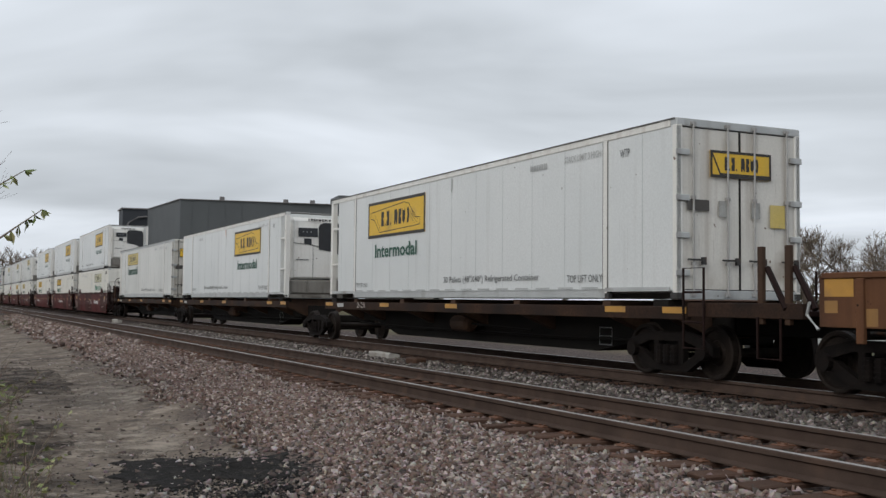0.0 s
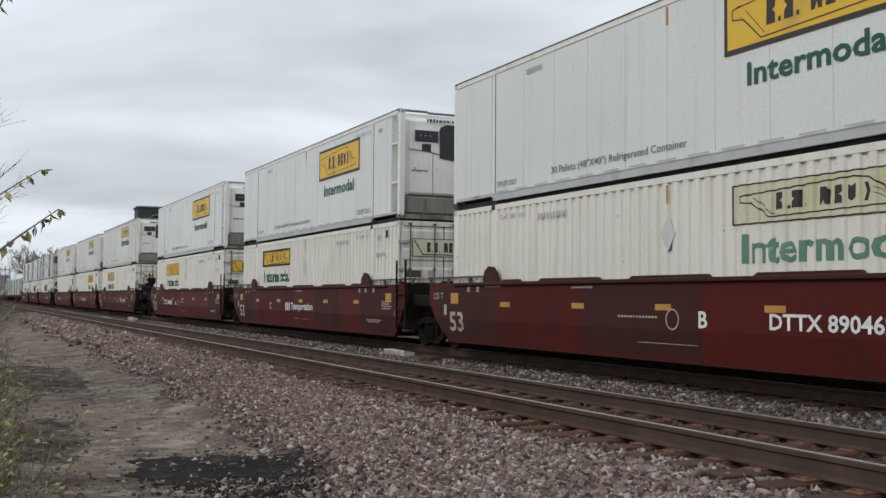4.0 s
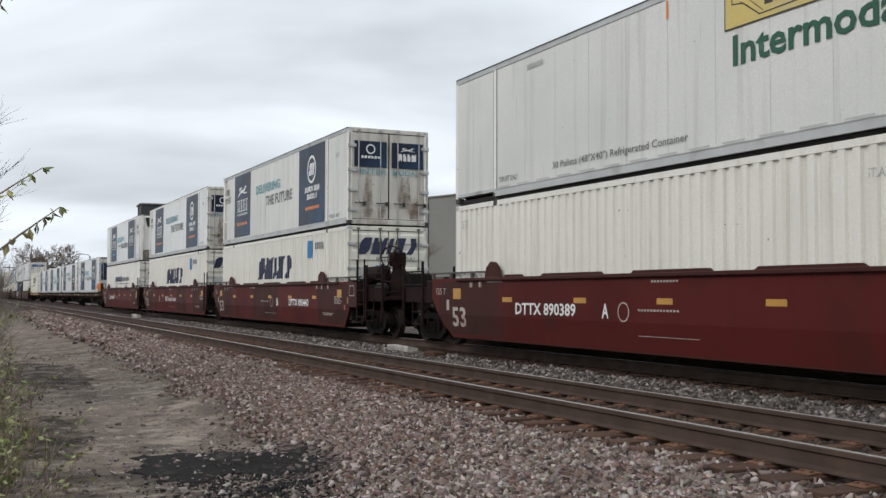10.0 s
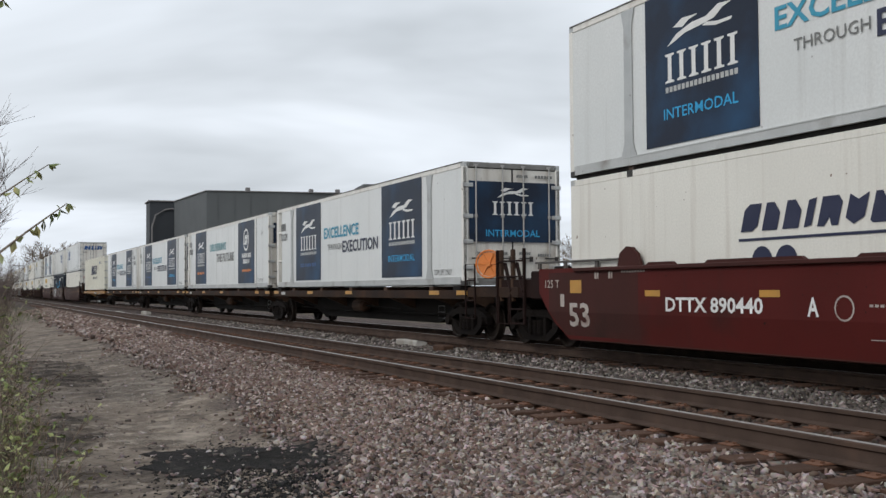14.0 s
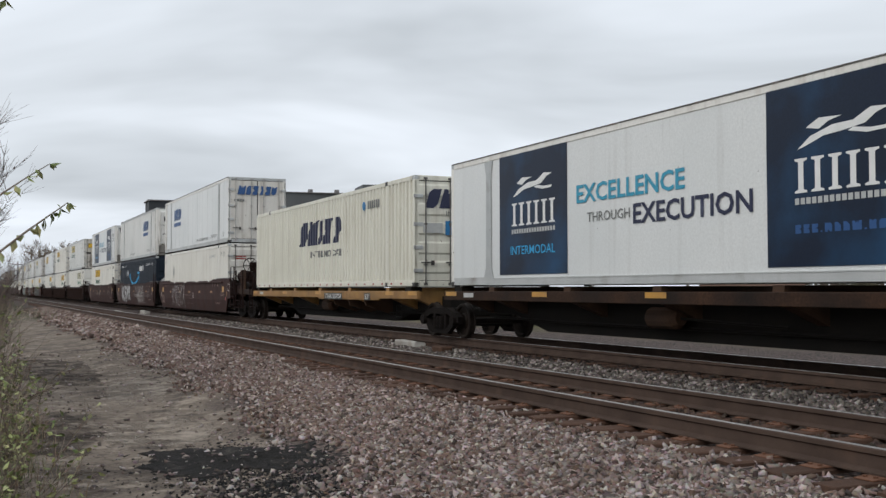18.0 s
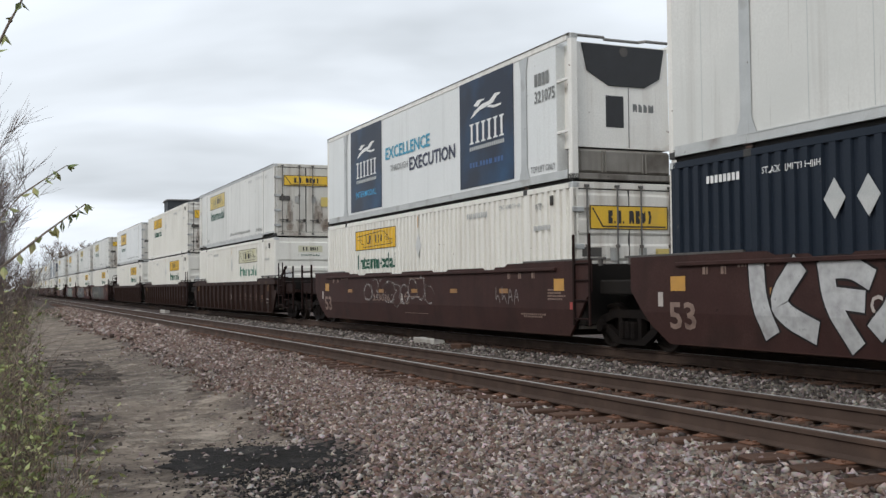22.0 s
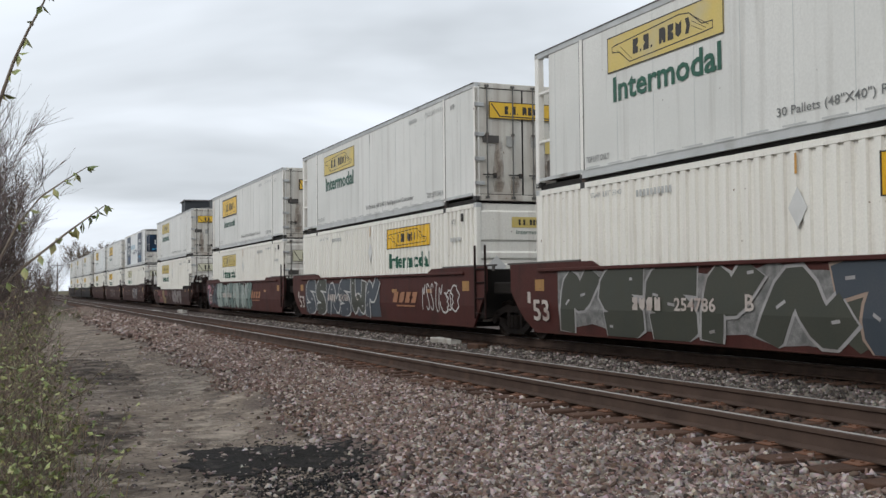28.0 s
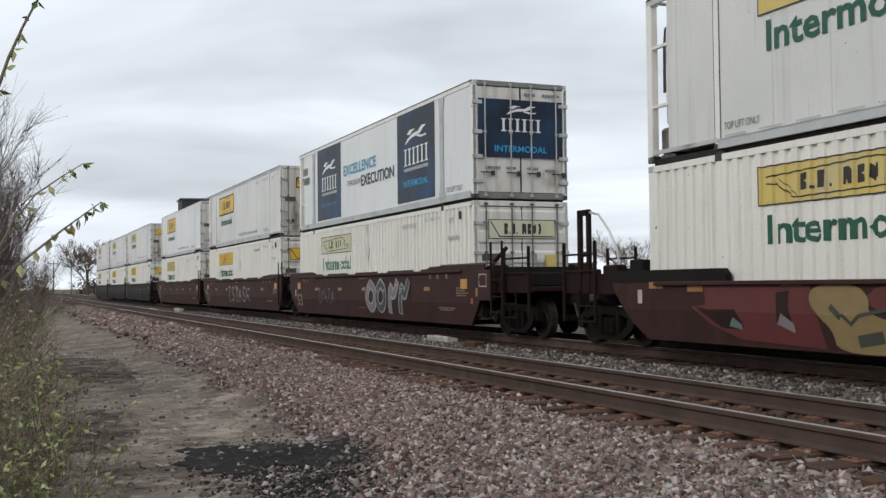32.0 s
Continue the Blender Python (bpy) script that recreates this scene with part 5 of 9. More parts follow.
        part("lettering", lambda: glyphs("7261579 270425", 8.3, 11.5, 1.7, 1.98, 0, 0.25), "ink_grey", c, Matrix.Translation((0, FACE - 0.003, 0)), key="alb")
        part("underline", lambda: Form().plate([(4.8, 1.52), (11.55, 1.52), (11.55, 1.56), (4.8, 1.56)]), "ink_navy", c, Matrix.Translation((0, FACE - 0.003, 0)), key="alu")
        for x in (5.3, 5.8, 10.0, 10.5):
            part("dot", lambda: Form().plate([(0.22 * math.cos(a * math.pi / 8), 0.22 * math.sin(a * math.pi / 8)) for a in range(16)]), "ink_navy", c, Matrix.Translation((x, FACE - 0.003, 1.22)), key="aldot")
    return c


def reflectors():
    fo = Form()
    for i in range(22):
        fo.plate([(0.5 + i * 0.7, 0), (0.62 + i * 0.7, 0), (0.62 + i * 0.7, 0.05), (0.5 + i * 0.7, 0.05)])
    return fo


def navy_wrap():
    """Navy printed film with broad lighter blue sweeps."""
    m = surface("navy_wrap", (0.008, 0.014, 0.030), (0.011, 0.021, 0.044), 0.5, 0.4, 0, 0.02, 30, (0.016, 0.066, 0.145), 0.6, spec=0.22)
    M["navy_wrap"] = m


navy_wrap()


# ---- the train: cars ----
AXLE, WHEEL_R = 0.89, 0.42
MOVERS, WHEELS = [], {-1: [], 1: []}


def wheel_form():
    fo = Form()
    prof = [(0.08, -0.07), (0.17, -0.075), (0.2, -0.03), (0.34, -0.045), (0.36, -0.085), (WHEEL_R - 0.02, -0.09), (WHEEL_R, -0.08), (WHEEL_R, 0.03), (WHEEL_R + 0.028, 0.045), (WHEEL_R + 0.026, 0.065), (0.36, 0.065), (0.33, 0.01), (0.2, 0.02), (0.08, 0.05)]
    fo.lathe(prof, -0.79, 28).lathe([(r, -y) for r, y in prof], 0.79, 28)
    fo.tube([(0, -1.08, 0), (0, 1.08, 0)], 0.075, 12)
    for a in range(3):
        c, s = math.cos(a * 2.094) * 0.1, math.sin(a * 2.094) * 0.1
        fo.box(c - 0.02, c + 0.02, -1.1, -1.06, s - 0.02, s + 0.02)
    return fo


def truck_at(parent, x):
    def frame_form():
        """A cast side frame: arched top member, sagging bottom member, two columns, with open windows."""
        fo = Form().prism([(-1.1, 0.36), (-1.1, 0.52), (-0.92, 0.62), (-0.45, 0.73), (0.45, 0.73), (0.92, 0.62), (1.1, 0.52), (1.1, 0.36), (0.95, 0.44), (0.45, 0.58), (-0.45, 0.58), (-0.95, 0.44)], -0.07, 0.07)
        fo.prism([(-0.98, 0.40), (-0.80, 0.47), (-0.36, 0.22), (0.36, 0.22), (0.80, 0.47), (0.98, 0.40), (0.46, 0.10), (-0.46, 0.10)], -0.06, 0.06)
        for e in (-1, 1):
            fo.box(e * 0.31 - 0.06, e * 0.31 + 0.06, -0.065, 0.065, 0.2, 0.6, 0.01)
        return fo
    t = part("truck", lambda: Form().box(-0.2, 0.2, -1.0, 1.0, 0.5, 0.72, 0.03), "underframe", parent, Matrix.Translation((x, 0, 0)), "cast steel bogie", key="bolster")
    for s in (-1, 1):
        part("side_frame", frame_form, "bogie_black", t, Matrix.Translation((0, s * 1.02, 0)), key="sideframe")
        part("spring_group", springs, "bogie_black", t, Matrix.Translation((0, s * 1.09, 0)), key="springs")
        for e in (-1, 1):
            part("bearing", lambda: Form().tube([(0, -0.09, 0), (0, 0.09, 0)], 0.12, 10), "bogie_black", t, Matrix.Translation((e * AXLE, s * 1.08, WHEEL_R)), key="bearing")
    part("brake_beam", lambda: Form().tube([(-0.35, -0.7, 0.32), (-0.35, 0.7, 0.32)], 0.05, 6).tube([(0.35, -0.7, 0.32), (0.35, 0.7, 0.32)], 0.05, 6), "underframe", t, key="bbeam")
    for e in (-1, 1):
        w = part("wheelset", wheel_form, "wheel_steel", t, Matrix.Translation((e * AXLE, 0, WHEEL_R)), key="wheelset")
        WHEELS[e].append(w)


def springs():
    fo = Form()
    for x in (-0.18, 0.0, 0.18):
        fo.tube([(x, 0, 0.22), (x, 0, 0.52)], 0.07, 8)
        for k in range(4):
            fo.tube([(x, 0, 0.25 + k * 0.07), (x, 0, 0.275 + k * 0.07)], 0.085, 8)
    return fo


def hand_wheel_form():
    fo = Form().tube([(0.3 * math.cos(k * math.pi / 10), 0, 0.3 * math.sin(k * math.pi / 10)) for k in range(21)], 0.022, 6)
    for k in range(6):
        fo.tube([(0, 0, 0), (0.3 * math.cos(k * math.pi / 3), 0, 0.3 * math.sin(k * math.pi / 3))], 0.015, 5)
    return fo.tube([(0, -0.05, 0), (0, 0.1, 0)], 0.06, 8)


def end_platform(car, front, paint, wheel, tall=False):
    """Deck, sill, coupler, ladders and rails past a car's last bogie; wheel adds the handbrake, the air tank and its stand."""
    base = Matrix.Translation((CL / 2, 0, 0)) @ (Matrix() if front else Matrix.Rotation(math.pi, 4, "Z")) @ Matrix.Translation((CL / 2, 0, 0))
    part("draft_sill", lambda: Form().box(0.2, 3.35, -0.36, 0.36, 0.72, 1.02, 0.02), "underframe", car, base, key="dsill")
    part("platform", lambda: Form().box(0.3, 3.1, -1.3, 1.3, 1.02, 1.12, 0.01), "brake_steel", car, base, key="plat")
    part("coupler", lambda: Form().box(3.2, 3.62, -0.1, 0.1, 0.78, 0.96, 0.03).box(3.5, 3.74, -0.16, 0.14, 0.72, 1.0, 0.04), "casting_grey", car, base, key="coupler")
    for s in (-1, 1):
        part("side_box", lambda: Form().box(0.86, 1.35, -0.12, 0.12, 0.95, 1.52, 0.03), "brake_steel", car, base @ Matrix.Translation((0, s * 1.32, 0)), key="sbox")
    for s in (-1, 1):
        for x in (1.75, 2.95):
            part("grab_post", lambda: Form().box(-0.03, 0.03, -0.03, 0.03, 0.42, 2.0, 0.008), "brake_steel", car, base @ Matrix.Translation((x, s * 1.36, 0)), key="gpost")
        part("hand_rail", lambda: Form().tube([(1.75, 0, 1.42), (2.95, 0, 1.42)], 0.022, 6).tube([(1.75, 0, 1.75), (2.95, 0, 1.75)], 0.022, 6), "brake_steel", car, base @ Matrix.Translation((0, s * 1.36, 0)), key="hrail")
        part("step", lambda: Form().tube([(1.75, 0, 0.44), (2.35, 0, 0.44)], 0.02, 6).tube([(1.75, 0, 0.74), (2.35, 0, 0.74)], 0.02, 6).tube([(2.35, 0, 0.42), (2.35, 0, 1.05)], 0.02, 6).tube([(1.75, 0, 0.42), (1.75, 0, 1.05)], 0.02, 6),
             "brake_steel", car, base @ Matrix.Translation((0, s * 1.37, 0)), key="estep")
    for s in (-1, 1):
        part("side_skirt", lambda: Form().box(0.9, 3.0, -0.03, 0.03, 0.98, 1.36, 0.01), "brake_steel", car, base @ Matrix.Translation((0, s * 1.3, 0)), key="eskirt")
    part("hose", lambda: Form().tube([(3.25, -0.4, 0.75), (3.4, -0.42, 0.5), (3.6, -0.4, 0.35), (3.8, -0.38, 0.4)], 0.03, 6), "rubber", car, base, key="hose")
    if wheel:
        part("air_tank", lambda: Form().tube([(0.55, -0.8, 1.75), (0.62, -0.8, 1.75), (1.65, -0.8, 1.75), (1.72, -0.8, 1.75)], [0.16, 0.24, 0.24, 0.16], 14), "brake_steel", car, base, key="tank")
        part("brake_stand", lambda: Form().prism([(1.7, 1.12), (2.75, 1.12), (2.75, 1.5), (2.45, 2.1), (2.25, 2.1), (2.05, 1.6)], -0.75, -0.6).box(2.25, 2.6, -0.9, -0.5, 1.95, 2.35, 0.04), "brake_steel", car, base, key="bstand")
        part("hand_brake_wheel", hand_wheel_form, "brake_steel", car, base @ Matrix.Translation((2.62, -0.95, 2.2)) @ Matrix.Rotation(radians(62), 4, "Z"), key="hwheel")
        part("equipment_box", lambda: Form().box(0.45, 1.5, -0.5, 0.9, 1.12, 1.8, 0.05), "underframe", car, base, key="eqbox")
        part("lever_rods", lambda: Form().tube([(1.5, -0.9, 1.2), (2.1, -0.92, 1.62), (2.5, -0.9, 2.1)], 0.03, 6).tube([(1.2, -1.1, 1.5), (1.9, -1.15, 1.62), (3.05, -1.1, 1.5)], 0.022, 6).tube([(2.9, -0.8, 1.12), (2.9, -0.82, 1.7), (3.2, -0.8, 1.85), (3.5, -0.78, 1.5)], 0.02, 6), "brake_steel", car, base, key="levers")
        part("valve", lambda: Form().box(1.75, 2.05, -1.1, -0.85, 1.12, 1.5, 0.05).tube([(1.9, -1.12, 1.35), (1.9, -0.8, 1.35)], 0.13, 10), "casting_grey", car, base, key="valve")
        part("pipe_run", lambda: Form().tube([(0.6, -1.1, 1.3), (1.6, -1.1, 1.32), (2.4, -1.05, 1.2), (3.0, -0.9, 1.25)], 0.03, 6).tube([(1.0, -0.6, 1.2), (1.2, -0.62, 1.9), (2.1, -0.6, 1.95)], 0.025, 6).box(1.2, 1.5, -1.1, -0.8, 1.12, 1.4, 0.02), "underframe", car, base, key="pipes")
    else:
        part("end_box", lambda: Form().box(0.4, 1.2, -1.1, 1.1, 1.12, 1.46, 0.03), "underframe", car, base, key="ebox2")
        if tall:
            part("brake_post", lambda: Form().box(2.3, 2.42, 1.28, 1.36, 1.0, 2.62, 0.01).box(2.0, 2.42, 1.28, 1.36, 2.5, 2.62, 0.01).box(1.98, 2.08, 1.28, 1.36, 1.0, 2.6, 0.01).box(2.0, 2.4, 1.29, 1.35, 1.7, 1.8), "brake_steel", car, base, key="bpost")
            part("grab_rail", lambda: Form().tube([(2.0, 1.32, 2.56), (1.7, 1.3, 2.5), (1.42, 1.25, 2.2), (1.2, 1.2, 1.8), (1.1, 1.2, 1.3)], 0.024, 6), "galvanised", car, base, key="grail")
        part("brace", lambda: Form().tube([(1.75, -1.3, 2.0), (0.6, -1.3, 1.45)], 0.05, 6).tube([(0.5, -1.2, 1.15), (0.5, -1.2, 1.6), (1.6, -1.2, 1.6)], 0.025, 6), "brake_steel", car, base, key="brace")


def well_unit(u, style, front_end, rear_end, letter, number, group):
    lab = {"maroon": "maroon steel container well car with white stencilling", "brown": "brown steel container well car with painted scrawls", "red": "red-brown well car covered in painted scrawls",
           "ribbed": "dark brown well car with upright side ribs", "black": "blackened steel container well car", "low": "low-sided brown well car with red, yellow and silver painted scrawls"}[style]
    paint = {"maroon": "maroon", "brown": "well_brown", "red": "well_red_brown", "ribbed": "well_dark", "black": "well_black", "low": "well_brown"}[style]
    dull = {"maroon": "maroon_dull"}.get(style, paint)
    car = thing("well_car", Matrix.Translation((u, FAR_C, 0)), lab, "rail car", group)
    MOVERS.append((car, u, 0.0))
    top = {"ribbed": 1.56, "low": 1.2}.get(style, 1.55)

    def side():
        """A sheet with its lower third bent inwards."""
        high = [(CL + 0.528, 0.72), (CL + 0.85, 1.08)]
        if style in ("brown", "red"):
            high += [(CL + 0.85, 1.66), (13.6, 1.66), (13.3, top), (2.8, top), (2.5, 1.66), (-0.98, 1.66)]
        elif style == "ribbed":
            high += [(CL + 0.4, 1.1), (CL + 0.4, 1.6), (13.8, 1.6), (13.7, 1.48), (2.5, 1.48), (2.4, 1.6), (-0.4, 1.6), (-0.4, 1.1)]
        else:
            high += [(CL + 0.85, top), (-0.98, top)]
        high += [(-0.98, 1.08), (-0.632, 0.72)]
        low = [(-0.42, 0.5), (0.05, 0.2), (CL - 0.05, 0.2), (CL + 0.42, 0.6)]
        n, m = len(high), len(low)
        ring_pts = high + low
        fo = Form()
        for y in (-0.025, 0.025):
            fo.v += [(x, y + max(0.0, 0.72 - z) * 0.14, z) for x, z in ring_pts]
        k = n + m
        fo.f = [tuple(range(n)), (n - 1, *range(n, k), 0), tuple(range(k + n - 1, k - 1, -1)), (k, *range(2 * k - 1, k + n - 1, -1), k + n - 1)]
        fo.f += [(i, (i + 1) % k, (i + 1) % k + k, i + k) for i in range(k)]
        return fo
    for s in (-1, 1):
        w = part("side_sheet", side, paint, car, Matrix.Translation((0, -1.42, 0)) if s < 0 else Matrix.Translation((CL, 1.42, 0)) @ Matrix.Rotation(math.pi, 4, "Z"), key=("side", style))
        part("top_chord", lambda: Form().box(0.4 if style != "ribbed" else -0.9, CL - 0.4 if style != "ribbed" else CL + 0.8, -0.07, 0.05, top - 0.07 if style != "ribbed" else 1.33, top if style != "ribbed" else 1.485, 0.012), dull, w, Matrix.Translation((0, -0.02, 0)), key=("chord", style))
        part("bottom_chord", lambda: Form().box(0.1, CL - 0.1, 0.045, 0.16, 0.19, 0.25, 0.012), dull, w, key=("bchord", style))
        if style == "ribbed":
            for k in range(17):
                part("rib", lambda: Form().prism([(-0.055, 0.03), (0.055, 0.03), (0.035, -0.13), (-0.035, -0.13)], 0.24, 1.33, "z"), paint, w, Matrix.Translation((0.42 + k * 0.982 - 0.01, 0, 0)), key=("rib", style))
    part("well_floor", lambda: Form().box(0.3, CL - 0.3, -1.3, 1.3, 0.2, 0.329), "underframe", car, key="wfloor")
    for x in (-0.55, CL + 0.12):
        part("bulkhead", lambda: Form().box(0, 0.4, -1.36, 1.36, 0.42, 1.6, 0.02), "underframe", car, Matrix.Translation((x, 0, 0)), key="bulk")
    for x in (-1.9, CL + 0.4):
        part("end_bolster", lambda: Form().box(0, 1.5, -0.5, 0.5, 0.74, 1.12, 0.03), "underframe", car, Matrix.Translation((x, 0, 0)), key="ebol")
    for x, f in ((2.1, 1), (CL - 2.1, -1)):
        if style in ("maroon",):
            part("guide_ear", lambda: Form().prism([(-0.33, top), (0.37, top), (0.27, 1.76), (0.12, 1.87), (-0.06, 1.89), (-0.26, 1.77)], -0.04, 0.02), "maroon_dull", car, Matrix.Translation((x, -1.4, 0)), key="ear")
        for s in (-1, 1) if style != "low" else ():
            part("walk_rail", lambda: Form().box(-1.6, 1.6, -0.03, 0.03, 1.66, 1.70, 0.006).box(-1.5, -1.4, -0.02, 0.02, top, 1.66).box(-0.5, -0.4, -0.02, 0.02, top, 1.66).box(0.6, 0.7, -0.02, 0.02, top, 1.66).box(1.4, 1.5, -0.02, 0.02, top, 1.66),
                 "placard_dark", car, Matrix.Translation((x - f * 1.75, s * 1.36, 0)), key="wrail")
    if style == "low":
        for x in (-0.98, CL - 2.45):
            for s in (-1, 1):
                part("walkway_edge", lambda: Form().prism([(0, 1.2), (3.3, 1.2), (3.3, 1.3), (3.2, 1.4), (0.1, 1.4), (0, 1.3)], -0.06, 0.06), "underframe", car, Matrix.Translation((x, s * 1.4, 0)), key="wedge")
    if style in ("maroon", "brown"):
        for x, e in ((2.6, 3.4), (4.15, 6.3), (7.2, 9.3), (10.25, 12.3), (12.9, 13.6)):
            part("guide_lip", lambda: Form().prism([(0, top), (e - x, top), (e - x - 0.08, top + 0.05), (0.08, top + 0.05)], -0.035, 0.03), dull, car, Matrix.Translation((x, -1.4, 0)), key=("lip", round(e - x, 2)))
    # ladder at the leading corner
    part("ladder", lambda: Form().box(0.28, 0.34, -1.5, -1.46, 0.42, 2.16, 0.008).box(0.86, 0.92, -1.5, -1.46, 0.42, 2.16, 0.008)
         .tube([(0.3, -1.48, 0.55), (0.9, -1.48, 0.55)], 0.018, 6).tube([(0.3, -1.48, 0.9), (0.9, -1.48, 0.9)], 0.018, 6).tube([(0.3, -1.48, 1.28), (0.9, -1.48, 1.28)], 0.018, 6).tube([(0.3, -1.48, 1.6), (0.9, -1.48, 1.6)], 0.018, 6),
         "brake_steel", car, Matrix.Translation((CL + (1.0 if front_end == "end" and style != "low" else 0.0), 0, 0)), key="wladder")
    if front_end == "end" and style in ("maroon", "brown", "red"):
        part("end_cabinet", lambda: Form().box(CL + 0.36, CL + 1.2, -1.46, -1.3, 0.8, 1.52, 0.02), dull, car, key=("ecab", dull))
        part("cabinet_frame", lambda: Form().strip([(CL + 0.6, 1.14), (CL + 1.0, 1.14), (CL + 1.0, 1.42), (CL + 0.6, 1.42), (CL + 0.6, 1.14)], 0.025), "ink_worn_white", car, Matrix.Translation((0, -1.464, 0)), key="ecabf")
        part("reflector", lambda: Form().plate([(CL + 0.4, 0.9), (CL + 0.52, 0.9), (CL + 0.52, 1.1), (CL + 0.4, 1.1)]), "ttx_yellow", car, Matrix.Translation((0, -1.464, 0)), key="ecabr")
    y = -1.42 - 0.027
    if style == "maroon":
        for x0, x1 in {"B": ((-0.6, 2.4), (5.7, 9.1), (13.7, 16.6)), "C": ((-0.6, 2.4), (9.6, 11.9), (13.7, 16.6)), "A": ((-0.6, 2.4), (13.9, 16.6))}.get(letter, ()):
            part("repaint_patch", lambda: Form().add([(0.55 if x0 < 0 else 0, 0.062, 0.28), (x1 - x0 - (0.5 if x1 > 16 else 0), 0.062, 0.28), (x1 - x0, 0, 0.72), (0, 0, 0.72), (x1 - x0, 0, 1.47), (0, 0, 1.47)], [(0, 1, 2, 3), (3, 2, 4, 5)]), "maroon_dull", car, Matrix.Translation((x0, y, 0)), key=("patch", x1 - x0))
    # reflectors, stencils
    for x in ((1.3, 3.55, 6.0, 9.7, 12.1, 14.4) if style == "low" else (2.6, 5.4, 7.95, 10.5, 13.2) if style != "ribbed" else (0.9, 4.6, 7.2, 11.6, 14.2, 15.4)):
        part("reflector", lambda: Form().plate([(0, 0), (0.42, 0), (0.42, 0.1), (0, 0.1)]), "reflector" if style == "maroon" else "ttx_rust" if style == "ribbed" else "reflector_dull", car, Matrix.Translation((x, y - (0.003 if style != "ribbed" else 0.07), 1.03 if style != "ribbed" else 1.36)), key="refl")
    for x in (0.2, CL - 0.52):
        part("reflector", lambda: Form().plate([(0, 0), (0.4, 0), (0.4, 0.24), (0, 0.24)]), "reflector" if style in ("maroon", "brown") else "ttx_yellow", car, Matrix.Translation((x, y - 0.004, 1.08)), key="refl2")
    part("white_tag", lambda: Form().plate([(0, 0), (0.14, 0), (0.14, 0.24), (0, 0.24)]), "ink_worn_white", car, Matrix.Translation((-0.16, y - 0.002, 0.82)), key="tag")
    ink = "ink_white" if style == "maroon" else "ink_worn_white"

    def wl(text, x0, x1, z0, z1, k=ink):
        lettering(car, text, k, x0, x1, z0, z1, y - (0.004 if style != "red" else 0.036))
    if style == "ribbed":
        wl("53", 14.6, 15.1, 0.61, 0.92, "mark_orange")
        wl({-426: "A", -446: "C"}.get(round(u), "B"), 8.62, 8.82, 0.66, 0.92, "ink_worn_white")
        for k, (g, x0, x1) in enumerate((("7", 10.52, 11.1), ("5", 11.5, 12.08), ("6", 12.48, 13.02), ("0", 13.5, 13.98))):
            part("stencil_mark", lambda: glyphs(g, 0.06, x1 - x0, 0.80, 0.98, 0.5), "mark_faded", car, Matrix.Translation((x0, y - 0.004, 0)), key=("rm", k), label="faded orange slanted mark")
            part("stencil_mark", lambda: Form().plate([(0, 0.7), (0.5, 0.7), (0.53, 0.74), (0.03, 0.74)]), "mark_faded", car, Matrix.Translation((x0, y - 0.004, 0)), key="rmu")
        part("lettering", lambda: bars([1] * 9, 15.35, 15.95, 0.72, 0.76, 0, 0.4), "ink_worn_white", car, Matrix.Translation((0, y - 0.004, 0)), key="rfine")
        part("lettering", lambda: bars([1] * 8, 15.3, 15.9, 0.58, 0.62, 0, 0.4), "ink_worn_white", car, Matrix.Translation((0, y - 0.004, 0)), key="rfine2")
    elif style != "low":
        wl("53", 0.14, 0.85, 0.45, 0.9, "ink_worn_white" if style in ("maroon", "red") else "ink_faded")
    if style == "maroon":
        wl("125 T", -0.73, -0.2, 1.18, 1.33, "ink_worn_white")
    if letter:
        lx = {"A": 6.34, "C": 4.48, "B": 9.05}[letter] if style == "maroon" else {"A": 7.15, "B": 7.11 if style == "red" else 9.05, "C": 7.2 if style == "red" else 4.48}[letter]
        wl(letter, lx, lx + 0.21, 0.77, 1.03)
    if number and style == "red":
        wl(number, 5.27 - (0.2 if letter == "A" else 0), 6.39 - (0.2 if letter == "A" else 0), 0.74, 0.97)
        part("stencil_mark", lambda: glyphs("7560", 4.0, 4.87, 0.74, 0.97), ink, car, Matrix.Translation((-0.1 if letter == "A" else 0, y - 0.036, 0)), key="redmk")
    elif number and style == "brown":
        wl(number, 4.91, 6.31, 0.8, 0.98, "ink_faded")
    elif number:
        wl(number, 10.6 if letter == "B" else 3.17, 12.8 if letter == "B" else 5.47, 0.78, 1.02)
    if style == "maroon" and letter == "C":
        part("stencil_mark", lambda: bars([0.4, 0.4, 0.4], 6.44, 6.95, 0.76, 1.02, 0, 0.25), "ink_white", car, Matrix.Translation((0, y - 0.004, 0)), key="tran")
        wl("Transportation", 7.1, 9.44, 0.72, 1.02)
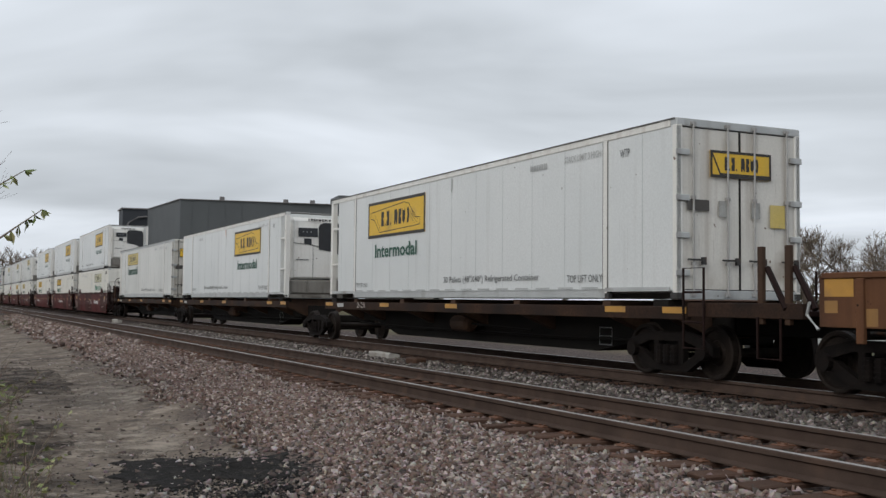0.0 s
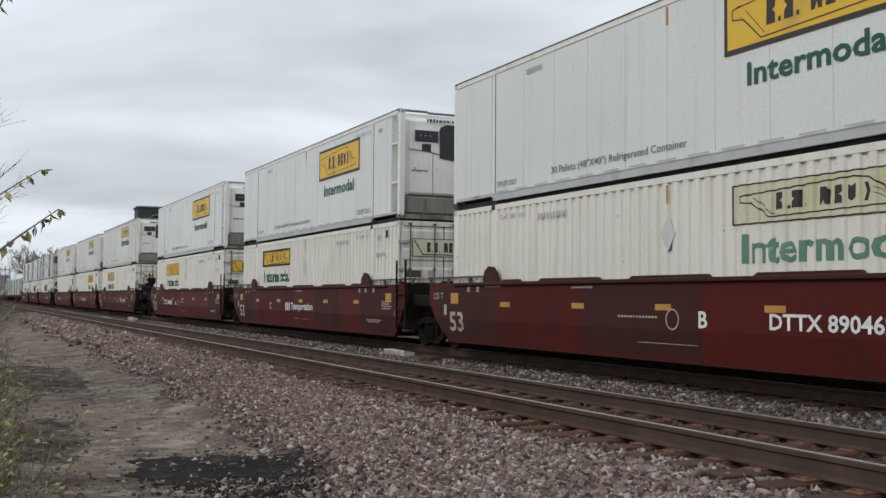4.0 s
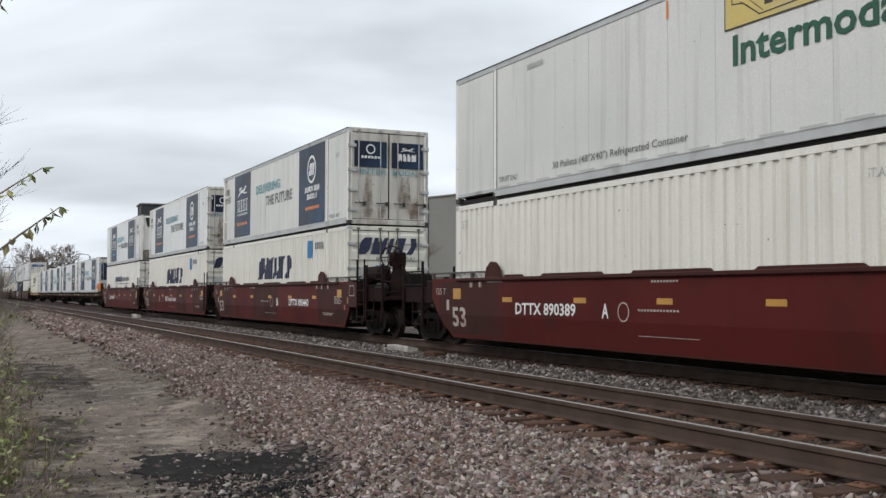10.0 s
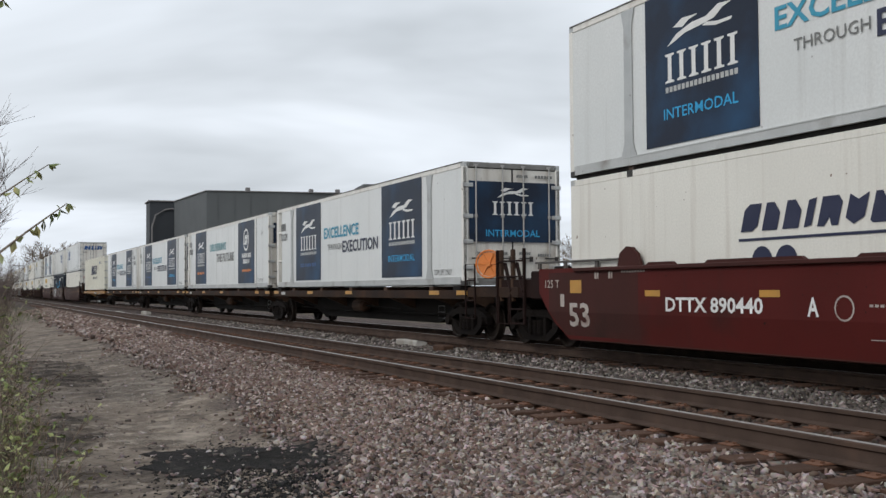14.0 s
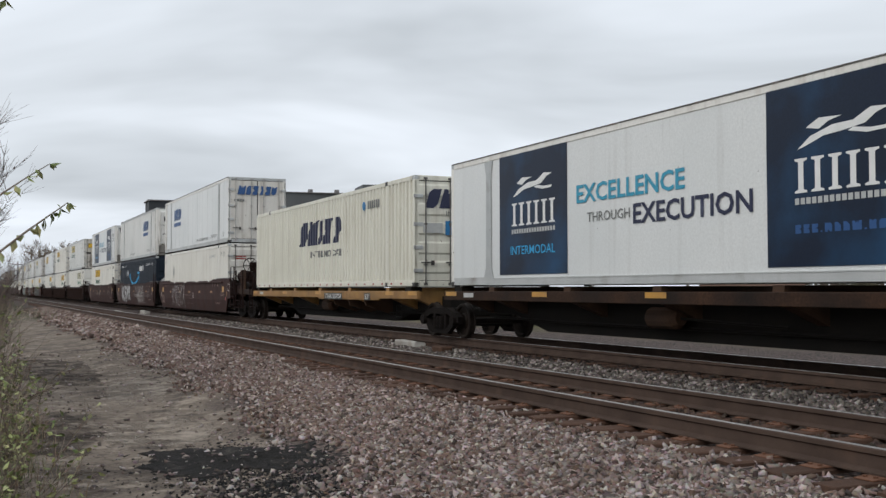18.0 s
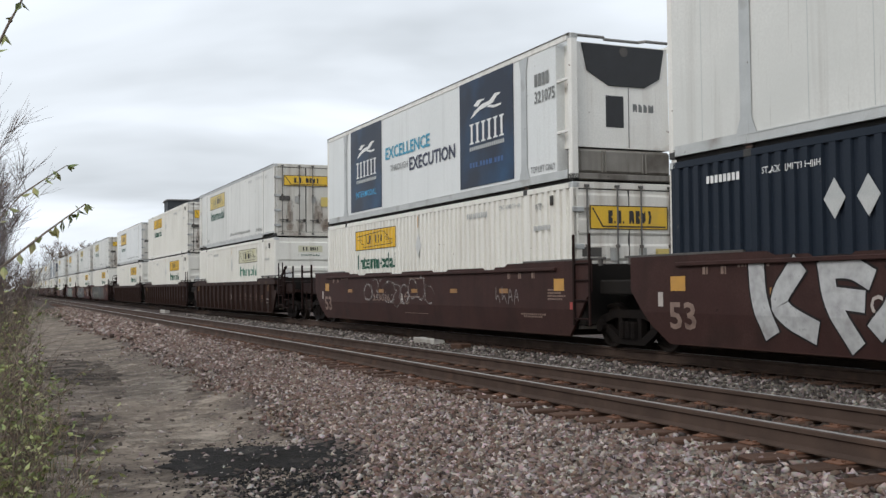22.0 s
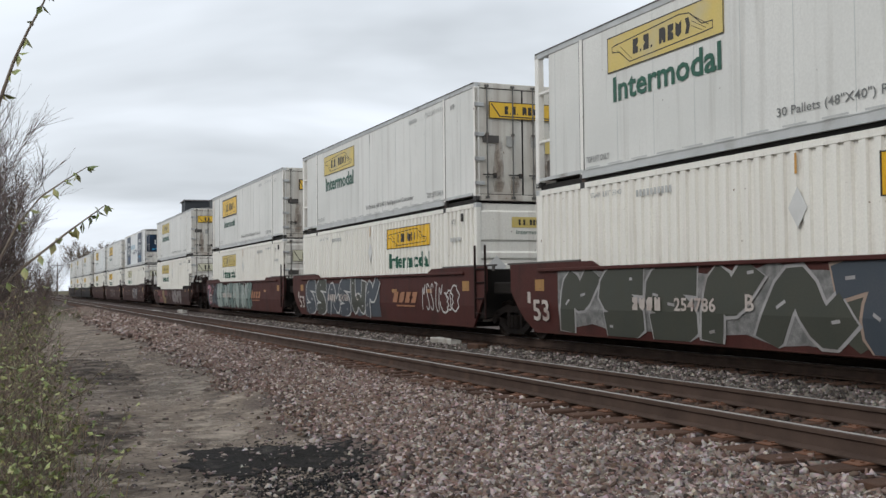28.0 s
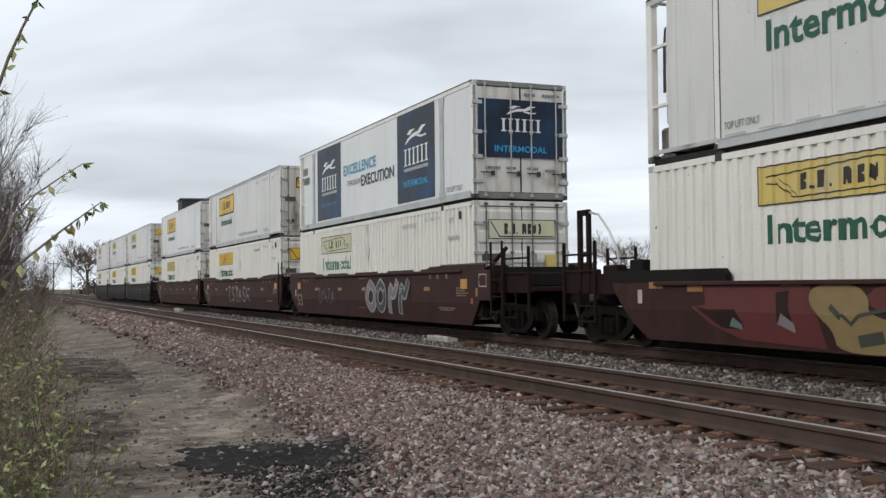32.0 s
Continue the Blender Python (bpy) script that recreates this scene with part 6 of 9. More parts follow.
    if style in ("maroon", "brown"):
        def stencils():
            fo = Form()
            rows = {"A": ((7.42, 8.53, 0.91, 13), (7.8, 8.51, 1.39, 9)), "B": ((6.9, 8.0, 0.9, 13), (5.4, 6.1, 1.40, 9))}.get(letter, ((7.6, 8.3, 1.39, 9),))
            for x0, x1, z, n in rows + ((1.9, 2.6, 1.44, 9), (14.2, 15.26, 0.58, 12), (14.3, 15.1, 0.53, 10), (15.38, 16.05, 1.08, 9), (15.38, 15.9, 1.02, 7), (15.38, 16.08, 0.96, 10), (15.38, 15.96, 0.90, 8)):
                b = bars([1] * n, x0, x1, z, z + 0.035, 0, 0.45)
                fo.add(b.v, b.f)
            fo.plate([(7.4, 0.49), (9.0, 0.49), (9.0, 0.50), (7.4, 0.50)])
            for x in (1.05, 1.5, 13.6, 14.1, 14.7):
                b = bars([1, 0.5], x, x + 0.13, 1.34, 1.46, 0, 0.3)
                fo.add(b.v, b.f)
            if letter != "C":
                r = ring((7.0 if style == "maroon" else 7.65) if letter == "A" else 8.4, 0.89, 0.16, 0.025, 16)
                fo.add(r.v, r.f)
            return fo
        tagged(part("stencilling", stencils, "ink_worn_white" if style == "maroon" else "ink_faded", car, Matrix.Translation((0, y - 0.003, 0)), key=("stencils", letter, style)), kind="stuff")
        part("logo_patch", lambda: Form().plate([(0, 0), (0.12, 0), (0.12, 0.14), (0, 0.14)]), "ink_red", car, Matrix.Translation((CL + 0.1, y - 0.004, 0.72)), key="rpatch")
    if style == "low":
        part("end_cabinet", lambda: Form().prism([(CL + 0.55, 0.62), (CL + 1.0, 0.62), (CL + 1.5, 0.9), (CL + 1.5, 1.2), (CL + 0.5, 1.2)], -1.46, -1.3), paint, car, key="ecab_low")
        part("reflector", lambda: Form().plate([(CL + 0.75, 1.0), (CL + 1.2, 1.0), (CL + 1.2, 1.12), (CL + 0.75, 1.12)]), "mark_orange", car, Matrix.Translation((0, -1.464, 0)), key="ecabr_low")
        part("brake_stand", lambda: Form().box(CL + 2.1, CL + 2.5, -1.0, -0.7, 1.12, 1.9, 0.06), "brake_steel", car, key="bstand_low")
        part("hand_brake_wheel", hand_wheel_form, "brake_steel", car, Matrix.Translation((CL + 2.5, -1.02, 1.72)) @ Matrix.Rotation(radians(62), 4, "Z"), key="hwheel")
    truck_at(car, CL + 1.6 if front_end == "joint" else CL + 1.75)
    if rear_end == "end":
        truck_at(car, -1.75)
        end_platform(car, False, dull, False, style == "low")
    if front_end == "end":
        end_platform(car, True, dull, style in ("maroon", "brown", "red") and u > -570)
    else:
        part("joint_casting", lambda: Form().box(0.9, 2.3, -0.22, 0.22, 0.82, 1.08, 0.03), "casting_grey", car, Matrix.Translation((CL, 0, 0)), key="joint")
        part("joint_deck", lambda: Form().box(0.86, 2.25, -1.25, 1.25, 1.0, 1.28, 0.03).box(0.5, 2.5, -0.6, 0.6, 0.5, 1.0, 0.03), "underframe", car, Matrix.Translation((CL, 0, 0)), key="jdeck")
    return car


def spine_end(car, front, paint):
    """Open end of a spine car: sills, ladder, two posts with braces, stirrup step and coupler."""
    base = Matrix.Translation((CL / 2, 0, 0)) @ (Matrix() if front else Matrix.Rotation(math.pi, 4, "Z")) @ Matrix.Translation((CL / 2, 0, 0))
    part("draft_sill", lambda: Form().box(0.0, 2.75, -0.36, 0.36, 0.7, 1.0, 0.02), "underframe", car, base, key="ssill")
    part("platform", lambda: Form().box(0.3, 2.7, -1.3, 1.3, 1.02, 1.1, 0.01), "brake_steel", car, base, key="splat")
    part("coupler", lambda: Form().box(2.7, 3.1, -0.1, 0.1, 0.78, 0.96, 0.03).box(3.0, 3.24, -0.16, 0.14, 0.72, 1.0, 0.04), "casting_grey", car, base, key="scoup")
    for s in (-1, 1):
        part("side_sill", lambda: Form().box(0.31, 2.72, -0.05, 0.05, 0.98, 1.2, 0.01), "sill_rust", car, base @ Matrix.Translation((0, s * 1.3, 0)), key=("s_sill", paint))
        part("ladder", lambda: Form().tube([(0.26, 0, 0.5), (0.26, 0, 1.73), (0.74, 0, 1.73), (0.74, 0, 0.5), (0.26, 0, 0.5)], 0.02, 6).tube([(0.26, 0, 0.9), (0.74, 0, 0.9)], 0.018, 6).tube([(0.26, 0, 1.36), (0.74, 0, 1.36)], 0.018, 6), "brake_steel", car, base @ Matrix.Translation((0, s * 1.38, 0)), key="sladder")
        for x in (1.89, 2.42):
            part("post", lambda: Form().box(-0.05, 0.05, -0.04, 0.04, 0.9, 2.0, 0.01), "ttx_rust", car, base @ Matrix.Translation((x, s * 1.3, 0)), key="spost")
            part("brace", lambda: Form().tube([(0.05, 0, 1.7), (0.52, -0.1, 1.12)], 0.045, 6), "brake_steel", car, base @ Matrix.Translation((x, s * 1.24, 0)), key="sbrace")
        part("step", lambda: Form().tube([(1.87, 0, 1.0), (1.87, 0, 0.42), (2.32, 0, 0.42), (2.32, 0, 1.0)], 0.022, 6), "brake_steel", car, base @ Matrix.Translation((0, s * 1.36, 0)), key="sstep")
    part("hose", lambda: Form().tube([(2.75, -0.4, 0.75), (2.9, -0.42, 0.5), (3.05, -0.4, 0.35), (3.25, -0.38, 0.4)], 0.03, 6), "rubber", car, base, key="shose")


def spine_unit(u, style, front_end, rear_end, number, gap, group):
    paint = "ttx_yellow" if style == "yellow" else "ttx_rust"
    car = thing("spine_car", Matrix.Translation((u, FAR_C, 0)), "weathered yellow spine car for single containers" if style == "yellow" else "rusty brown spine car for single containers", "rail car", group)
    MOVERS.append((car, u, 0.0))
    part("spine", lambda: Form().prism([(-0.3, 1.0), (-0.3, 0.66), (1.6, 0.6), (3.0, 0.27), (12.6, 0.27), (14.4, 0.6), (CL + 0.3, 0.66), (CL + 0.3, 1.0)], -0.4, 0.4), "underframe", car, key=("spine", style))
    for x in (0.35, 2.0, 5.2, 8.1, 11.0, CL - 2.0, CL - 0.35):
        part("cross_arm", lambda: Form().prism([(-1.24, 1.235), (1.24, 1.235), (1.24, 1.0), (0.36, 0.62), (-0.36, 0.62), (-1.28, 1.0)], -0.12, 0.12, "x"), paint, car, Matrix.Translation((x, 0, 0)), key=("arm", paint))
    for s in (-1, 1):
        part("side_sill", lambda: Form().box(-0.3, CL + 0.3, -0.05, 0.05, 0.93, 1.14, 0.01), paint if style == "yellow" else "sill_rust", car, Matrix.Translation((0, s * 1.3, 0)), key=("sill", paint))
        for x in (0.2, CL - 0.6):
            part("pedestal", lambda: Form().box(0, 0.4, -0.16, 0.16, 1.12, 1.248, 0.01), "underframe", car, Matrix.Translation((x, s * 1.15, 0)), key="ped")
    if style == "yellow":
        part("side_beam", lambda: Form().box(8.2, 13.7, -1.34, -1.28, 0.88, 1.13, 0.01), paint, car, key="sbeam")
        for x in (9.6, 11.0, 12.4):
            part("gusset", lambda: Form().prism([(-1.3, 0.9), (-0.4, 0.9), (-0.4, 0.45), (-0.6, 0.5), (-1.24, 0.72)], -0.03, 0.03, "x"), "ttx_rust", car, Matrix.Translation((x, 0, 0)), key="guss")
        part("number_plate", lambda: Form().box(8.85, 10.6, -1.352, -1.341, 0.88, 1.08), "ink_black", car, key="numpl")
        lettering(car, number, "ink_white", 8.95, 10.5, 0.91, 1.05, -1.356)
        part("number_plate", lambda: Form().box(12.55, 13.05, -1.352, -1.341, 0.88, 1.08), "ink_black", car, key="numpl2")
        lettering(car, "53'", "ink_white", 12.62, 12.98, 0.91, 1.05, -1.356)
    part("brake_cylinder", lambda: Form().tube([(7.2, -0.75, 0.68), (7.3, -0.75, 0.68), (8.0, -0.75, 0.68), (8.1, -0.75, 0.68)], [0.12, 0.19, 0.19, 0.12], 12), "ttx_rust", car, key="bcyl")
    part("brake_pipe", lambda: Form().tube([(0.5, -0.5, 0.55), (4, -0.52, 0.5), (12, -0.5, 0.5), (15.6, -0.5, 0.55)], 0.03, 6).tube([(8.1, -0.75, 0.68), (10.5, -0.6, 0.6)], 0.025, 6), "underframe", car, key="bpipe")
    part("test_frame", lambda: Form().strip([(12.7, 0.4), (13.1, 0.4), (13.1, 0.72), (12.7, 0.72), (12.7, 0.4)], 0.025).strip([(12.7, 0.56), (13.1, 0.56)], 0.02), "ink_pale", car, Matrix.Translation((0, -0.4, 0)), key="tframe")
    for x in (-0.2, 4.0, 7.9, CL - 1.9, CL - 0.3):
        part("reflector", lambda: Form().plate([(0, 0), (0.6, 0), (0.6, 0.1), (0, 0.1)]), "reflector", car, Matrix.Translation((x, -1.354, 1.03)), key="refl3")
    part("stencil_mark", lambda: bars([1, 0.3, 1, 1, 0.4, 0.4, 1, 0.3, 1, 1], 1.9, 3.6, 1.035, 1.13, 0, 0.3), "ink_worn_white", car, Matrix.Translation((0, -1.343, 0)), key="spst")
    part("reflector", lambda: Form().plate([(0.79, 1.0), (1.3, 1.0), (1.3, 1.1), (0.79, 1.1)]), "ink_pale", car, Matrix.Translation((0, -1.355, 0)), key="refl4")
    if u > -30:
        lettering(car, "2-28", "ink_worn_white", 2.36, 2.98, 0.99, 1.14, -1.36)
    truck_at(car, CL + gap)
    if front_end == "end":
        spine_end(car, True, paint)
        if u < -100:
            part("hand_brake_wheel", lambda: hand_wheel_form().tube([(0, 0.012, 0), (0, 0.02, 0)], 0.27, 16), "ink_orange", car, Matrix.Translation((CL + 1.52, -1.42, 1.71)) @ Matrix.Rotation(radians(40), 4, "Z"), "orange painted wheel", key="hwheel2")
    if rear_end == "end":
        truck_at(car, -1.6)
        spine_end(car, False, paint)
    return car


# ---- the train: consist, front to rear ----
LOW, HIGH, DECK = 0.330, 3.280, 1.249


def on(u, z):
    return Matrix.Translation((u, FAR_C, z))


def load(c, u, z):
    MOVERS.append((c, u, z))
    return c


def double(u, low, high):
    load(dry(on(u, LOW), *low), u, LOW)
    if high[0] == "dry":
        load(dry(on(u, HIGH), *high[1:]), u, HIGH)
    else:
        load(reefer(on(u, HIGH), *high), u, HIGH)


def single(u, spec):
    if spec[0] == "dry":
        load(dry(on(u, DECK), *spec[1:]), u, DECK)
    else:
        load(reefer(on(u, DECK), *spec), u, DECK)


D0, U0 = ("doors", "jb"), ("panel", "jb")
WELLS = [
    # place, style, front, rear, letter, number, lower load, upper load
    (-87.98, "maroon", "end", "joint", "B", "DTTX 890462", ("panel", "jb", "pale"), ("unit", "old")),
    (-107.43, "maroon", "joint", "joint", "C", "", ("doors", "jb", "old"), ("unit", "old")),
    (-126.95, "maroon", "joint", "end", "A", "DTTX 890462", ("doors", "jb", "new"), ("unit", "old")),
    (-150.80, "maroon", "end", "joint", "B", "DTTX 890389", ("doors", "jb", "faded"), ("unit", "new", True)),
    (-170.02, "maroon", "joint", "joint", "C", "", ("panel", "jb", "new"), ("unit", "new", True)),
    (-189.49, "maroon", "joint", "end", "A", "DTTX 890389", ("panel", "am", "a"), ("unit", "new", True)),
    (-213.06, "maroon", "end", "joint", "B", "DTTX 890440", ("doors", "sw", "wide", "steel_white"), ("doors", "kf", True)),
    (-232.42, "maroon", "joint", "joint", "C", "", ("doors", "sw", "wide", "steel_white"), ("doors", "kf")),
    (-252.04, "maroon", "joint", "end", "A", "DTTX 890440", ("doors", "al"), ("unit", "kl")),
    (-364.05, "brown", "end", "joint", "B", "", ("doors", "am", "b"), ("doors", "mt")),
    (-383.34, "brown", "joint", "joint", "C", "", ("panel", "az", "new", "navy_steel"), ("unit", "mt", True)),
    (-402.68, "brown", "joint", "end", "A", "253036", ("doors", "jb", "new"), ("unit", "kl")),
    (-425.97, "ribbed", "end", "joint", "", "", ("panel", "jb", "pale"), ("doors", "new", True)),
    (-445.79, "ribbed", "joint", "joint", "", "", ("panel", "jb", "new"), ("dry", "doors", "jb", "new")),
    (-465.37, "ribbed", "joint", "end", "", "", ("panel", "jb", "new"), ("doors", "old")),
    (-488.59, "red", "end", "joint", "B", "254786", ("panel", "jb", "new"), ("doors", "new", True)),
    (-507.89, "red", "joint", "joint", "C", "254786", ("panel", "jb", "new"), ("doors", "new", True)),
    (-527.14, "red", "joint", "end", "A", "254786", ("doors", "jb", "faded"), ("doors", "old", True)),
    (-550.47, "low", "end", "end", "", "", ("doors", "jb", "faded"), ("doors", "new", True)),
    (-574.08, "brown", "end", "joint", "", "", ("doors", "jb", "pale"), ("doors", "kl")),
    (-593.27, "brown", "joint", "joint", "", "", ("doors", "jb", "new"), ("doors", "old", True)),
    (-612.24, "brown", "joint", "end", "", "", ("doors", "jb", "faded"), ("doors", "old")),
    (-634.4, "black", "end", "joint", "", "", ("doors", "jb", "new"), ("doors", "new", True)),
    (-651.7, "black", "joint", "joint", "", "", ("doors", "jb", "new"), ("doors", "new", True)),
    (-668.9, "black", "joint", "end", "", "", ("doors", "jb", "faded"), ("doors", "new", True)),
]
SPINES = [
    (-27.42, "brown", "end", "joint", "", -0.5, ("doors", "old")),
    (-48.04, "brown", "joint", "joint", "", 2.55, ("unit", "old")),
    (-66.80, "brown", "joint", "end", "", 1.2, ("doors", "new", True)),
    (-272.96, "brown", "end", "joint", "", -0.35, ("doors", "kl")),
    (-290.31, "brown", "joint", "joint", "", 0.5, ("doors", "kf")),
    (-307.37, "brown", "joint", "joint", "", 0.5, ("doors", "kl")),
    (-324.52, "brown", "joint", "joint", "", 0.5, ("unit", "kl")),
    (-342.95, "yellow", "joint", "end", "TTAX 553750", 1.1, ("dry", "doors", "sw", "tall", "steel_cream")),
]
for u, style, fe, re, letter, number, low, high in WELLS:
    well_unit(u, style, fe, re, letter, number, "well cars")
    double(u, low, high)
for u, style, fe, re, number, gap, spec in SPINES:
    spine_unit(u, style, fe, re, number, gap, "spine cars")
    single(u, spec)
# the car ahead of the first spine car
def leading_car(u):
    car = thing("well_car", Matrix.Translation((u, FAR_C, 0)), "orange-brown rusty well car with an orange reflector", "rail car", "well cars")
    MOVERS.append((car, u, 0.0))
    for s in (-1, 1):
        w = part("side_sheet", lambda: Form().prism([(-4.55, 0.9), (-4.55, 1.56), (9.0, 1.56), (9.0, 0.3), (-2.0, 0.3), (-2.7, 0.68), (-3.3, 0.9)], -0.03, 0.03), "rust_orange", car, Matrix.Translation((0, s * 1.42, 0)), key="lead_side")
        part("top_chord", lambda: Form().box(-4.5, 9.0, -0.06, 0.06, 1.52, 1.6, 0.012), "rust_orange", w, key="lead_chord")
        part("rib", lambda: Form().box(-3.92, -3.8, -0.07, 0.0, 0.7, 1.52, 0.01), "rust_orange", w, key="lead_rib")
    part("deck", lambda: Form().box(-4.5, 9.0, -1.38, 1.38, 0.86, 1.3, 0.02), "underframe", car, key="lead_deck")
    part("reflector", lambda: Form().plate([(-4.46, 1.29), (-3.98, 1.29), (-3.98, 1.52), (-4.46, 1.52)]), "reflector", car, Matrix.Translation((0, -1.455, 0)), key="lead_refl")
    part("placard", lambda: Form().plate([(-4.46, 1.08), (-4.24, 1.08), (-4.24, 1.24), (-4.46, 1.24)]), "ttx_yellow", car, Matrix.Translation((0, -1.455, 0)), key="lead_pl")
    part("placard", lambda: Form().plate([(-3.78, 0.92), (-3.6, 0.92), (-3.6, 1.14), (-3.78, 1.14)]), "ttx_yellow", car, Matrix.Translation((0, -1.455, 0)), key="lead_pl2")
    part("end_step", lambda: Form().tube([(-4.75, -1.42, 1.22), (-4.8, -1.42, 1.05), (-4.6, -1.42, 0.86)], 0.022, 6), "galvanised", car, key="lead_step")
    part("coupler", lambda: Form().box(-5.4, -4.4, -0.14, 0.14, 0.76, 0.98, 0.03), "casting_grey", car, key="lead_coup")
    truck_at(car, -3.9)
    truck_at(car, 8.0)


leading_car(-3.6)


# ---- ballast, ties, ground detail ----
def island_material(name, stops, rough=0.9, bump=0.3):
    """Each loose piece takes its own tone from a ramp."""
    m = bpy.data.materials.new(name)
    m.use_nodes = True
    n, l = m.node_tree.nodes, m.node_tree.links
    b = n["Principled BSDF"]
    b.inputs["Roughness"].default_value, b.inputs["Specular IOR Level"].default_value = rough, 0.25
    g, r, co, t, x = n.new("ShaderNodeNewGeometry"), n.new("ShaderNodeValToRGB"), n.new("ShaderNodeTexCoord"), n.new("ShaderNodeTexNoise"), n.new("ShaderNodeMix")
    for k, (p, c) in enumerate(stops):
        e = r.color_ramp.elements[k] if k < 2 else r.color_ramp.elements.new(p)
        e.position, e.color = p, (*c, 1)
    l.new(g.outputs["Random Per Island"], r.inputs[0])
    t.inputs["Scale"].default_value, t.inputs["Detail"].default_value = 24.0, 4.0
    l.new(co.outputs["Object"], t.inputs["Vector"])
    x.data_type, x.blend_type = "RGBA", "MULTIPLY"
    x.inputs["Factor"].default_value = 0.55
    l.new(r.outputs[0], x.inputs["A"])
    l.new(t.outputs["Color"], x.inputs["B"])
    l.new(x.outputs["Result"], b.inputs["Base Color"])
    bp = n.new("ShaderNodeBump")
    bp.inputs["Strength"].default_value, bp.inputs["Distance"].default_value = bump, 0.01
    l.new(t.outputs["Fac"], bp.inputs["Height"])
    l.new(bp.outputs[0], b.inputs["Normal"])
    M[name] = m


island_material("ballast_pink", [(0.0, (0.050, 0.034, 0.028)), (1.0, (0.60, 0.50, 0.45)), (0.25, (0.166, 0.106, 0.083)), (0.55, (0.262, 0.184, 0.152)), (0.8, (0.255, 0.206, 0.182))])
island_material("ballast_grey", [(0.0, (0.06, 0.048, 0.043)), (1.0, (0.56, 0.49, 0.455)), (0.35, (0.17, 0.132, 0.118)), (0.7, (0.30, 0.245, 0.222))])
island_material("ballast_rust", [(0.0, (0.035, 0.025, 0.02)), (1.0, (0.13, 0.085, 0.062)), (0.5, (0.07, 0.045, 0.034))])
# oil stain plus the shade under the train, both in the stone colour
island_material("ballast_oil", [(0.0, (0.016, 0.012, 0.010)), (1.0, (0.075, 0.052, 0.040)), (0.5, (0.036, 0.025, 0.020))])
island_material("ballast_dull", [(0.0, (0.040, 0.032, 0.028)), (1.0, (0.42, 0.37, 0.335)), (0.35, (0.105, 0.088, 0.077)), (0.75, (0.20, 0.168, 0.148))])
island_material("cinder_chip", [(0.0, (0.008, 0.008, 0.008)), (1.0, (0.05, 0.047, 0.044)), (0.6, (0.018, 0.017, 0.017))])
island_material("straw", [(0.0, (0.17, 0.12, 0.075)), (1.0, (0.42, 0.32, 0.20)), (0.5, (0.28, 0.205, 0.125))])
island_material("blade_green", [(0.0, (0.05, 0.085, 0.025)), (1.0, (0.17, 0.22, 0.07)), (0.5, (0.09, 0.13, 0.04))])
island_material("leaf_mix", [(0.0, (0.13, 0.165, 0.055)), (1.0, (0.45, 0.46, 0.21)), (0.5, (0.26, 0.30, 0.105))], 0.55, 0.1)
island_material("bud_mix", [(0.0, (0.16, 0.12, 0.10)), (1.0, (0.46, 0.42, 0.30)), (0.5, (0.30, 0.24, 0.19))], 0.6, 0.1)
island_material("twig_mix", [(0.0, (0.10, 0.078, 0.062)), (1.0, (0.36, 0.29, 0.22)), (0.5, (0.20, 0.155, 0.12))])
island_material("twig_dark", [(0.0, (0.075, 0.058, 0.053)), (1.0, (0.30, 0.245, 0.225)), (0.5, (0.16, 0.125, 0.113))])
island_material("scrub_far", [(0.0, (0.055, 0.048, 0.036)), (1.0, (0.15, 0.135, 0.085)), (0.5, (0.095, 0.088, 0.055))])

CUBE = np.array([(x, y, z) for x in (-1, 1) for y in (-1, 1) for z in (-1, 1)], float)
QUADS = np.array([(0, 1, 3, 2), (4, 6, 7, 5), (0, 4, 5, 1), (2, 3, 7, 6), (0, 2, 6, 4), (1, 5, 7, 3)])
PROF_Y, PROF_Z = np.array([p[0] for p in PROFILE], float), np.array([p[1] for p in PROFILE], float)


def loose_stones(name, label, material, x, y, size, rng, sink=0.3, flat=0.75):
    """Crushed stones: six-sided blocks with every corner moved, turned at random, half sunk in the ground."""
    n = len(x)
    z = np.array([ground_z(a, b) for a, b in zip(x, y)])
    v = CUBE[None] * (1 + rng.uniform(-0.55, 0.35, (n, 8, 3)))
    v *= size[:, None, None] * 0.5 * np.stack([rng.uniform(0.85, 1.65, n), rng.uniform(0.55, 1.05, n), rng.uniform(0.42, 0.9, n) * flat], 1)[:, None, :]
    q = rng.normal(size=(n, 4)) * np.array([1.0, 0.35, 0.35, 1.0])
    q /= np.linalg.norm(q, axis=1)[:, None]
    w, a, b, c = q.T
    rot = np.stack([np.stack([1 - 2 * (b * b + c * c), 2 * (a * b - w * c), 2 * (a * c + w * b)], 1), np.stack([2 * (a * b + w * c), 1 - 2 * (a * a + c * c), 2 * (b * c - w * a)], 1),
                    np.stack([2 * (a * c - w * b), 2 * (b * c + w * a), 1 - 2 * (a * a + b * b)], 1)], 1)
    v = np.einsum("nij,nkj->nki", rot, v) + np.stack([x, y, z + size * (0.5 - sink) * flat], 1)[:, None, :]
    me = quick_mesh(name, v.reshape(-1, 3), (QUADS[None] + (np.arange(n) * 8)[:, None, None]).reshape(-1, 4))
    me.materials.append(M[material])
    return tagged(new(name, me), label, "gravel", kind="stuff")


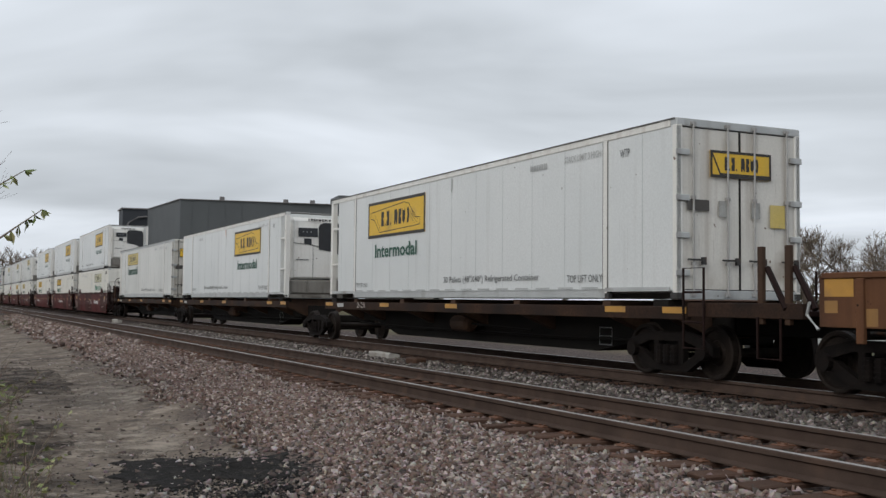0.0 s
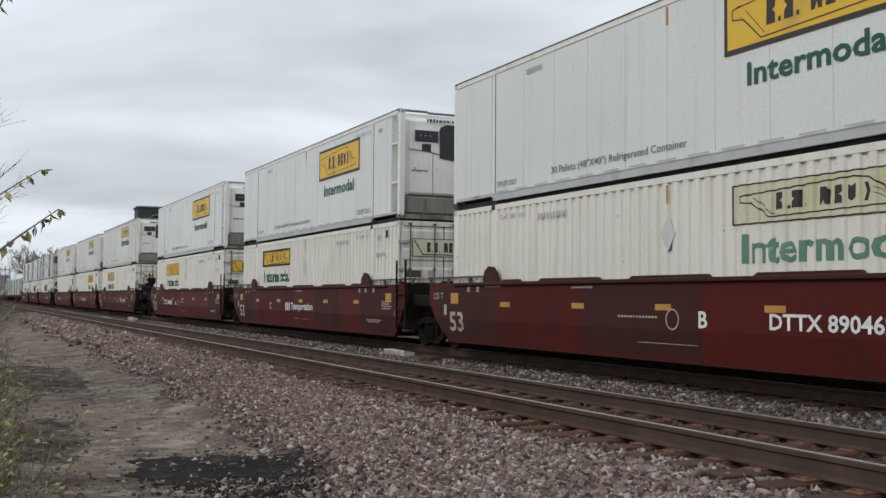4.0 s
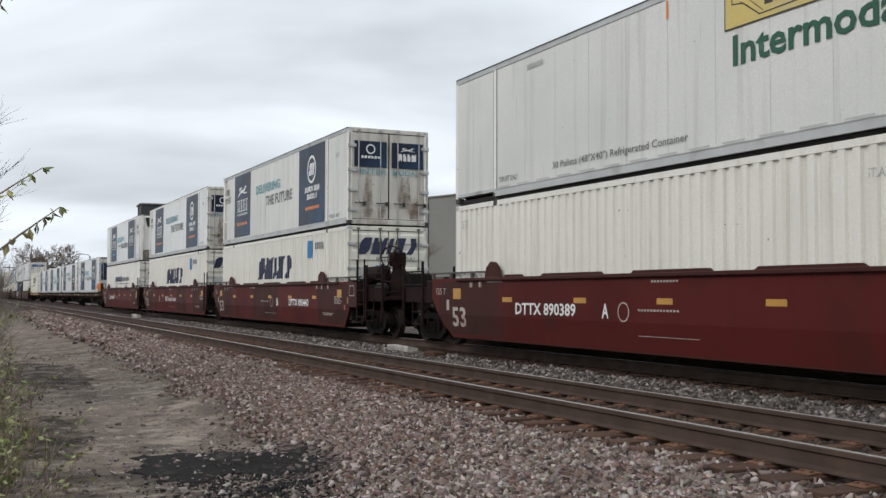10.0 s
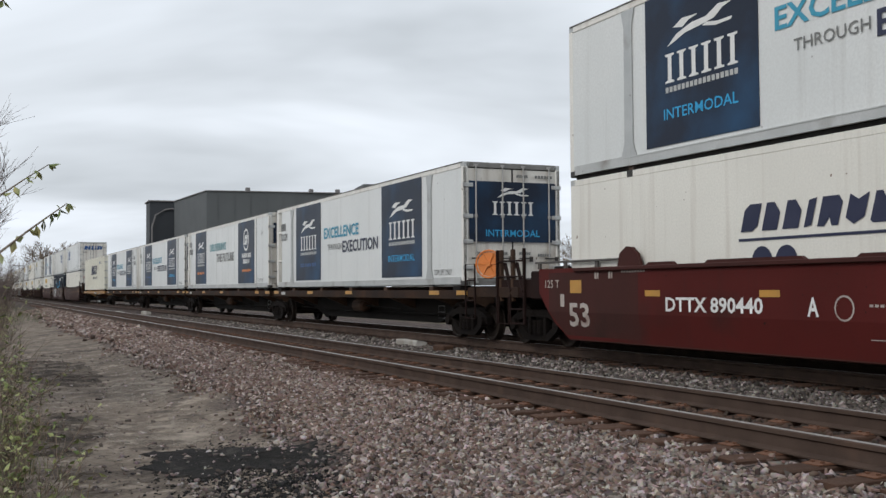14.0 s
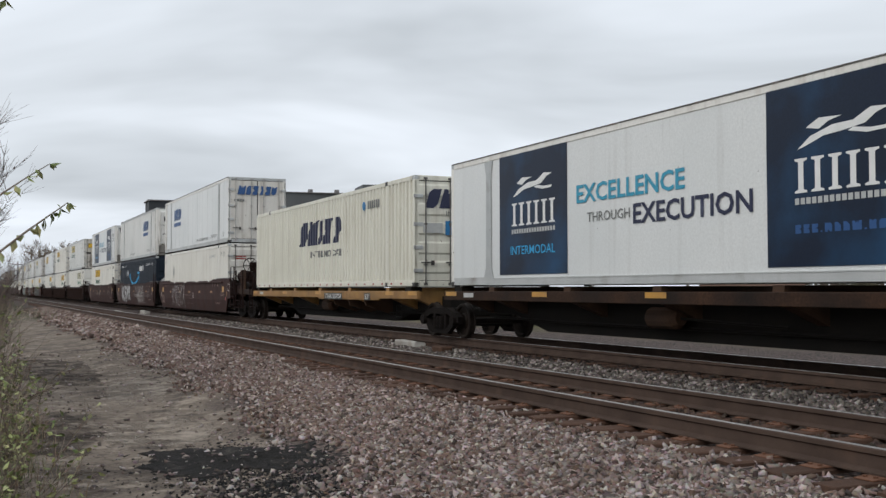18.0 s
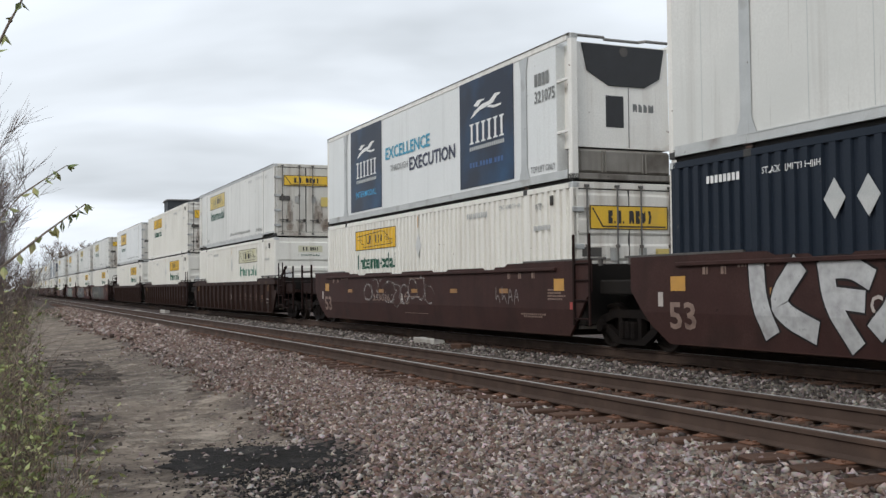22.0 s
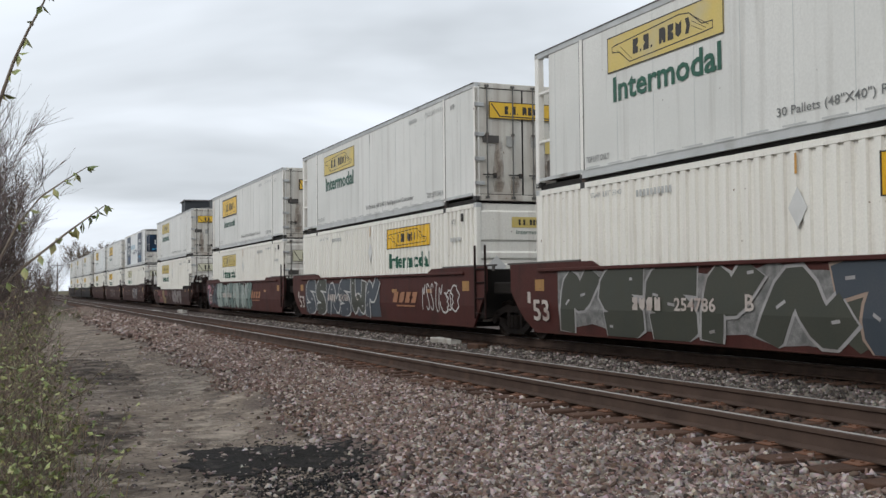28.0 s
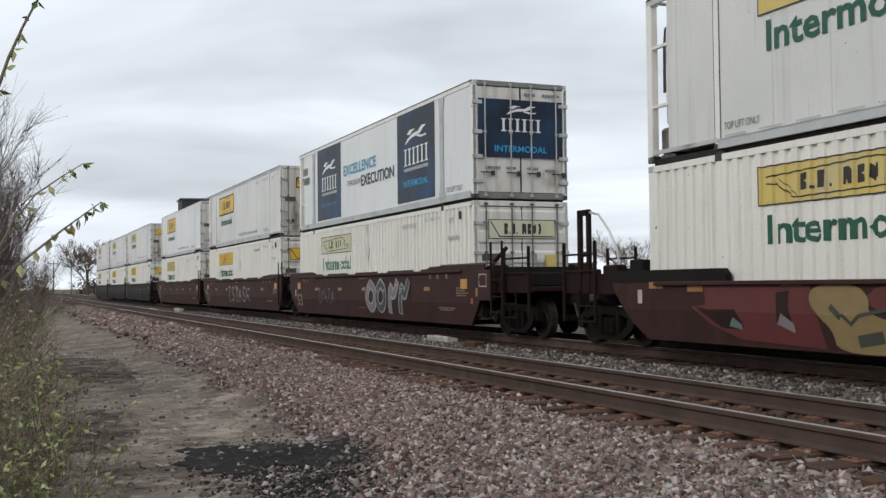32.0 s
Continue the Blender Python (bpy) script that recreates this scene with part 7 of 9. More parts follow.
def quick_mesh(name, v, f):
    me = bpy.data.meshes.new(name)
    k = f.shape[1]
    me.vertices.add(len(v))
    me.vertices.foreach_set("co", np.ascontiguousarray(v, dtype=np.float32).ravel())
    me.loops.add(f.size)
    me.loops.foreach_set("vertex_index", np.ascontiguousarray(f, dtype=np.int32).ravel())
    me.polygons.add(len(f))
    me.polygons.foreach_set("loop_start", np.arange(0, f.size, k, dtype=np.int32))
    me.update(calc_edges=True)
    return me


def scatter(rng, n, x0, x1, y0, y1, near=1.0):
    """Places over a strip, thicker towards x1."""
    x = x1 - (x1 - x0) * rng.uniform(0, 1, n) ** near
    return x, rng.uniform(y0, y1, n)


def edge_y(x):
    """Where the bare dirt ends and the stones begin."""
    return np.interp(x, [-90, -29, -13, -8.5, -5], [4.3, 4.25, 3.8, 3.15, 2.75])


def in_cinder(x, y, rng):
    return ((np.abs(x + 10.8) / 1.2) ** 4 + (np.abs(y - 2.6) / 1.0) ** 4 < 1) & (rng.uniform(0, 1, len(x)) < 0.94)


def ballast():
    rng = np.random.default_rng(7)
    x, y = scatter(rng, 105000, -34, -3.5, 2.3, 6.05, 1.45)
    keep = (y > edge_y(x) + 0.22 * np.sin(x * 1.1) + rng.normal(0, 0.26, len(x))) & ~in_cinder(x, y, rng)
    keep &= ~((y > 5.48) & (rng.uniform(0, 1, len(x)) < 0.86))
    x, y = x[keep], y[keep]
    size = rng.uniform(0.030, 0.066, len(x)) * np.where(x < -20, 1.4, 1.0)
    pale = rng.uniform(0, 1, len(x)) < np.interp(x, [-14, -6], [0.1, 0.45])
    loose_stones("ballast_shoulder", "pinkish brown crushed stone on the track shoulder", "ballast_pink", x[~pale], y[~pale], size[~pale], rng)
    loose_stones("ballast_shoulder", "grey crushed stone on the track shoulder", "ballast_grey", x[pale], y[pale], size[pale], rng)
    x, y = rng.uniform(-3.6, 9, 26000), rng.uniform(2.3, 5.5, 26000)
    keep = y > 2.75 + rng.normal(0, 0.26, len(x))
    loose_stones("ballast_shoulder", "crushed stone on the track shoulder beside the path", "ballast_pink", x[keep], y[keep], rng.uniform(0.035, 0.075, int(keep.sum())), rng)
    x, y = rng.uniform(-3.1, 9, 9000), rng.uniform(8.0, 10.35, 9000)
    loose_stones("ballast_between", "grey crushed stone between the rails of two tracks", "ballast_dull", x, y, rng.uniform(0.045, 0.09, len(x)), rng)
    x, y = scatter(rng, 15000, -90, -34, 2.2, 6.0, 1.2)
    keep = y > edge_y(x) + rng.normal(0, 0.3, len(x))
    loose_stones("ballast_far", "pinkish brown crushed stone along the track", "ballast_pink", x[keep], y[keep], rng.uniform(0.09, 0.16, int(keep.sum())), rng)
    x, y = scatter(rng, 34000, -60, -3, 8.0, 10.35, 1.4)
    loose_stones("ballast_between", "grey crushed stone between the two tracks", "ballast_dull", x, y, rng.uniform(0.04, 0.085, len(x)) * np.where(x < -25, 1.4, 1.0), rng)
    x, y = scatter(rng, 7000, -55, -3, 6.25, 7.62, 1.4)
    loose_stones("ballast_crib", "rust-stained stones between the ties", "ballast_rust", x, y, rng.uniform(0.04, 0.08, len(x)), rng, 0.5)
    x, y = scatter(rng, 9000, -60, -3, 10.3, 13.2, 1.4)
    loose_stones("ballast_crib", "oil-stained stones around the far track, darkened further as train shade", "ballast_oil", x, y, rng.uniform(0.05, 0.09, len(x)), rng, 0.45)
    x, y = rng.normal(-10.4, 0.9, 2000), rng.normal(2.6, 0.5, 2000)
    loose_stones("cinder_chips", "black cinder chips scattered on the dirt", "cinder_chip", x, y, rng.uniform(0.008, 0.032, 2000), rng, 0.5)
    x, y = rng.normal(-9.0, 0.7, 1500), rng.normal(2.6, 0.4, 1500)
    loose_stones("cinder_chips", "black cinder chips scattered beside the ballast", "cinder_chip", x, y, rng.uniform(0.01, 0.04, 1500), rng, 0.4)
    x, y = rng.uniform(-11.8, -8.4, 700), rng.uniform(1.8, 3.4, 700)
    loose_stones("loose_stones", "pale stones lying on the cinder patch", "ballast_grey", x, y, rng.uniform(0.01, 0.028, 700) * rng.choice([1, 1, 1, 2.2], 700), rng, 0.2)
    x, y = scatter(rng, 8000, -60, -3, 13.2, 15.5, 1.4)
    loose_stones("ballast_far_side", "grey crushed stone beyond the far rail", "ballast_dull", x, y, rng.uniform(0.07, 0.13, len(x)), rng)
    x, y = scatter(rng, 4200, -32, -5, -0.6, 4.2, 1.5)
    loose_stones("loose_stones", "scattered small stones on bare dirt", "ballast_grey", x, y, rng.uniform(0.01, 0.03, len(x)) * rng.choice([1, 1, 1, 1, 1.3, 2.2], len(x)), rng, 0.35)


ballast()


def ties():
    random.seed(5)
    bed = thing("track_bed", Matrix(), "weathered wooden ties under the near track", "railway ties", kind="structure")
    shapes = []
    for k in range(5):
        fo = Form().box(-0.115, 0.115, -1.3, 1.3, -0.37, -0.197, 0.012)
        fo.v = [(x + random.uniform(-0.008, 0.008), y + random.uniform(-0.03, 0.03), z + random.uniform(-0.006, 0.004)) for x, y, z in fo.v]
        for s in range(3):
            y = random.uniform(-1.2, 1.0)
            fo.box(-0.1 + 0.06 * s, -0.085 + 0.06 * s, y, y + random.uniform(0.2, 0.6), -0.199, -0.1945)
        shapes.append(fo.mesh("tie"))
    for i in range(225):
        x = 8.0 - i * 0.53
        me = shapes[i % 5]
        if not me.materials:
            me.materials.append(M["tie_wood"])
        ob = new("tie", me)
        ob.parent = bed
        ob.matrix_basis = pose(x + random.uniform(-0.03, 0.03), NEAR_C + random.uniform(-0.06, 0.06), random.uniform(-0.008, 0.006), 0, 0, random.uniform(-1.6, 1.6))
        if 14 < i < 95:
            for s in (-1, 1):
                part("tie_plate", lambda: Form().prism([(-0.17, -0.196), (0.17, -0.196), (0.17, -0.188), (0.085, -0.182), (-0.085, -0.182), (-0.17, -0.188)], -0.09, 0.09, "x")
                     .tube([(-0.05, 0.098, -0.2), (-0.05, 0.098, -0.168)], [0.01, 0.02], 6).tube([(0.05, -0.098, -0.2), (0.05, -0.098, -0.168)], [0.01, 0.02], 6)
                     .tube([(0.05, 0.098, -0.2), (0.05, 0.098, -0.165)], [0.01, 0.02], 6).tube([(-0.05, -0.098, -0.2), (-0.05, -0.098, -0.17)], [0.01, 0.02], 6), "tie_rust", ob, Matrix.Translation((0, s * 0.7545, 0)), key="plate")
    far = thing("track_bed", Matrix(), "dark wooden ties under the far track", "railway ties", kind="structure")
    for i in range(110):
        ob = new("tie", shapes[i % 5])
        ob.parent = far
        ob.matrix_basis = pose(6.0 - i * 0.53, FAR_C + random.uniform(-0.05, 0.05), random.uniform(-0.01, 0.004), 0, 0, random.uniform(-1.4, 1.4))


M["tie_rust"] = surface("tie_rust", (0.17, 0.075, 0.040), (0.11, 0.056, 0.034), 8, 0.85, 0.1, 0.25, 60)
ties()


def ground_patch(name, label, material, outline, lift):
    """A thin uneven sheet on the ground inside an outline, with a ragged rim."""
    rng = np.random.default_rng(11)
    cx, cy = np.mean([p[0] for p in outline]), np.mean([p[1] for p in outline])
    pts = []
    for (x0, y0), (x1, y1) in zip(outline, outline[1:] + outline[:1]):
        for k in range(14):
            f = k / 14
            a = math.atan2(y0 + (y1 - y0) * f - cy, x0 + (x1 - x0) * f - cx)
            j = 1 + 0.07 * math.sin(7 * a + 1) + 0.05 * math.sin(17 * a) + rng.uniform(-0.04, 0.04)
            pts.append((cx + (x0 + (x1 - x0) * f - cx) * j, cy + (y0 + (y1 - y0) * f - cy) * j))
    fo = Form()
    rings = [1.0, 0.93, 0.7, 0.4, 0.15]
    n = len(pts)
    for r in rings:
        for x, y in pts:
            px, py = cx + (x - cx) * r, cy + (y - cy) * r
            fo.v.append((px, py, ground_z(px, py) + (lift if r < 1 else -0.02) + rng.uniform(-0.004, 0.006)))
    for i in range(len(rings) - 1):
        fo.f += [(i * n + k, i * n + (k + 1) % n, (i + 1) * n + (k + 1) % n, (i + 1) * n + k) for k in range(n)]
    fo.f.append(tuple(range((len(rings) - 1) * n, len(rings) * n)))
    tagged(part(name, fo, material), label, "debris", kind="stuff")


M["cinder"] = surface("cinder", (0.012, 0.011, 0.010), (0.024, 0.021, 0.019), 6, 0.95, 0, 0.9, 45, (0.075, 0.068, 0.06), 0.12, 0, 0, 0.15)
M["dark_soil"] = surface("dark_soil", (0.050, 0.040, 0.033), (0.075, 0.060, 0.049), 3, 0.95, 0, 0.8, 40, (0.11, 0.095, 0.08), 0.25, 0, 0, 0.15)
M["pale_silt"] = surface("pale_silt", (0.31, 0.262, 0.215), (0.25, 0.21, 0.17), 2, 0.95, 0, 0.4, 40, (0.12, 0.10, 0.085), 0.25, 0, 0, 0.15)
ground_patch("cinder_heap", "flat black cinder patch with pale stones on it", "cinder", [(-11.85, 1.75), (-11.96, 2.2), (-11.7, 2.65), (-11.35, 3.05), (-11.15, 3.5), (-10.4, 3.4), (-9.7, 3.3), (-9.9, 2.75), (-10.3, 2.5), (-9.9, 2.1), (-10.5, 1.62)], 0.016)
ground_patch("litter_patch", "dark leaf litter trodden into the dirt path", "dark_soil", [(-28.5, 0.6), (-29.5, 1.6), (-27.0, 2.6), (-23.0, 2.7), (-20.5, 2.3), (-21.0, 1.4), (-24.0, 0.7)], 0.012)
ground_patch("litter_patch", "dark leaf litter along the path's edge", "dark_soil", [(-16.0, 0.5), (-16.5, 1.3), (-14.0, 1.7), (-12.2, 1.3), (-12.0, 0.6), (-13.5, 0.3)], 0.010)
ground_patch("silt_patch", "pale dry silt washed over the dirt path", "pale_silt", [(-21.5, 2.6), (-20.8, 3.3), (-18.6, 3.3), (-16.8, 2.8), (-16.5, 2.2), (-18.8, 2.1)], 0.010)
ground_patch("silt_patch", "pale dry silt beside the black cinders", "pale_silt", [(-14.8, 1.9), (-14.6, 2.8), (-13.0, 3.0), (-12.2, 2.4), (-12.4, 1.6), (-13.6, 1.4)], 0.010)


def chalk_blocks():
    for x0, y, length, h in ((-25.1, 10.15, 1.25, 0.15), (-64.9, 8.15, 1.6, 0.2), (-66.5, 9.9, 1.6, 0.2)):
        fo = Form().box(0, length, -0.14, 0.14, 0, h, 0.02)
        random.seed(3)
        fo.v = [(x + random.uniform(-0.03, 0.03), yy + random.uniform(-0.02, 0.02), z + random.uniform(-0.02, 0.02)) for x, yy, z in fo.v]
        ob = part("marker_block", fo, "concrete", None, pose(x0, y, ground_z(x0, y) - 0.01, 0, 0, 2))
        tagged(ob, "worn white-painted timber lying on the ballast", "block", "white blocks by the track")
    ob = part("marker_block", Form().box(0, 0.5, -0.15, 0.15, 0, 0.16, 0.03), "tie_wood", None, pose(-22.4, 10.0, -0.28, 0, 0, 5))
    tagged(ob, "short piece of old wooden tie on the ballast", "block")


chalk_blocks()


# ---- plants ----
def twig_line(rng, start, way, length, sag, bend, n=5):
    pts, p, d = [Vector(start)], Vector(start), Vector(way).normalized()
    for k in range(n):
        d = (d + Vector((rng.uniform(-bend, bend), rng.uniform(-bend, bend), rng.uniform(-bend, bend) - sag))).normalized()
        p = p + d * (length / n)
        pts.append(p.copy())
    return pts


def leaf_pair(fo, at, way, size, rng):
    """One folded leaf with a point."""
    w = Vector(way).normalized()
    s = w.cross(Vector((rng.uniform(-1, 1), rng.uniform(-1, 1), rng.uniform(0.2, 1)))).normalized() * size * 0.26
    up = w.cross(s).normalized() * size * 0.10
    a, b, c = Vector(at), Vector(at) + w * size * 0.45, Vector(at) + w * size
    fo.add([a, b + s + up, c, b - s + up, b], [(0, 1, 4), (1, 2, 4), (2, 3, 4), (3, 0, 4)])


def shrub(at, height, spread, stems, leaves, seed, label, leaf_size=0.05, lean=(0, 0), fine=False):
    rng = random.Random(seed)
    th = thing("shrub", Matrix.Translation(at), label, "bush", "bushes beside the path")
    wood, foliage = Form(), Form()
    tips = []
    for k in range(stems):
        a = rng.uniform(0, 2 * math.pi)
        way = (math.cos(a) * spread * rng.uniform(0.2, 1) + lean[0], math.sin(a) * spread * rng.uniform(0.2, 1) + lean[1], 1.0)
        ln = height * rng.uniform(0.65, 1.05)
        main = twig_line(rng, (rng.uniform(-0.25, 0.25), rng.uniform(-0.25, 0.25), -0.05), way, ln, 0.02, 0.16, 6)
        r = (0.004 + 0.0022 * height * rng.uniform(0.5, 1.2)) if fine else (0.004 + 0.003 * height * rng.uniform(0.5, 1.2))
        wood.tube(main, [r * (1 - 0.13 * i) for i in range(len(main))], 4)
        for j in range(2, len(main)):
            for _ in range(7 if fine else 4):
                d = (main[j] - main[j - 1]).normalized()
                side = (d + Vector((rng.uniform(-1, 1), rng.uniform(-1, 1), rng.uniform(-0.3, 0.7))) * 0.9)
                sub = twig_line(rng, main[j - 1].lerp(main[j], rng.random()), side, ln * (rng.uniform(0.06, 0.17) if fine else rng.uniform(0.12, 0.3)), 0.0, 0.3, 3)
                wood.tube(sub, [r * 0.42, r * 0.34, r * 0.28, r * 0.2], 3)
                tips.append(sub)
                for _ in range(4 if fine else 2):
                    fin = twig_line(rng, sub[rng.randint(1, 2)], (sub[2] - sub[1]) + Vector((rng.uniform(-0.1, 0.1), rng.uniform(-0.1, 0.1), rng.uniform(-0.03, 0.12))), ln * rng.uniform(0.06, 0.14), 0.0, 0.2, 2)
                    wood.tube(fin, [r * 0.25, r * 0.2, r * 0.15], 3)
    part("branchwork", wood, "twig_dark" if fine else "twig_mix", th)
    for k in range(leaves):
        sub = rng.choice(tips)
        p = sub[rng.randint(1, 3)]
        leaf_pair(foliage, p, (rng.uniform(-1, 1), rng.uniform(-1, 1), rng.uniform(-0.7, 0.6)), leaf_size * rng.uniform(0.6, 1.2), rng)
    if leaves:
        part("foliage", foliage, "bud_mix" if fine else "leaf_mix", th)
    return th


BARE = "bare grey-brown bush with many thin twigs"
BUDDING = "straggling bush with fresh small green leaves"
for i, (x, y, h, sp, st, lv) in enumerate(((-16.5, -1.3, 4.3, 0.20, 32, 200), (-18.5, -0.95, 4.3, 0.20, 34, 200), (-21.0, -1.1, 5.0, 0.20, 34, 160), (-24.5, -0.6, 4.4, 0.18, 28, 120), (-28.5, -0.6, 4.2, 0.16, 20, 60),
                                           (-34.0, -0.2, 3.8, 0.2, 18, 60), (-42.0, 0.4, 3.6, 0.2, 16, 60), (-50.0, 1.2, 3.4, 0.22, 16, 60), (-62.0, 1.8, 3.2, 0.25, 14, 60), (-78.0, 2.4, 3.2, 0.3, 14, 60), (-98.0, 2.8, 3.4, 0.35, 14, 60))):
    shrub((x, y, ground_z(x, y)), h, sp, st, lv * 5, 40 + i, BARE, 0.05, fine=True)
for i, (x, y, h, sp, st, lv) in enumerate(((-7.9, -0.35, 1.2, 0.5, 12, 320), (-8.8, -0.25, 1.25, 0.5, 12, 320), (-9.9, -0.2, 1.35, 0.5, 12, 320), (-11.2, -0.25, 1.6, 0.45, 14, 340), (-12.8, -0.2, 1.7, 0.45, 14, 320), (-14.6, -0.4, 2.0, 0.4, 14, 320), (-15.5, 0.0, 1.2, 0.5, 10, 220),
                                           (-19.0, 0.1, 1.4, 0.5, 12, 260), (-23.0, 0.3, 1.4, 0.5, 12, 220), (-28.0, 0.5, 1.6, 0.5, 12, 180), (-35.0, 0.9, 1.6, 0.5, 12, 120), (-44.0, 1.0, 1.8, 0.5, 12, 100))):
    shrub((x, y, ground_z(x, y)), h, sp, st, int(lv * 1.15), 80 + i, BUDDING, 0.06)


for i, (x, y, h) in enumerate(((-7.3, -0.05, 0.95), (-8.2, 0.08, 1.1), (-9.3, 0.12, 1.1), (-10.4, 0.1, 1.2), (-11.8, 0.05, 1.1), (-13.4, 0.1, 1.2), (-16.8, 0.0, 1.3))):
    shrub((x, y, ground_z(x, y)), h, 0.75, 18, 520, 120 + i, "low arching bramble with young green leaves", 0.062)


def hanging_branch(points, radius, leaves, seed, label, size):
    rng = random.Random(seed)
    pts = [Vector(p) for p in points]
    th = thing("branch", Matrix(), label, "branch", "leafing branches")
    part("wood", Form().tube(pts, [radius * (1 - 0.75 * i / (len(pts) - 1)) for i in range(len(pts))], 6), "twig", th)
    fo = Form()
    total = len(pts) - 1
    for k in range(leaves):
        f = (0.30 + 0.70 * k / (leaves - 1)) * total
        i = min(int(f), total - 1)
        p = pts[i].lerp(pts[i + 1], f - i)
        for _ in range(3 if k > leaves * 0.6 else 2):
            leaf_pair(fo, p, (rng.uniform(-0.5, 0.5), rng.uniform(-0.3, 0.8), rng.uniform(-1.1, 0.15)), size * rng.uniform(0.7, 1.2), rng)
    part("foliage", fo, "leaf_mix", th)


hanging_branch([(-6.1, -0.6, -0.5), (-6.06, -0.35, 0.7), (-6.03, -0.12, 1.12), (-6.003, 0.10, 1.33), (-5.993, 0.297, 1.496), (-5.983, 0.395, 1.573), (-5.97, 0.495, 1.65)], 0.012, 12, 1, "thin branch with drooping young leaves", 0.072)
hanging_branch([(-6.3, -0.5, -0.5), (-6.25, -0.2, 1.0), (-6.194, 0.06, 1.56), (-6.184, 0.174, 1.705), (-6.17, 0.303, 1.801), (-6.156, 0.414, 1.876)], 0.010, 8, 2, "thin branch with drooping young leaves", 0.064)
hanging_branch([(-4.55, -0.45, -0.5), (-4.5, -0.2, 1.1), (-4.487, -0.086, 1.667), (-4.452, -0.026, 1.931), (-4.423, 0.024, 2.085), (-4.397, 0.075, 2.205), (-4.369, 0.131, 2.315), (-4.341, 0.165, 2.411)], 0.011, 10, 3, "upright twig with opening leaf buds", 0.05)


def blades(name, label, material, n, x0, x1, y0, y1, h0, h1, seed, power=1.0):
    rng = np.random.default_rng(seed)
    x, y = scatter(rng, n, x0, x1, y0, y1, power)
    clump = np.sin(x * 2.3 + 1.7 * np.sin(y * 3)) + np.sin(y * 4.1 + x) + rng.normal(0, 0.8, n)
    keep = clump > -0.3
    x, y = x[keep], y[keep]
    n = len(x)
    z = np.array([ground_z(a, b) for a, b in zip(x, y)])
    h, a = rng.uniform(h0, h1, n), rng.uniform(0, 2 * np.pi, n)
    lean = rng.uniform(0.1, 0.9, n) * h
    w = 0.0018 + 0.0038 * h
    dx, dy = np.cos(a), np.sin(a)
    b = np.stack([x, y, z - 0.01], 1)
    side = np.stack([-dy * w, dx * w, np.zeros(n)], 1)
    mid = b + np.stack([dx * lean * 0.35, dy * lean * 0.35, h * 0.6], 1)
    tip = b + np.stack([dx * lean, dy * lean, h * 0.95], 1)
    v = np.stack([b - side, b + side, mid + side * 0.7, mid - side * 0.7, tip], 1).reshape(-1, 3)
    k = (np.arange(n) * 5)[:, None]
    me = quick_mesh(name, v, np.concatenate([np.array([[0, 1, 2]]) + k, np.array([[0, 2, 3]]) + k, np.array([[3, 2, 4]]) + k]))
    me.materials.append(M[material])
    tagged(new(name, me), label, "grass", kind="stuff")


blades("dry_grass", "dry straw-coloured grass on the verge", "straw", 26000, -45, -5, -3.0, 0.55, 0.06, 0.34, 21, 1.5)
blades("dry_grass", "dry bramble stalks at the path's edge", "straw", 3000, -16, -7, -1.0, 0.95, 0.06, 0.32, 22, 1.2)
blades("green_grass", "sparse green grass on the verge", "blade_green", 14000, -60, -5, -3.5, 0.9, 0.06, 0.3, 23, 1.5)
blades("green_grass", "rough green grass beside the far end of the track", "blade_green", 6000, -150, -60, -3, 4.6, 0.2, 0.6, 24, 1.2)


def bare_tree(at, height, spread, seed, label, density=1.0, thin=0.012, tint="twig_mix"):
    rng = random.Random(seed)
    th = thing("tree", Matrix.Translation(at), label, "tree", "trees beyond the railway")
    wood, crown = Form(), Form()
    trunk = twig_line(rng, (0, 0, -0.3), (0, 0, 1), height * 0.4, 0, 0.05, 4)
    r = height * 0.022
    wood.tube(trunk, [r * (1.2 - 0.12 * i) for i in range(5)], 8)

    def grow(p, d, length, rad, level):
        pts = twig_line(rng, p, d, length, -0.03, 0.22, 4)
        if level < 3:
            (wood if level < 2 else crown).tube(pts, [rad * (1 - 0.14 * i) for i in range(5)], 5 if level < 2 else 3)
        else:
            crown.tube(pts[::2], [rad, rad * 0.8, rad * 0.5], 3)
        if level == 4:
            return
        for k in range(int((4 if level else 5) * density) + (1 if rng.random() < 0.5 else 0)):
            q = pts[rng.randint(2, 4)]
            dd = (pts[-1] - pts[-2]).normalized() + Vector((rng.uniform(-1, 1), rng.uniform(-1, 1), rng.uniform(-0.35, 0.8))) * spread
            grow(q, dd, length * rng.uniform(0.5, 0.72), max(thin, rad * 0.5), level + 1)
    for k in range(5):
        a = k * 1.26 + rng.uniform(-0.4, 0.4)
        grow(trunk[rng.randint(2, 4)], (math.cos(a) * spread, math.sin(a) * spread, 0.8), height * 0.34, r * 0.55, 0)
    part("trunk", wood, "bark", th)
    part("crown", crown, tint, th)


def by(bearing, d):
    """A place on the plan at a compass angle left of +y and a distance from the path's start."""
    return -math.sin(radians(bearing)) * d, math.cos(radians(bearing)) * d


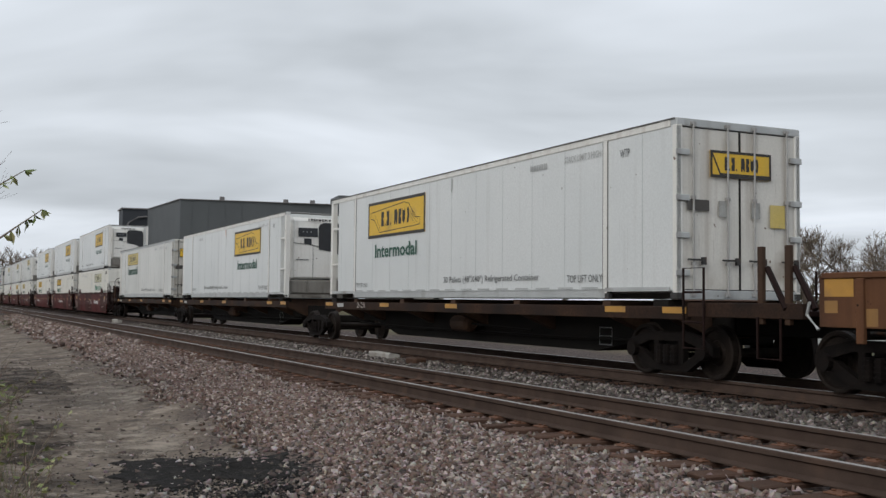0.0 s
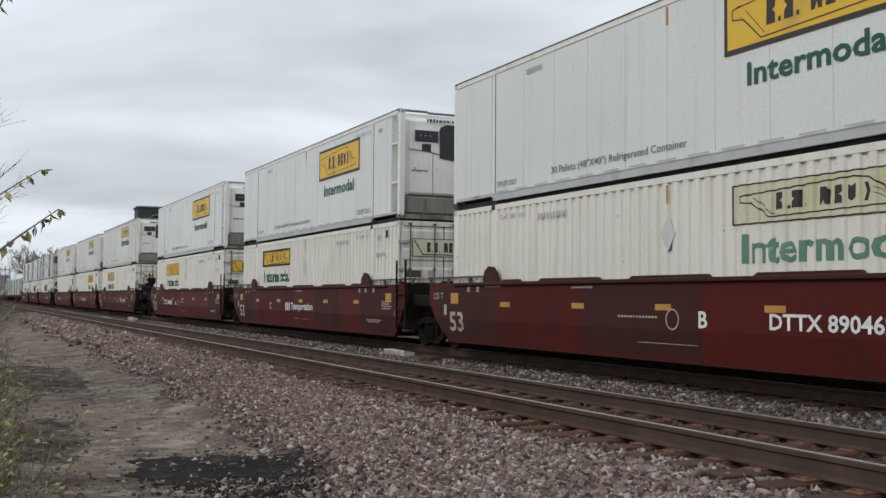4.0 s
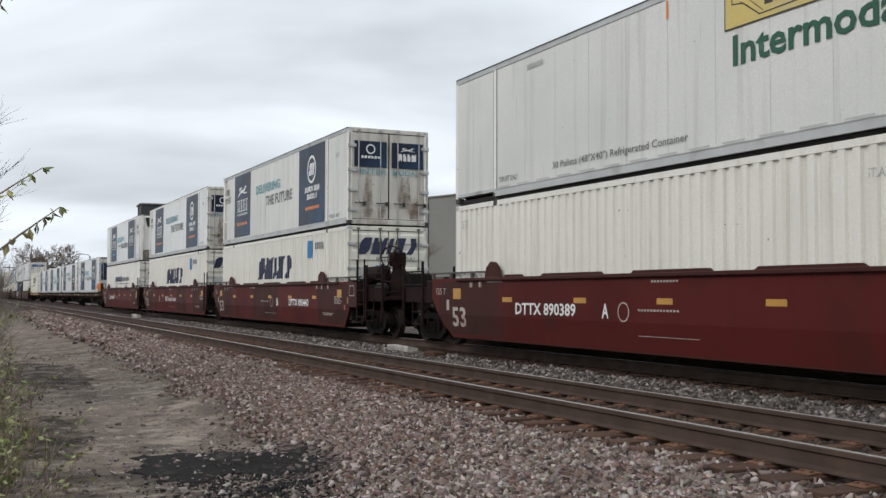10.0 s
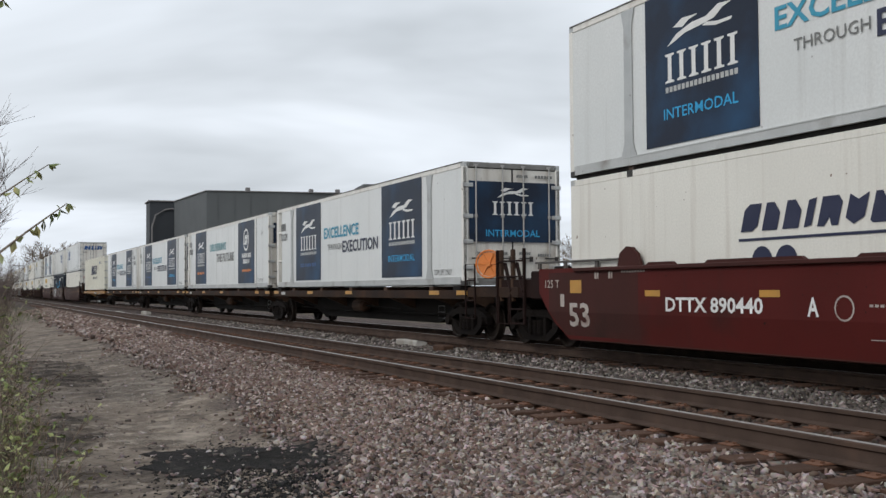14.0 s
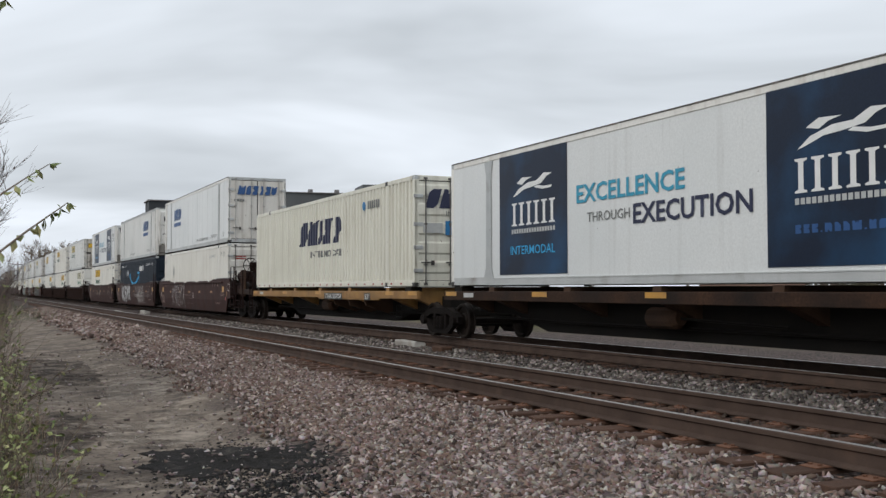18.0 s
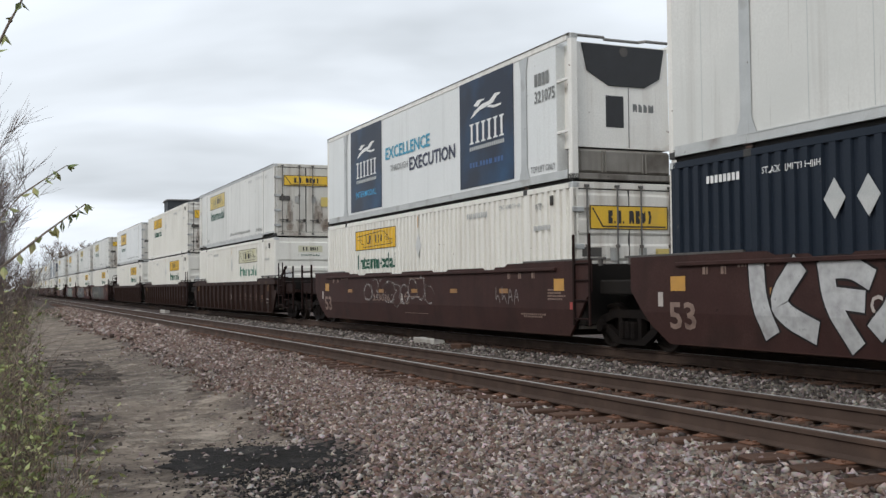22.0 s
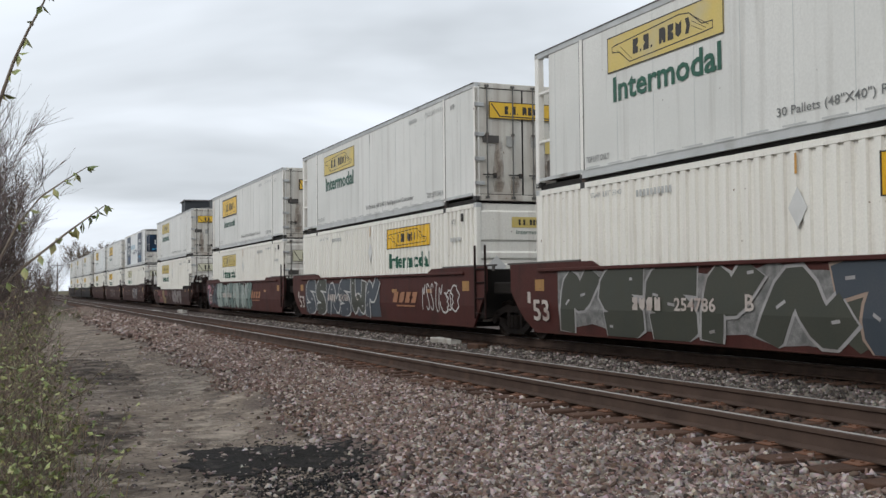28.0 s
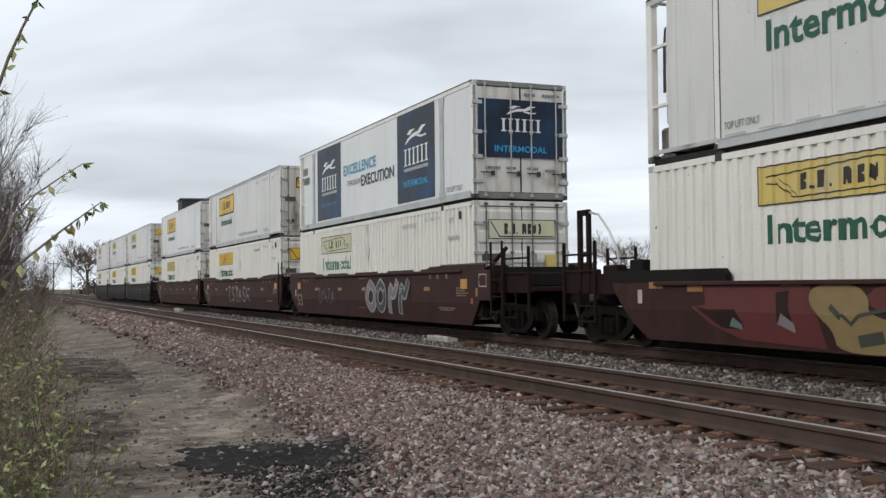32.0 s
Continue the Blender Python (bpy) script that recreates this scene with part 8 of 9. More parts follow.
for i, (b, d, h, sp) in enumerate(((57.7, 150, 9.8, 0.85), (52.5, 130, 9.6, 0.9), (47.2, 112, 9.6, 0.95), (45.2, 104, 10.2, 0.95), (43.0, 110, 9.8, 0.95), (40.6, 104, 9.4, 0.95), (38.0, 110, 10.0, 0.95))):
    x, y = by(b, d)
    bare_tree((x, y, ground_z(x, y)), h, sp, 60 + i, "bare broad-crowned tree in early spring", 1.1, 0.017)


x, y = by(85.95, 250)
bare_tree((x, y, ground_z(x, y)), 15.0, 0.95, 91, "broad tree coming into pale green leaf", 1.2, 0.04, "twig_mix")
x, y = by(67.2, 140)
bare_tree((x, y, ground_z(x, y)), 9.0, 0.9, 92, "bare broad-crowned tree in early spring")


def far_scrub():
    """Low woods and scrub along the horizon: clumps of short twigs and leaves."""
    rng = np.random.default_rng(31)
    spots = [(-430 + rng.uniform(-25, 25), rng.uniform(-70, 2.0), rng.uniform(4, 9)) for _ in range(26)]
    spots += [(-200 - rng.uniform(0, 220), rng.uniform(-22, -3), rng.uniform(2.5, 6)) for _ in range(34)]
    spots += [(-110 - rng.uniform(0, 90), rng.uniform(-9, -1.5), rng.uniform(1.5, 3.5)) for _ in range(22)]
    spots += [(rng.uniform(-430, -300), rng.uniform(30, 120), rng.uniform(4, 9)) for _ in range(30)]
    spots += [(rng.uniform(-190, 60), rng.uniform(150, 240), rng.uniform(3, 7)) for _ in range(60)]
    vs = []
    for x, y, h in spots:
        n = 700
        c = rng.normal(0, 1, (n, 3)) * np.array([h * 0.45, h * 0.45, h * 0.26]) + np.array([x, y, h * 0.42 - 0.8])
        c[:, 2] = np.maximum(c[:, 2], -0.7)
        d = rng.normal(0, 1, (n, 3))
        d[:, 2] = np.abs(d[:, 2]) + 0.4
        d /= np.linalg.norm(d, axis=1)[:, None]
        s = np.cross(d, rng.normal(0, 1, (n, 3))) * 0.14 * h / 4
        ln = rng.uniform(0.25, 0.6, (n, 1)) * h * 0.35
        vs.append(np.stack([c - s, c + s, c + d * ln], 1))
    v = np.concatenate(vs).reshape(-1, 3)
    me = quick_mesh("far_scrub", v, np.arange(len(v)).reshape(-1, 3))
    me.materials.append(M["scrub_far"])
    tagged(new("far_scrub", me), "low leafless scrub along the horizon", "scrub", kind="stuff")


far_scrub()


# ---- buildings, poles and vehicles behind the train ----
def dark_building():
    b = thing("warehouse", Matrix(), "tall windowless dark grey industrial building", "building")
    part("wall", Form().prism([(-196, 40.5), (-193.5, 56.0), (-192.2, 66.5), (-190.6, 74.0), (-230, 80), (-222, 39.2)], -1.0, 19.6, "z"), "dark_cladding", b)
    part("parapet", Form().prism([(-195.8, 40.3), (-190.4, 74.2), (-191.2, 74.2), (-196.6, 40.6)], 19.6, 19.75, "z").prism([(-222, 39.0), (-195.8, 40.3), (-196.2, 41.0), (-222, 39.8)], 19.6, 19.75, "z"), "roof_grey", b)
    part("roof_house", Form().prism([(-196, 71.5), (-194.4, 78.5), (-203, 80), (-205, 73)], 19.0, 22.0, "z"), "dark_cladding", b)
    for x, y in ((-194.2, 48), (-193.0, 60), (-192.0, 65)):
        part("roof_vent", Form().box(x - 1.2, x - 0.5, y - 0.4, y + 0.4, 19.6, 20.4, 0.05), "roof_grey", b)
    for k in range(11):
        y = 42.5 + k * 3.0
        x = -196 + (y - 40.5) * 5.4 / 33.5 + 0.08
        part("panel_joint", Form().box(x, x + 0.03, y, y + 0.06, -0.5, 19.5), "dark_cladding", b)
    s = thing("silo_block", Matrix(), "narrow tower block beside the warehouse, shade put into its cladding", "building")
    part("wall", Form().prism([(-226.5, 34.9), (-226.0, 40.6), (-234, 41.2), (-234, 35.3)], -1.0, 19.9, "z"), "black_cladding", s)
    part("roof", Form().prism([(-226.2, 34.6), (-225.8, 40.9), (-234.3, 41.5), (-234.3, 35.0)], 19.9, 20.15, "z"), "roof_grey", s)
    an = thing("annex", Matrix(), "long pale grey-beige industrial hall behind trees", "building")
    part("wall", Form().prism([(-189.9, 75.0), (-168.0, 81.2), (-188.2, 90.9), (-205.0, 85.0)], -1.0, 18.9, "z"), "beige_cladding", an)
    # narrow full-height dark strip on the wall, no particular building part
    part("door_strip", Form().prism([(-177.8, 78.3), (-176.6, 78.6), (-176.8, 79.3), (-178.0, 79.0)], -0.9, 18.7, "z"), "black_cladding", an)
    part("roof_edge", Form().prism([(-190.1, 74.7), (-167.7, 81.0), (-188.2, 91.2), (-205.3, 85.3)], 18.9, 19.15, "z"), "roof_grey", an)
    part("pipe", Form().tube([(-225.9, 35.3, 0), (-225.9, 35.3, 14.5), (-225.9, 36.0, 17.0), (-225.9, 38.0, 18.2), (-225.9, 39.8, 18.4)], 0.18, 8), "roof_grey", s)


dark_building()


def brick_house():
    x, y = by(49.5, 96)
    h = thing("house", pose(x, y, ground_z(x, y) - 0.1, 0, 0, -38), "low brown brick building with a flat grey roof", "building")
    part("wall", Form().box(-9, 9, -4, 4, 0, 3.6), "brick_brown", h)
    part("roof", Form().prism([(-9.6, 3.6), (9.6, 3.6), (8.6, 4.4), (-8.6, 4.4)], -4.5, 4.5), "roof_grey", h)
    for k in range(5):
        w = part("window", Form().box(-7.2 + k * 3.2, -5.9 + k * 3.2, -4.06, -3.98, 1.2, 2.5), "window_dark", h)
        part("window_frame", Form().box(-7.3 + k * 3.2, -5.8 + k * 3.2, -4.09, -4.02, 1.08, 1.2), "car_white", w)
    part("chimney", Form().box(3, 3.8, 0, 0.8, 4.0, 5.3, 0.04), "brick_brown", h)


brick_house()


def iron_fence():
    f = thing("fence", Matrix(), "pale galvanised railing fence along the far side", "fence")
    for k in range(34):
        x = -75 + k * 2.4
        part("fence_post", lambda: Form().box(-0.04, 0.04, -0.04, 0.04, -0.9, 1.1, 0.01), "fence_pale", f, Matrix.Translation((x, 34, 0)), key="fpost")
        if k < 33:
            part("rail_bar", lambda: Form().box(0, 2.4, -0.02, 0.02, 0.86, 0.92).box(0, 2.4, -0.02, 0.02, -0.45, -0.4), "fence_pale", f, Matrix.Translation((x, 34, 0)), key="fbar")
            tagged(part("pickets", pickets, "fence_pale", f, Matrix.Translation((x, 34, 0)), key="fpick"), kind="stuff")


def pickets():
    fo = Form()
    for k in range(12):
        fo.box(0.16 + k * 0.19, 0.18 + k * 0.19, -0.01, 0.01, -0.7, 1.0)
    return fo


iron_fence()


def parked_car(x, y, paint, turn, label):
    c = thing("parked_car", pose(x, y, ground_z(x, y), 0, 0, turn), label, "car", "parked cars")
    roof = 1.48
    prof = [(-2.25, 0.35), (-2.3, 0.75), (-2.2, 0.95), (-1.2, 1.0), (-0.6, roof), (1.2, roof), (1.9, 1.02), (2.25, 0.92), (2.3, 0.4)]
    part("body", Form().prism(prof, -0.85, 0.85), paint, c)
    part("window", Form().prism([(-1.05, 1.04), (-0.55, roof - 0.08), (1.1, roof - 0.08), (1.65, 1.04)], -0.87, 0.87), "window_dark", c)
    for wx in (-1.4, 1.4):
        for s in (-1, 1):
            part("wheel", lambda: Form().lathe([(0.05, -0.1), (0.2, -0.1), (0.32, -0.09), (0.33, 0.0), (0.32, 0.09), (0.2, 0.1), (0.05, 0.1)], 0, 16), "rubber", c, Matrix.Translation((wx, s * 0.8, 0.32)), key="cwheel")


for i, (b, d) in enumerate(((60.5, 60), (57.0, 56), (46.0, 47), (43.5, 45), (64.0, 66))):
    x, y = by(b, d)
    parked_car(x, y, "car_white" if i % 3 else "aluminium", 4 * i, "pale saloon car parked beyond the fence")


def pole(b, d, h, lamp):
    x, y = by(b, d)
    p = thing("street_lamp" if lamp else "utility_pole", Matrix.Translation((x, y, ground_z(x, y))), "tall grey street lamp with a curved arm" if lamp else "wooden utility pole with a cross-arm", "lamp" if lamp else "pole")
    part("post", Form().tube([(0, 0, -0.3), (0, 0, h)], [0.16, 0.1], 8), "galvanised" if lamp else "bark", p)
    if lamp:
        part("arm", Form().tube([(0, 0, h), (0.2, -0.3, h + 0.25), (0.5, -1.3, h + 0.3)], 0.06, 6), "galvanised", p)
        part("lamp_head", Form().box(0.35, 0.65, -1.9, -1.2, h + 0.2, h + 0.34, 0.04), "galvanised", p)
    else:
        part("cross_arm", Form().box(-0.08, 0.08, -1.4, 1.4, h - 0.9, h - 0.7, 0.02), "bark", p)


pole(83.76, 150, 6.9, True)
pole(86.75, 330, 9.5, False)
pole(87.6, 280, 8.5, False)


# ---- painted scrawls on the well cars ----
def scrawl(car, x0, x1, z0, z1, ink, seed, width, loops, y):
    """Looping letter-like strokes that spell nothing."""
    rng = random.Random(seed)
    fo = Form()
    n = loops
    for k in range(n):
        a = x0 + (x1 - x0) * k / n
        w, h = (x1 - x0) / n * 0.92, z1 - z0
        kind = rng.randint(0, 4)
        s = lambda pts: [(a + p * w + rng.uniform(-0.02, 0.02), z0 + q * h) for p, q in pts]
        shape = [[(0.1, 0.05), (0.2, 0.95), (0.5, 0.5), (0.9, 0.92)], [(0.15, 0.9), (0.1, 0.1), (0.5, 0.55), (0.9, 0.05)], [(0.85, 0.85), (0.4, 1.0), (0.1, 0.7), (0.6, 0.45), (0.9, 0.2), (0.45, 0.0), (0.1, 0.15)],
                 [(0.1, 0.0), (0.45, 1.0), (0.85, 0.05), (0.68, 0.4), (0.28, 0.36)], [(0.1, 1.0), (0.9, 0.95), (0.5, 0.9), (0.42, 0.05), (0.8, 0.0)]][kind]
        fo.strip(rounded(s(shape)), width)
    fo.v = [(x, yy - 0.006 * i / len(fo.v), z) for i, (x, yy, z) in enumerate(fo.v)]
    return part("scrawl", fo, ink, car, Matrix.Translation((0, y, 0)))


def rounded(pts):
    """Cuts the corners of a line twice."""
    for _ in range(2):
        out = [pts[0]]
        for (ax, az), (bx, bz) in zip(pts, pts[1:]):
            out += [(ax * 0.75 + bx * 0.25, az * 0.75 + bz * 0.25), (ax * 0.25 + bx * 0.75, az * 0.25 + bz * 0.75)]
        pts = out + [pts[-1]]
    return pts


def blob_scrawl(car, x0, x1, fill, edge, seed, y, n=4, z0=0.2, z1=1.5, fat=0.40, field=None):
    """Fat interlocking strokes on a dark field, each with a pale rim and inner cuts; they spell nothing."""
    def inside(fo):
        fo.v = [(x, yy - 0.003 * i / len(fo.v), min(z1, max(z0, z))) for i, (x, yy, z) in enumerate(fo.v)]
        return fo
    rng = random.Random(seed)
    rim = [(x0 + (x1 - x0) * k / 12, z0 + rng.uniform(0.0, 0.22)) for k in range(13)] + [(x1 - (x1 - x0) * k / 12, z1 - rng.uniform(0.0, 0.2)) for k in range(13)]
    part("scrawl_field", Form().plate(rim), field or fill[-1], car, Matrix.Translation((0, y, 0)))
    bones = [[(0.15, 0.0), (0.3, 0.95), (0.55, 0.45), (0.9, 1.0)], [(0.1, 1.0), (0.18, 0.05), (0.5, 0.5), (0.85, 0.05), (0.95, 0.9)], [(0.9, 0.9), (0.35, 0.95), (0.12, 0.6), (0.7, 0.42), (0.85, 0.1), (0.2, 0.02)],
             [(0.05, 0.0), (0.45, 1.0), (0.8, 0.05), (1.05, 0.35)], [(0.0, 0.85), (0.5, 1.0), (1.0, 0.8), (0.55, 0.7), (0.45, 0.0), (0.85, 0.1)], [(0.5, 1.0), (0.1, 0.7), (0.12, 0.25), (0.5, 0.0), (0.88, 0.3), (0.85, 0.75), (0.55, 0.95)]]
    for k in range(n):
        a, w = x0 + (x1 - x0) * (k + 0.05) / n, (x1 - x0) / n * 0.95
        h = z1 - z0 - 0.3
        pts = rounded([(a + p * w + rng.uniform(-0.05, 0.05), z0 + 0.16 + q * h) for p, q in rng.choice(bones)])
        d = y - 0.013 * (k % 2)
        part("scrawl", inside(Form().strip(pts, fat)), edge, car, Matrix.Translation((0, d - 0.003, 0)))
        part("scrawl", inside(Form().strip(pts, fat - 0.11)), fill[k % len(fill)], car, Matrix.Translation((0, d - 0.007, 0)))
        for j in range(2):
            i = rng.randrange(len(pts) - 1)
            (ax, az), (bx, bz) = pts[i], pts[i + 1]
            part("scrawl", Form().strip([(ax * 0.7 + bx * 0.3 - 0.06, az * 0.7 + bz * 0.3), (ax * 0.35 + bx * 0.65 + 0.05, az * 0.35 + bz * 0.65)], 0.05), "spray_white", car, Matrix.Translation((0, d - 0.0115, 0)))


M["spray_white"] = surface("spray_white", (0.34, 0.33, 0.32), (0.20, 0.19, 0.19), 1.6, 0.6, 0, 0.02, 40, (0.12, 0.09, 0.08), 0.25)
M["spray_hatch"] = surface("spray_hatch", (0.10, 0.10, 0.095), (0.30, 0.29, 0.28), 5, 0.6, 0, 0.02, 40)
M["spray_sand"] = surface("spray_sand", (0.30, 0.22, 0.17), (0.24, 0.18, 0.14), 3, 0.6, 0, 0.02, 40)
M["spray_grey"] = surface("spray_grey", (0.17, 0.145, 0.14), (0.22, 0.19, 0.18), 3, 0.6, 0, 0.02, 40)
M["spray_olive"] = surface("spray_olive", (0.042, 0.045, 0.034), (0.055, 0.055, 0.04), 2, 0.6, 0, 0.02, 40)
M["spray_slate"] = surface("spray_slate", (0.04, 0.05, 0.062), (0.055, 0.062, 0.072), 2, 0.6, 0, 0.02, 40)
M["spray_pink"] = surface("spray_pink", (0.36, 0.16, 0.20), (0.28, 0.12, 0.15), 2, 0.6, 0, 0.02, 40)
M["spray_yellow"] = surface("spray_yellow", (0.24, 0.17, 0.07), (0.18, 0.13, 0.06), 2, 0.6, 0, 0.02, 40)
M["spray_red"] = surface("spray_red", (0.11, 0.022, 0.02), (0.085, 0.02, 0.02), 2, 0.6, 0, 0.02, 40)
M["spray_teal"] = surface("spray_teal", (0.10, 0.15, 0.135), (0.14, 0.18, 0.16), 2, 0.6, 0, 0.02, 40)
CAR = {round(u): ob for ob, u, z in MOVERS if ob.name.startswith("well_car")}
Y0 = -1.42 - 0.031


def daub(car, outline, ink, lift):
    """A flat sprayed patch."""
    return part("scrawl", Form().plate(outline), ink, car, Matrix.Translation((0, Y0 - lift, 0)))


def chrome_letter(car, strokes, x, z, w, h, fat):
    """One fat silver letter: dark rim below, hatched silver above."""
    for ink, extra, lift in (("spray_dark", 0.07, 0.0), ("spray_silver", 0.0, 0.004)):
        for i, line in enumerate(strokes):
            part("scrawl", Form().strip(rounded([(x + a * w, z + b * h) for a, b in line]), fat + extra), ink, car, Matrix.Translation((0, Y0 - lift - 0.0006 * i, 0)))


def ghost_scrawl(car, x0, x1, z0, z1, seed, n, ink="spray_ghost", width=0.045):
    """Worn, half-washed-off loops over one another."""
    rng = random.Random(seed)
    for k in range(n):
        cx, cz = x0 + (x1 - x0) * (k + 0.5) / n, (z0 + z1) / 2 + rng.uniform(-0.12, 0.12)
        w, h = (x1 - x0) / n * rng.uniform(0.5, 0.9), (z1 - z0) / 2 * rng.uniform(0.6, 1.0)
        turn, a0 = rng.uniform(4.2, 6.6), rng.uniform(0, 6.3)
        line = [(cx + w * math.cos(a0 + turn * i / 14) * (1 + 0.25 * math.sin(3 * i)), min(1.5, max(0.3, cz + h * math.sin(a0 + turn * i / 14)))) for i in range(15)]
        part("scrawl", Form().strip(line, width * rng.uniform(0.6, 1.5)), ink, car, Matrix.Translation((0, Y0 - 0.0005 * k, 0)))


M["spray_dark"] = surface("spray_dark", (0.016, 0.014, 0.014), (0.03, 0.026, 0.025), 3, 0.6, 0, 0.02, 40, spec=0.1)
M["spray_silver"] = surface("spray_silver", (0.50, 0.50, 0.49), (0.26, 0.25, 0.25), 5, 0.5, 0.1, 0.02, 40, (0.16, 0.14, 0.13), 0.2)
M["spray_ghost"] = surface("spray_ghost", (0.42, 0.38, 0.36), (0.30, 0.26, 0.245), 7, 0.6, 0, 0.02, 40, spec=0.1)


def worn(name, size, a, z):
    """Lets the paint underneath show through a sprayed film."""
    n, l = M[name].node_tree.nodes, M[name].node_tree.links
    co, t, r = n.new("ShaderNodeTexCoord"), n.new("ShaderNodeTexNoise"), n.new("ShaderNodeMapRange")
    t.inputs["Scale"].default_value, t.inputs["Detail"].default_value, t.inputs["Roughness"].default_value = size, 6.0, 0.7
    r.inputs["From Min"].default_value, r.inputs["From Max"].default_value = a, z
    l.new(co.outputs["Object"], t.inputs["Vector"])
    l.new(t.outputs["Fac"], r.inputs["Value"])
    l.new(r.outputs[0], n["Principled BSDF"].inputs["Alpha"])


worn("spray_ghost", 3.2, 0.40, 0.72)
worn("rust_run", 3.0, 0.36, 0.80)
worn("dark_soil", 1.6, 0.38, 0.66)
worn("pale_silt", 1.8, 0.38, 0.66)
worn("spray_silver", 5.0, 0.22, 0.42)
M["spray_mint"] = surface("spray_mint", (0.27, 0.31, 0.28), (0.17, 0.21, 0.19), 2, 0.6, 0, 0.02, 40, (0.10, 0.10, 0.09), 0.2)
M["spray_line"] = surface("spray_line", (0.50, 0.49, 0.47), (0.34, 0.33, 0.32), 4, 0.6, 0, 0.02, 40)


def scrawls():
    c = CAR[-364]
    scrawl(c, 3.25, 7.1, 0.35, 1.42, "spray_ghost", 2, 0.17, 5, Y0)
    scrawl(c, 3.4, 7.0, 0.45, 1.38, "spray_ghost", 3, 0.08, 7, Y0 - 0.007)
    c = CAR[-383]
    chrome_letter(c, [[(0.1, 1.0), (0.13, 0.5), (0.3, 0.02)], [(0.8, 0.98), (0.45, 0.5), (0.6, 0.25), (1.02, 0.04)]], 2.2, 0.5, 1.2, 0.92, 0.34)
    chrome_letter(c, [[(0.12, 1.0), (0.2, 0.5), (0.6, -0.12)], [(0.1, 0.98), (0.6, 1.0), (0.9, 0.84)], [(0.2, 0.55), (0.75, 0.5)]], 3.6, 0.5, 0.95, 0.9, 0.29)
    chrome_letter(c, [[(0.02, 0.12), (0.22, 0.5), (0.22, 1.0)], [(0.22, 1.0), (0.42, 0.45), (0.52, 0.1)], [(0.45, 0.4), (0.62, 1.0)], [(0.62, 1.0), (0.95, 0.9), (0.9, 0.62), (0.74, 0.5), (0.98, 0.05)]], 4.55, 0.48, 1.75, 0.92, 0.3)
    ghost_scrawl(c, 8.4, 10.6, 0.6, 1.5, 6, 6, "spray_ghost", 0.10)
    ghost_scrawl(c, 9.6, 12.4, 0.42, 1.1, 16, 5, "spray_ghost", 0.32)
    ghost_scrawl(c, 10.6, 12.2, 0.7, 1.4, 26, 4, "spray_ghost", 0.16)
    ghost_scrawl(c, 13.6, 14.7, 0.7, 1.2, 7, 4, "spray_grey", 0.025)
    c = CAR[-403]
    scrawl(c, 13.0, 14.2, 0.8, 1.2, "spray_grey", 8, 0.025, 4, Y0)
    ghost_scrawl(c, 4.2, 9.5, 0.7, 1.4, 9, 9, "spray_ghost", 0.05)
    c = CAR[-489]
    blob_scrawl(c, 1.2, 9.0, ["spray_olive", "spray_olive", "spray_olive"], "spray_white", 11, Y0, 5, 0.24, 1.52, 0.66, "spray_hatch")
    blob_scrawl(c, 9.0, 13.0, ["spray_slate", "spray_olive"], "spray_sand", 15, Y0, 3, 0.24, 1.5, 0.6)
    scrawl(c, 13.2, 15.4, 0.3, 1.35, "spray_grey", 12, 0.05, 3, Y0)
    c = CAR[-508]
    blob_scrawl(c, 0.9, 9.4, ["spray_slate", "spray_olive", "spray_slate"], "spray_line", 13, Y0, 6, 0.24, 1.5, 0.5, "spray_slate")
    scrawl(c, 12.9, 14.4, 0.55, 1.3, "spray_line", 14, 0.045, 5, Y0)
    ghost_scrawl(c, 14.3, 15.3, 0.5, 1.2, 18, 3, "spray_line", 0.05)
    c = CAR[-527]
    blob_scrawl(c, -0.6, 2.4, ["spray_pink", "spray_red", "spray_slate"], "spray_dark", 15, Y0, 3, 0.24, 1.5, 0.3)
    blob_scrawl(c, 2.2, 10.7, ["spray_mint", "spray_mint", "spray_teal"], "spray_dark", 16, Y0, 12, 0.24, 1.5, 0.58, "spray_teal")
    scrawl(c, 8.0, 10.0, 0.9, 1.5, "spray_line", 17, 0.03, 4, Y0 - 0.03)
    c = CAR[-550]
    daub(c, [(1.75, 1.12), (1.78, 0.82), (1.4, 0.79), (1.9, 0.5), (2.6, 0.3), (4.4, 0.24), (4.15, 1.12)], "spray_red", 0.0)
    daub(c, [(1.5, 0.79), (1.85, 0.75), (2.5, 0.76), (2.7, 0.5), (2.55, 0.45), (2.15, 0.47)], "well_dark", 0.004)
    daub(c, [(2.35, 0.5), (2.45, 0.64), (2.66, 0.53), (2.66, 0.45)], "spray_teal", 0.008)
    daub(c, [(3.45, 1.02), (3.72, 1.05), (3.7, 0.8), (3.82, 0.45), (3.45, 0.56)], "well_dark", 0.004)
    daub(c, [(3.45, 0.56), (3.55, 0.72), (3.8, 0.58), (3.82, 0.44)], "spray_grey", 0.008)
    daub(c, rounded([(5.2, 0.98), (5.4, 1.13), (6.7, 1.13), (6.75, 0.8), (6.1, 0.74), (5.3, 0.78), (5.2, 0.98)]), "spray_red", 0.002)
    daub(c, rounded([(4.3, 0.7), (4.1, 0.9), (4.2, 1.13), (5.0, 1.15), (5.25, 0.95), (5.2, 0.74), (5.8, 0.62), (5.9, 0.22), (4.6, 0.2), (4.55, 0.5), (4.3, 0.7)]), "spray_yellow", 0.005)
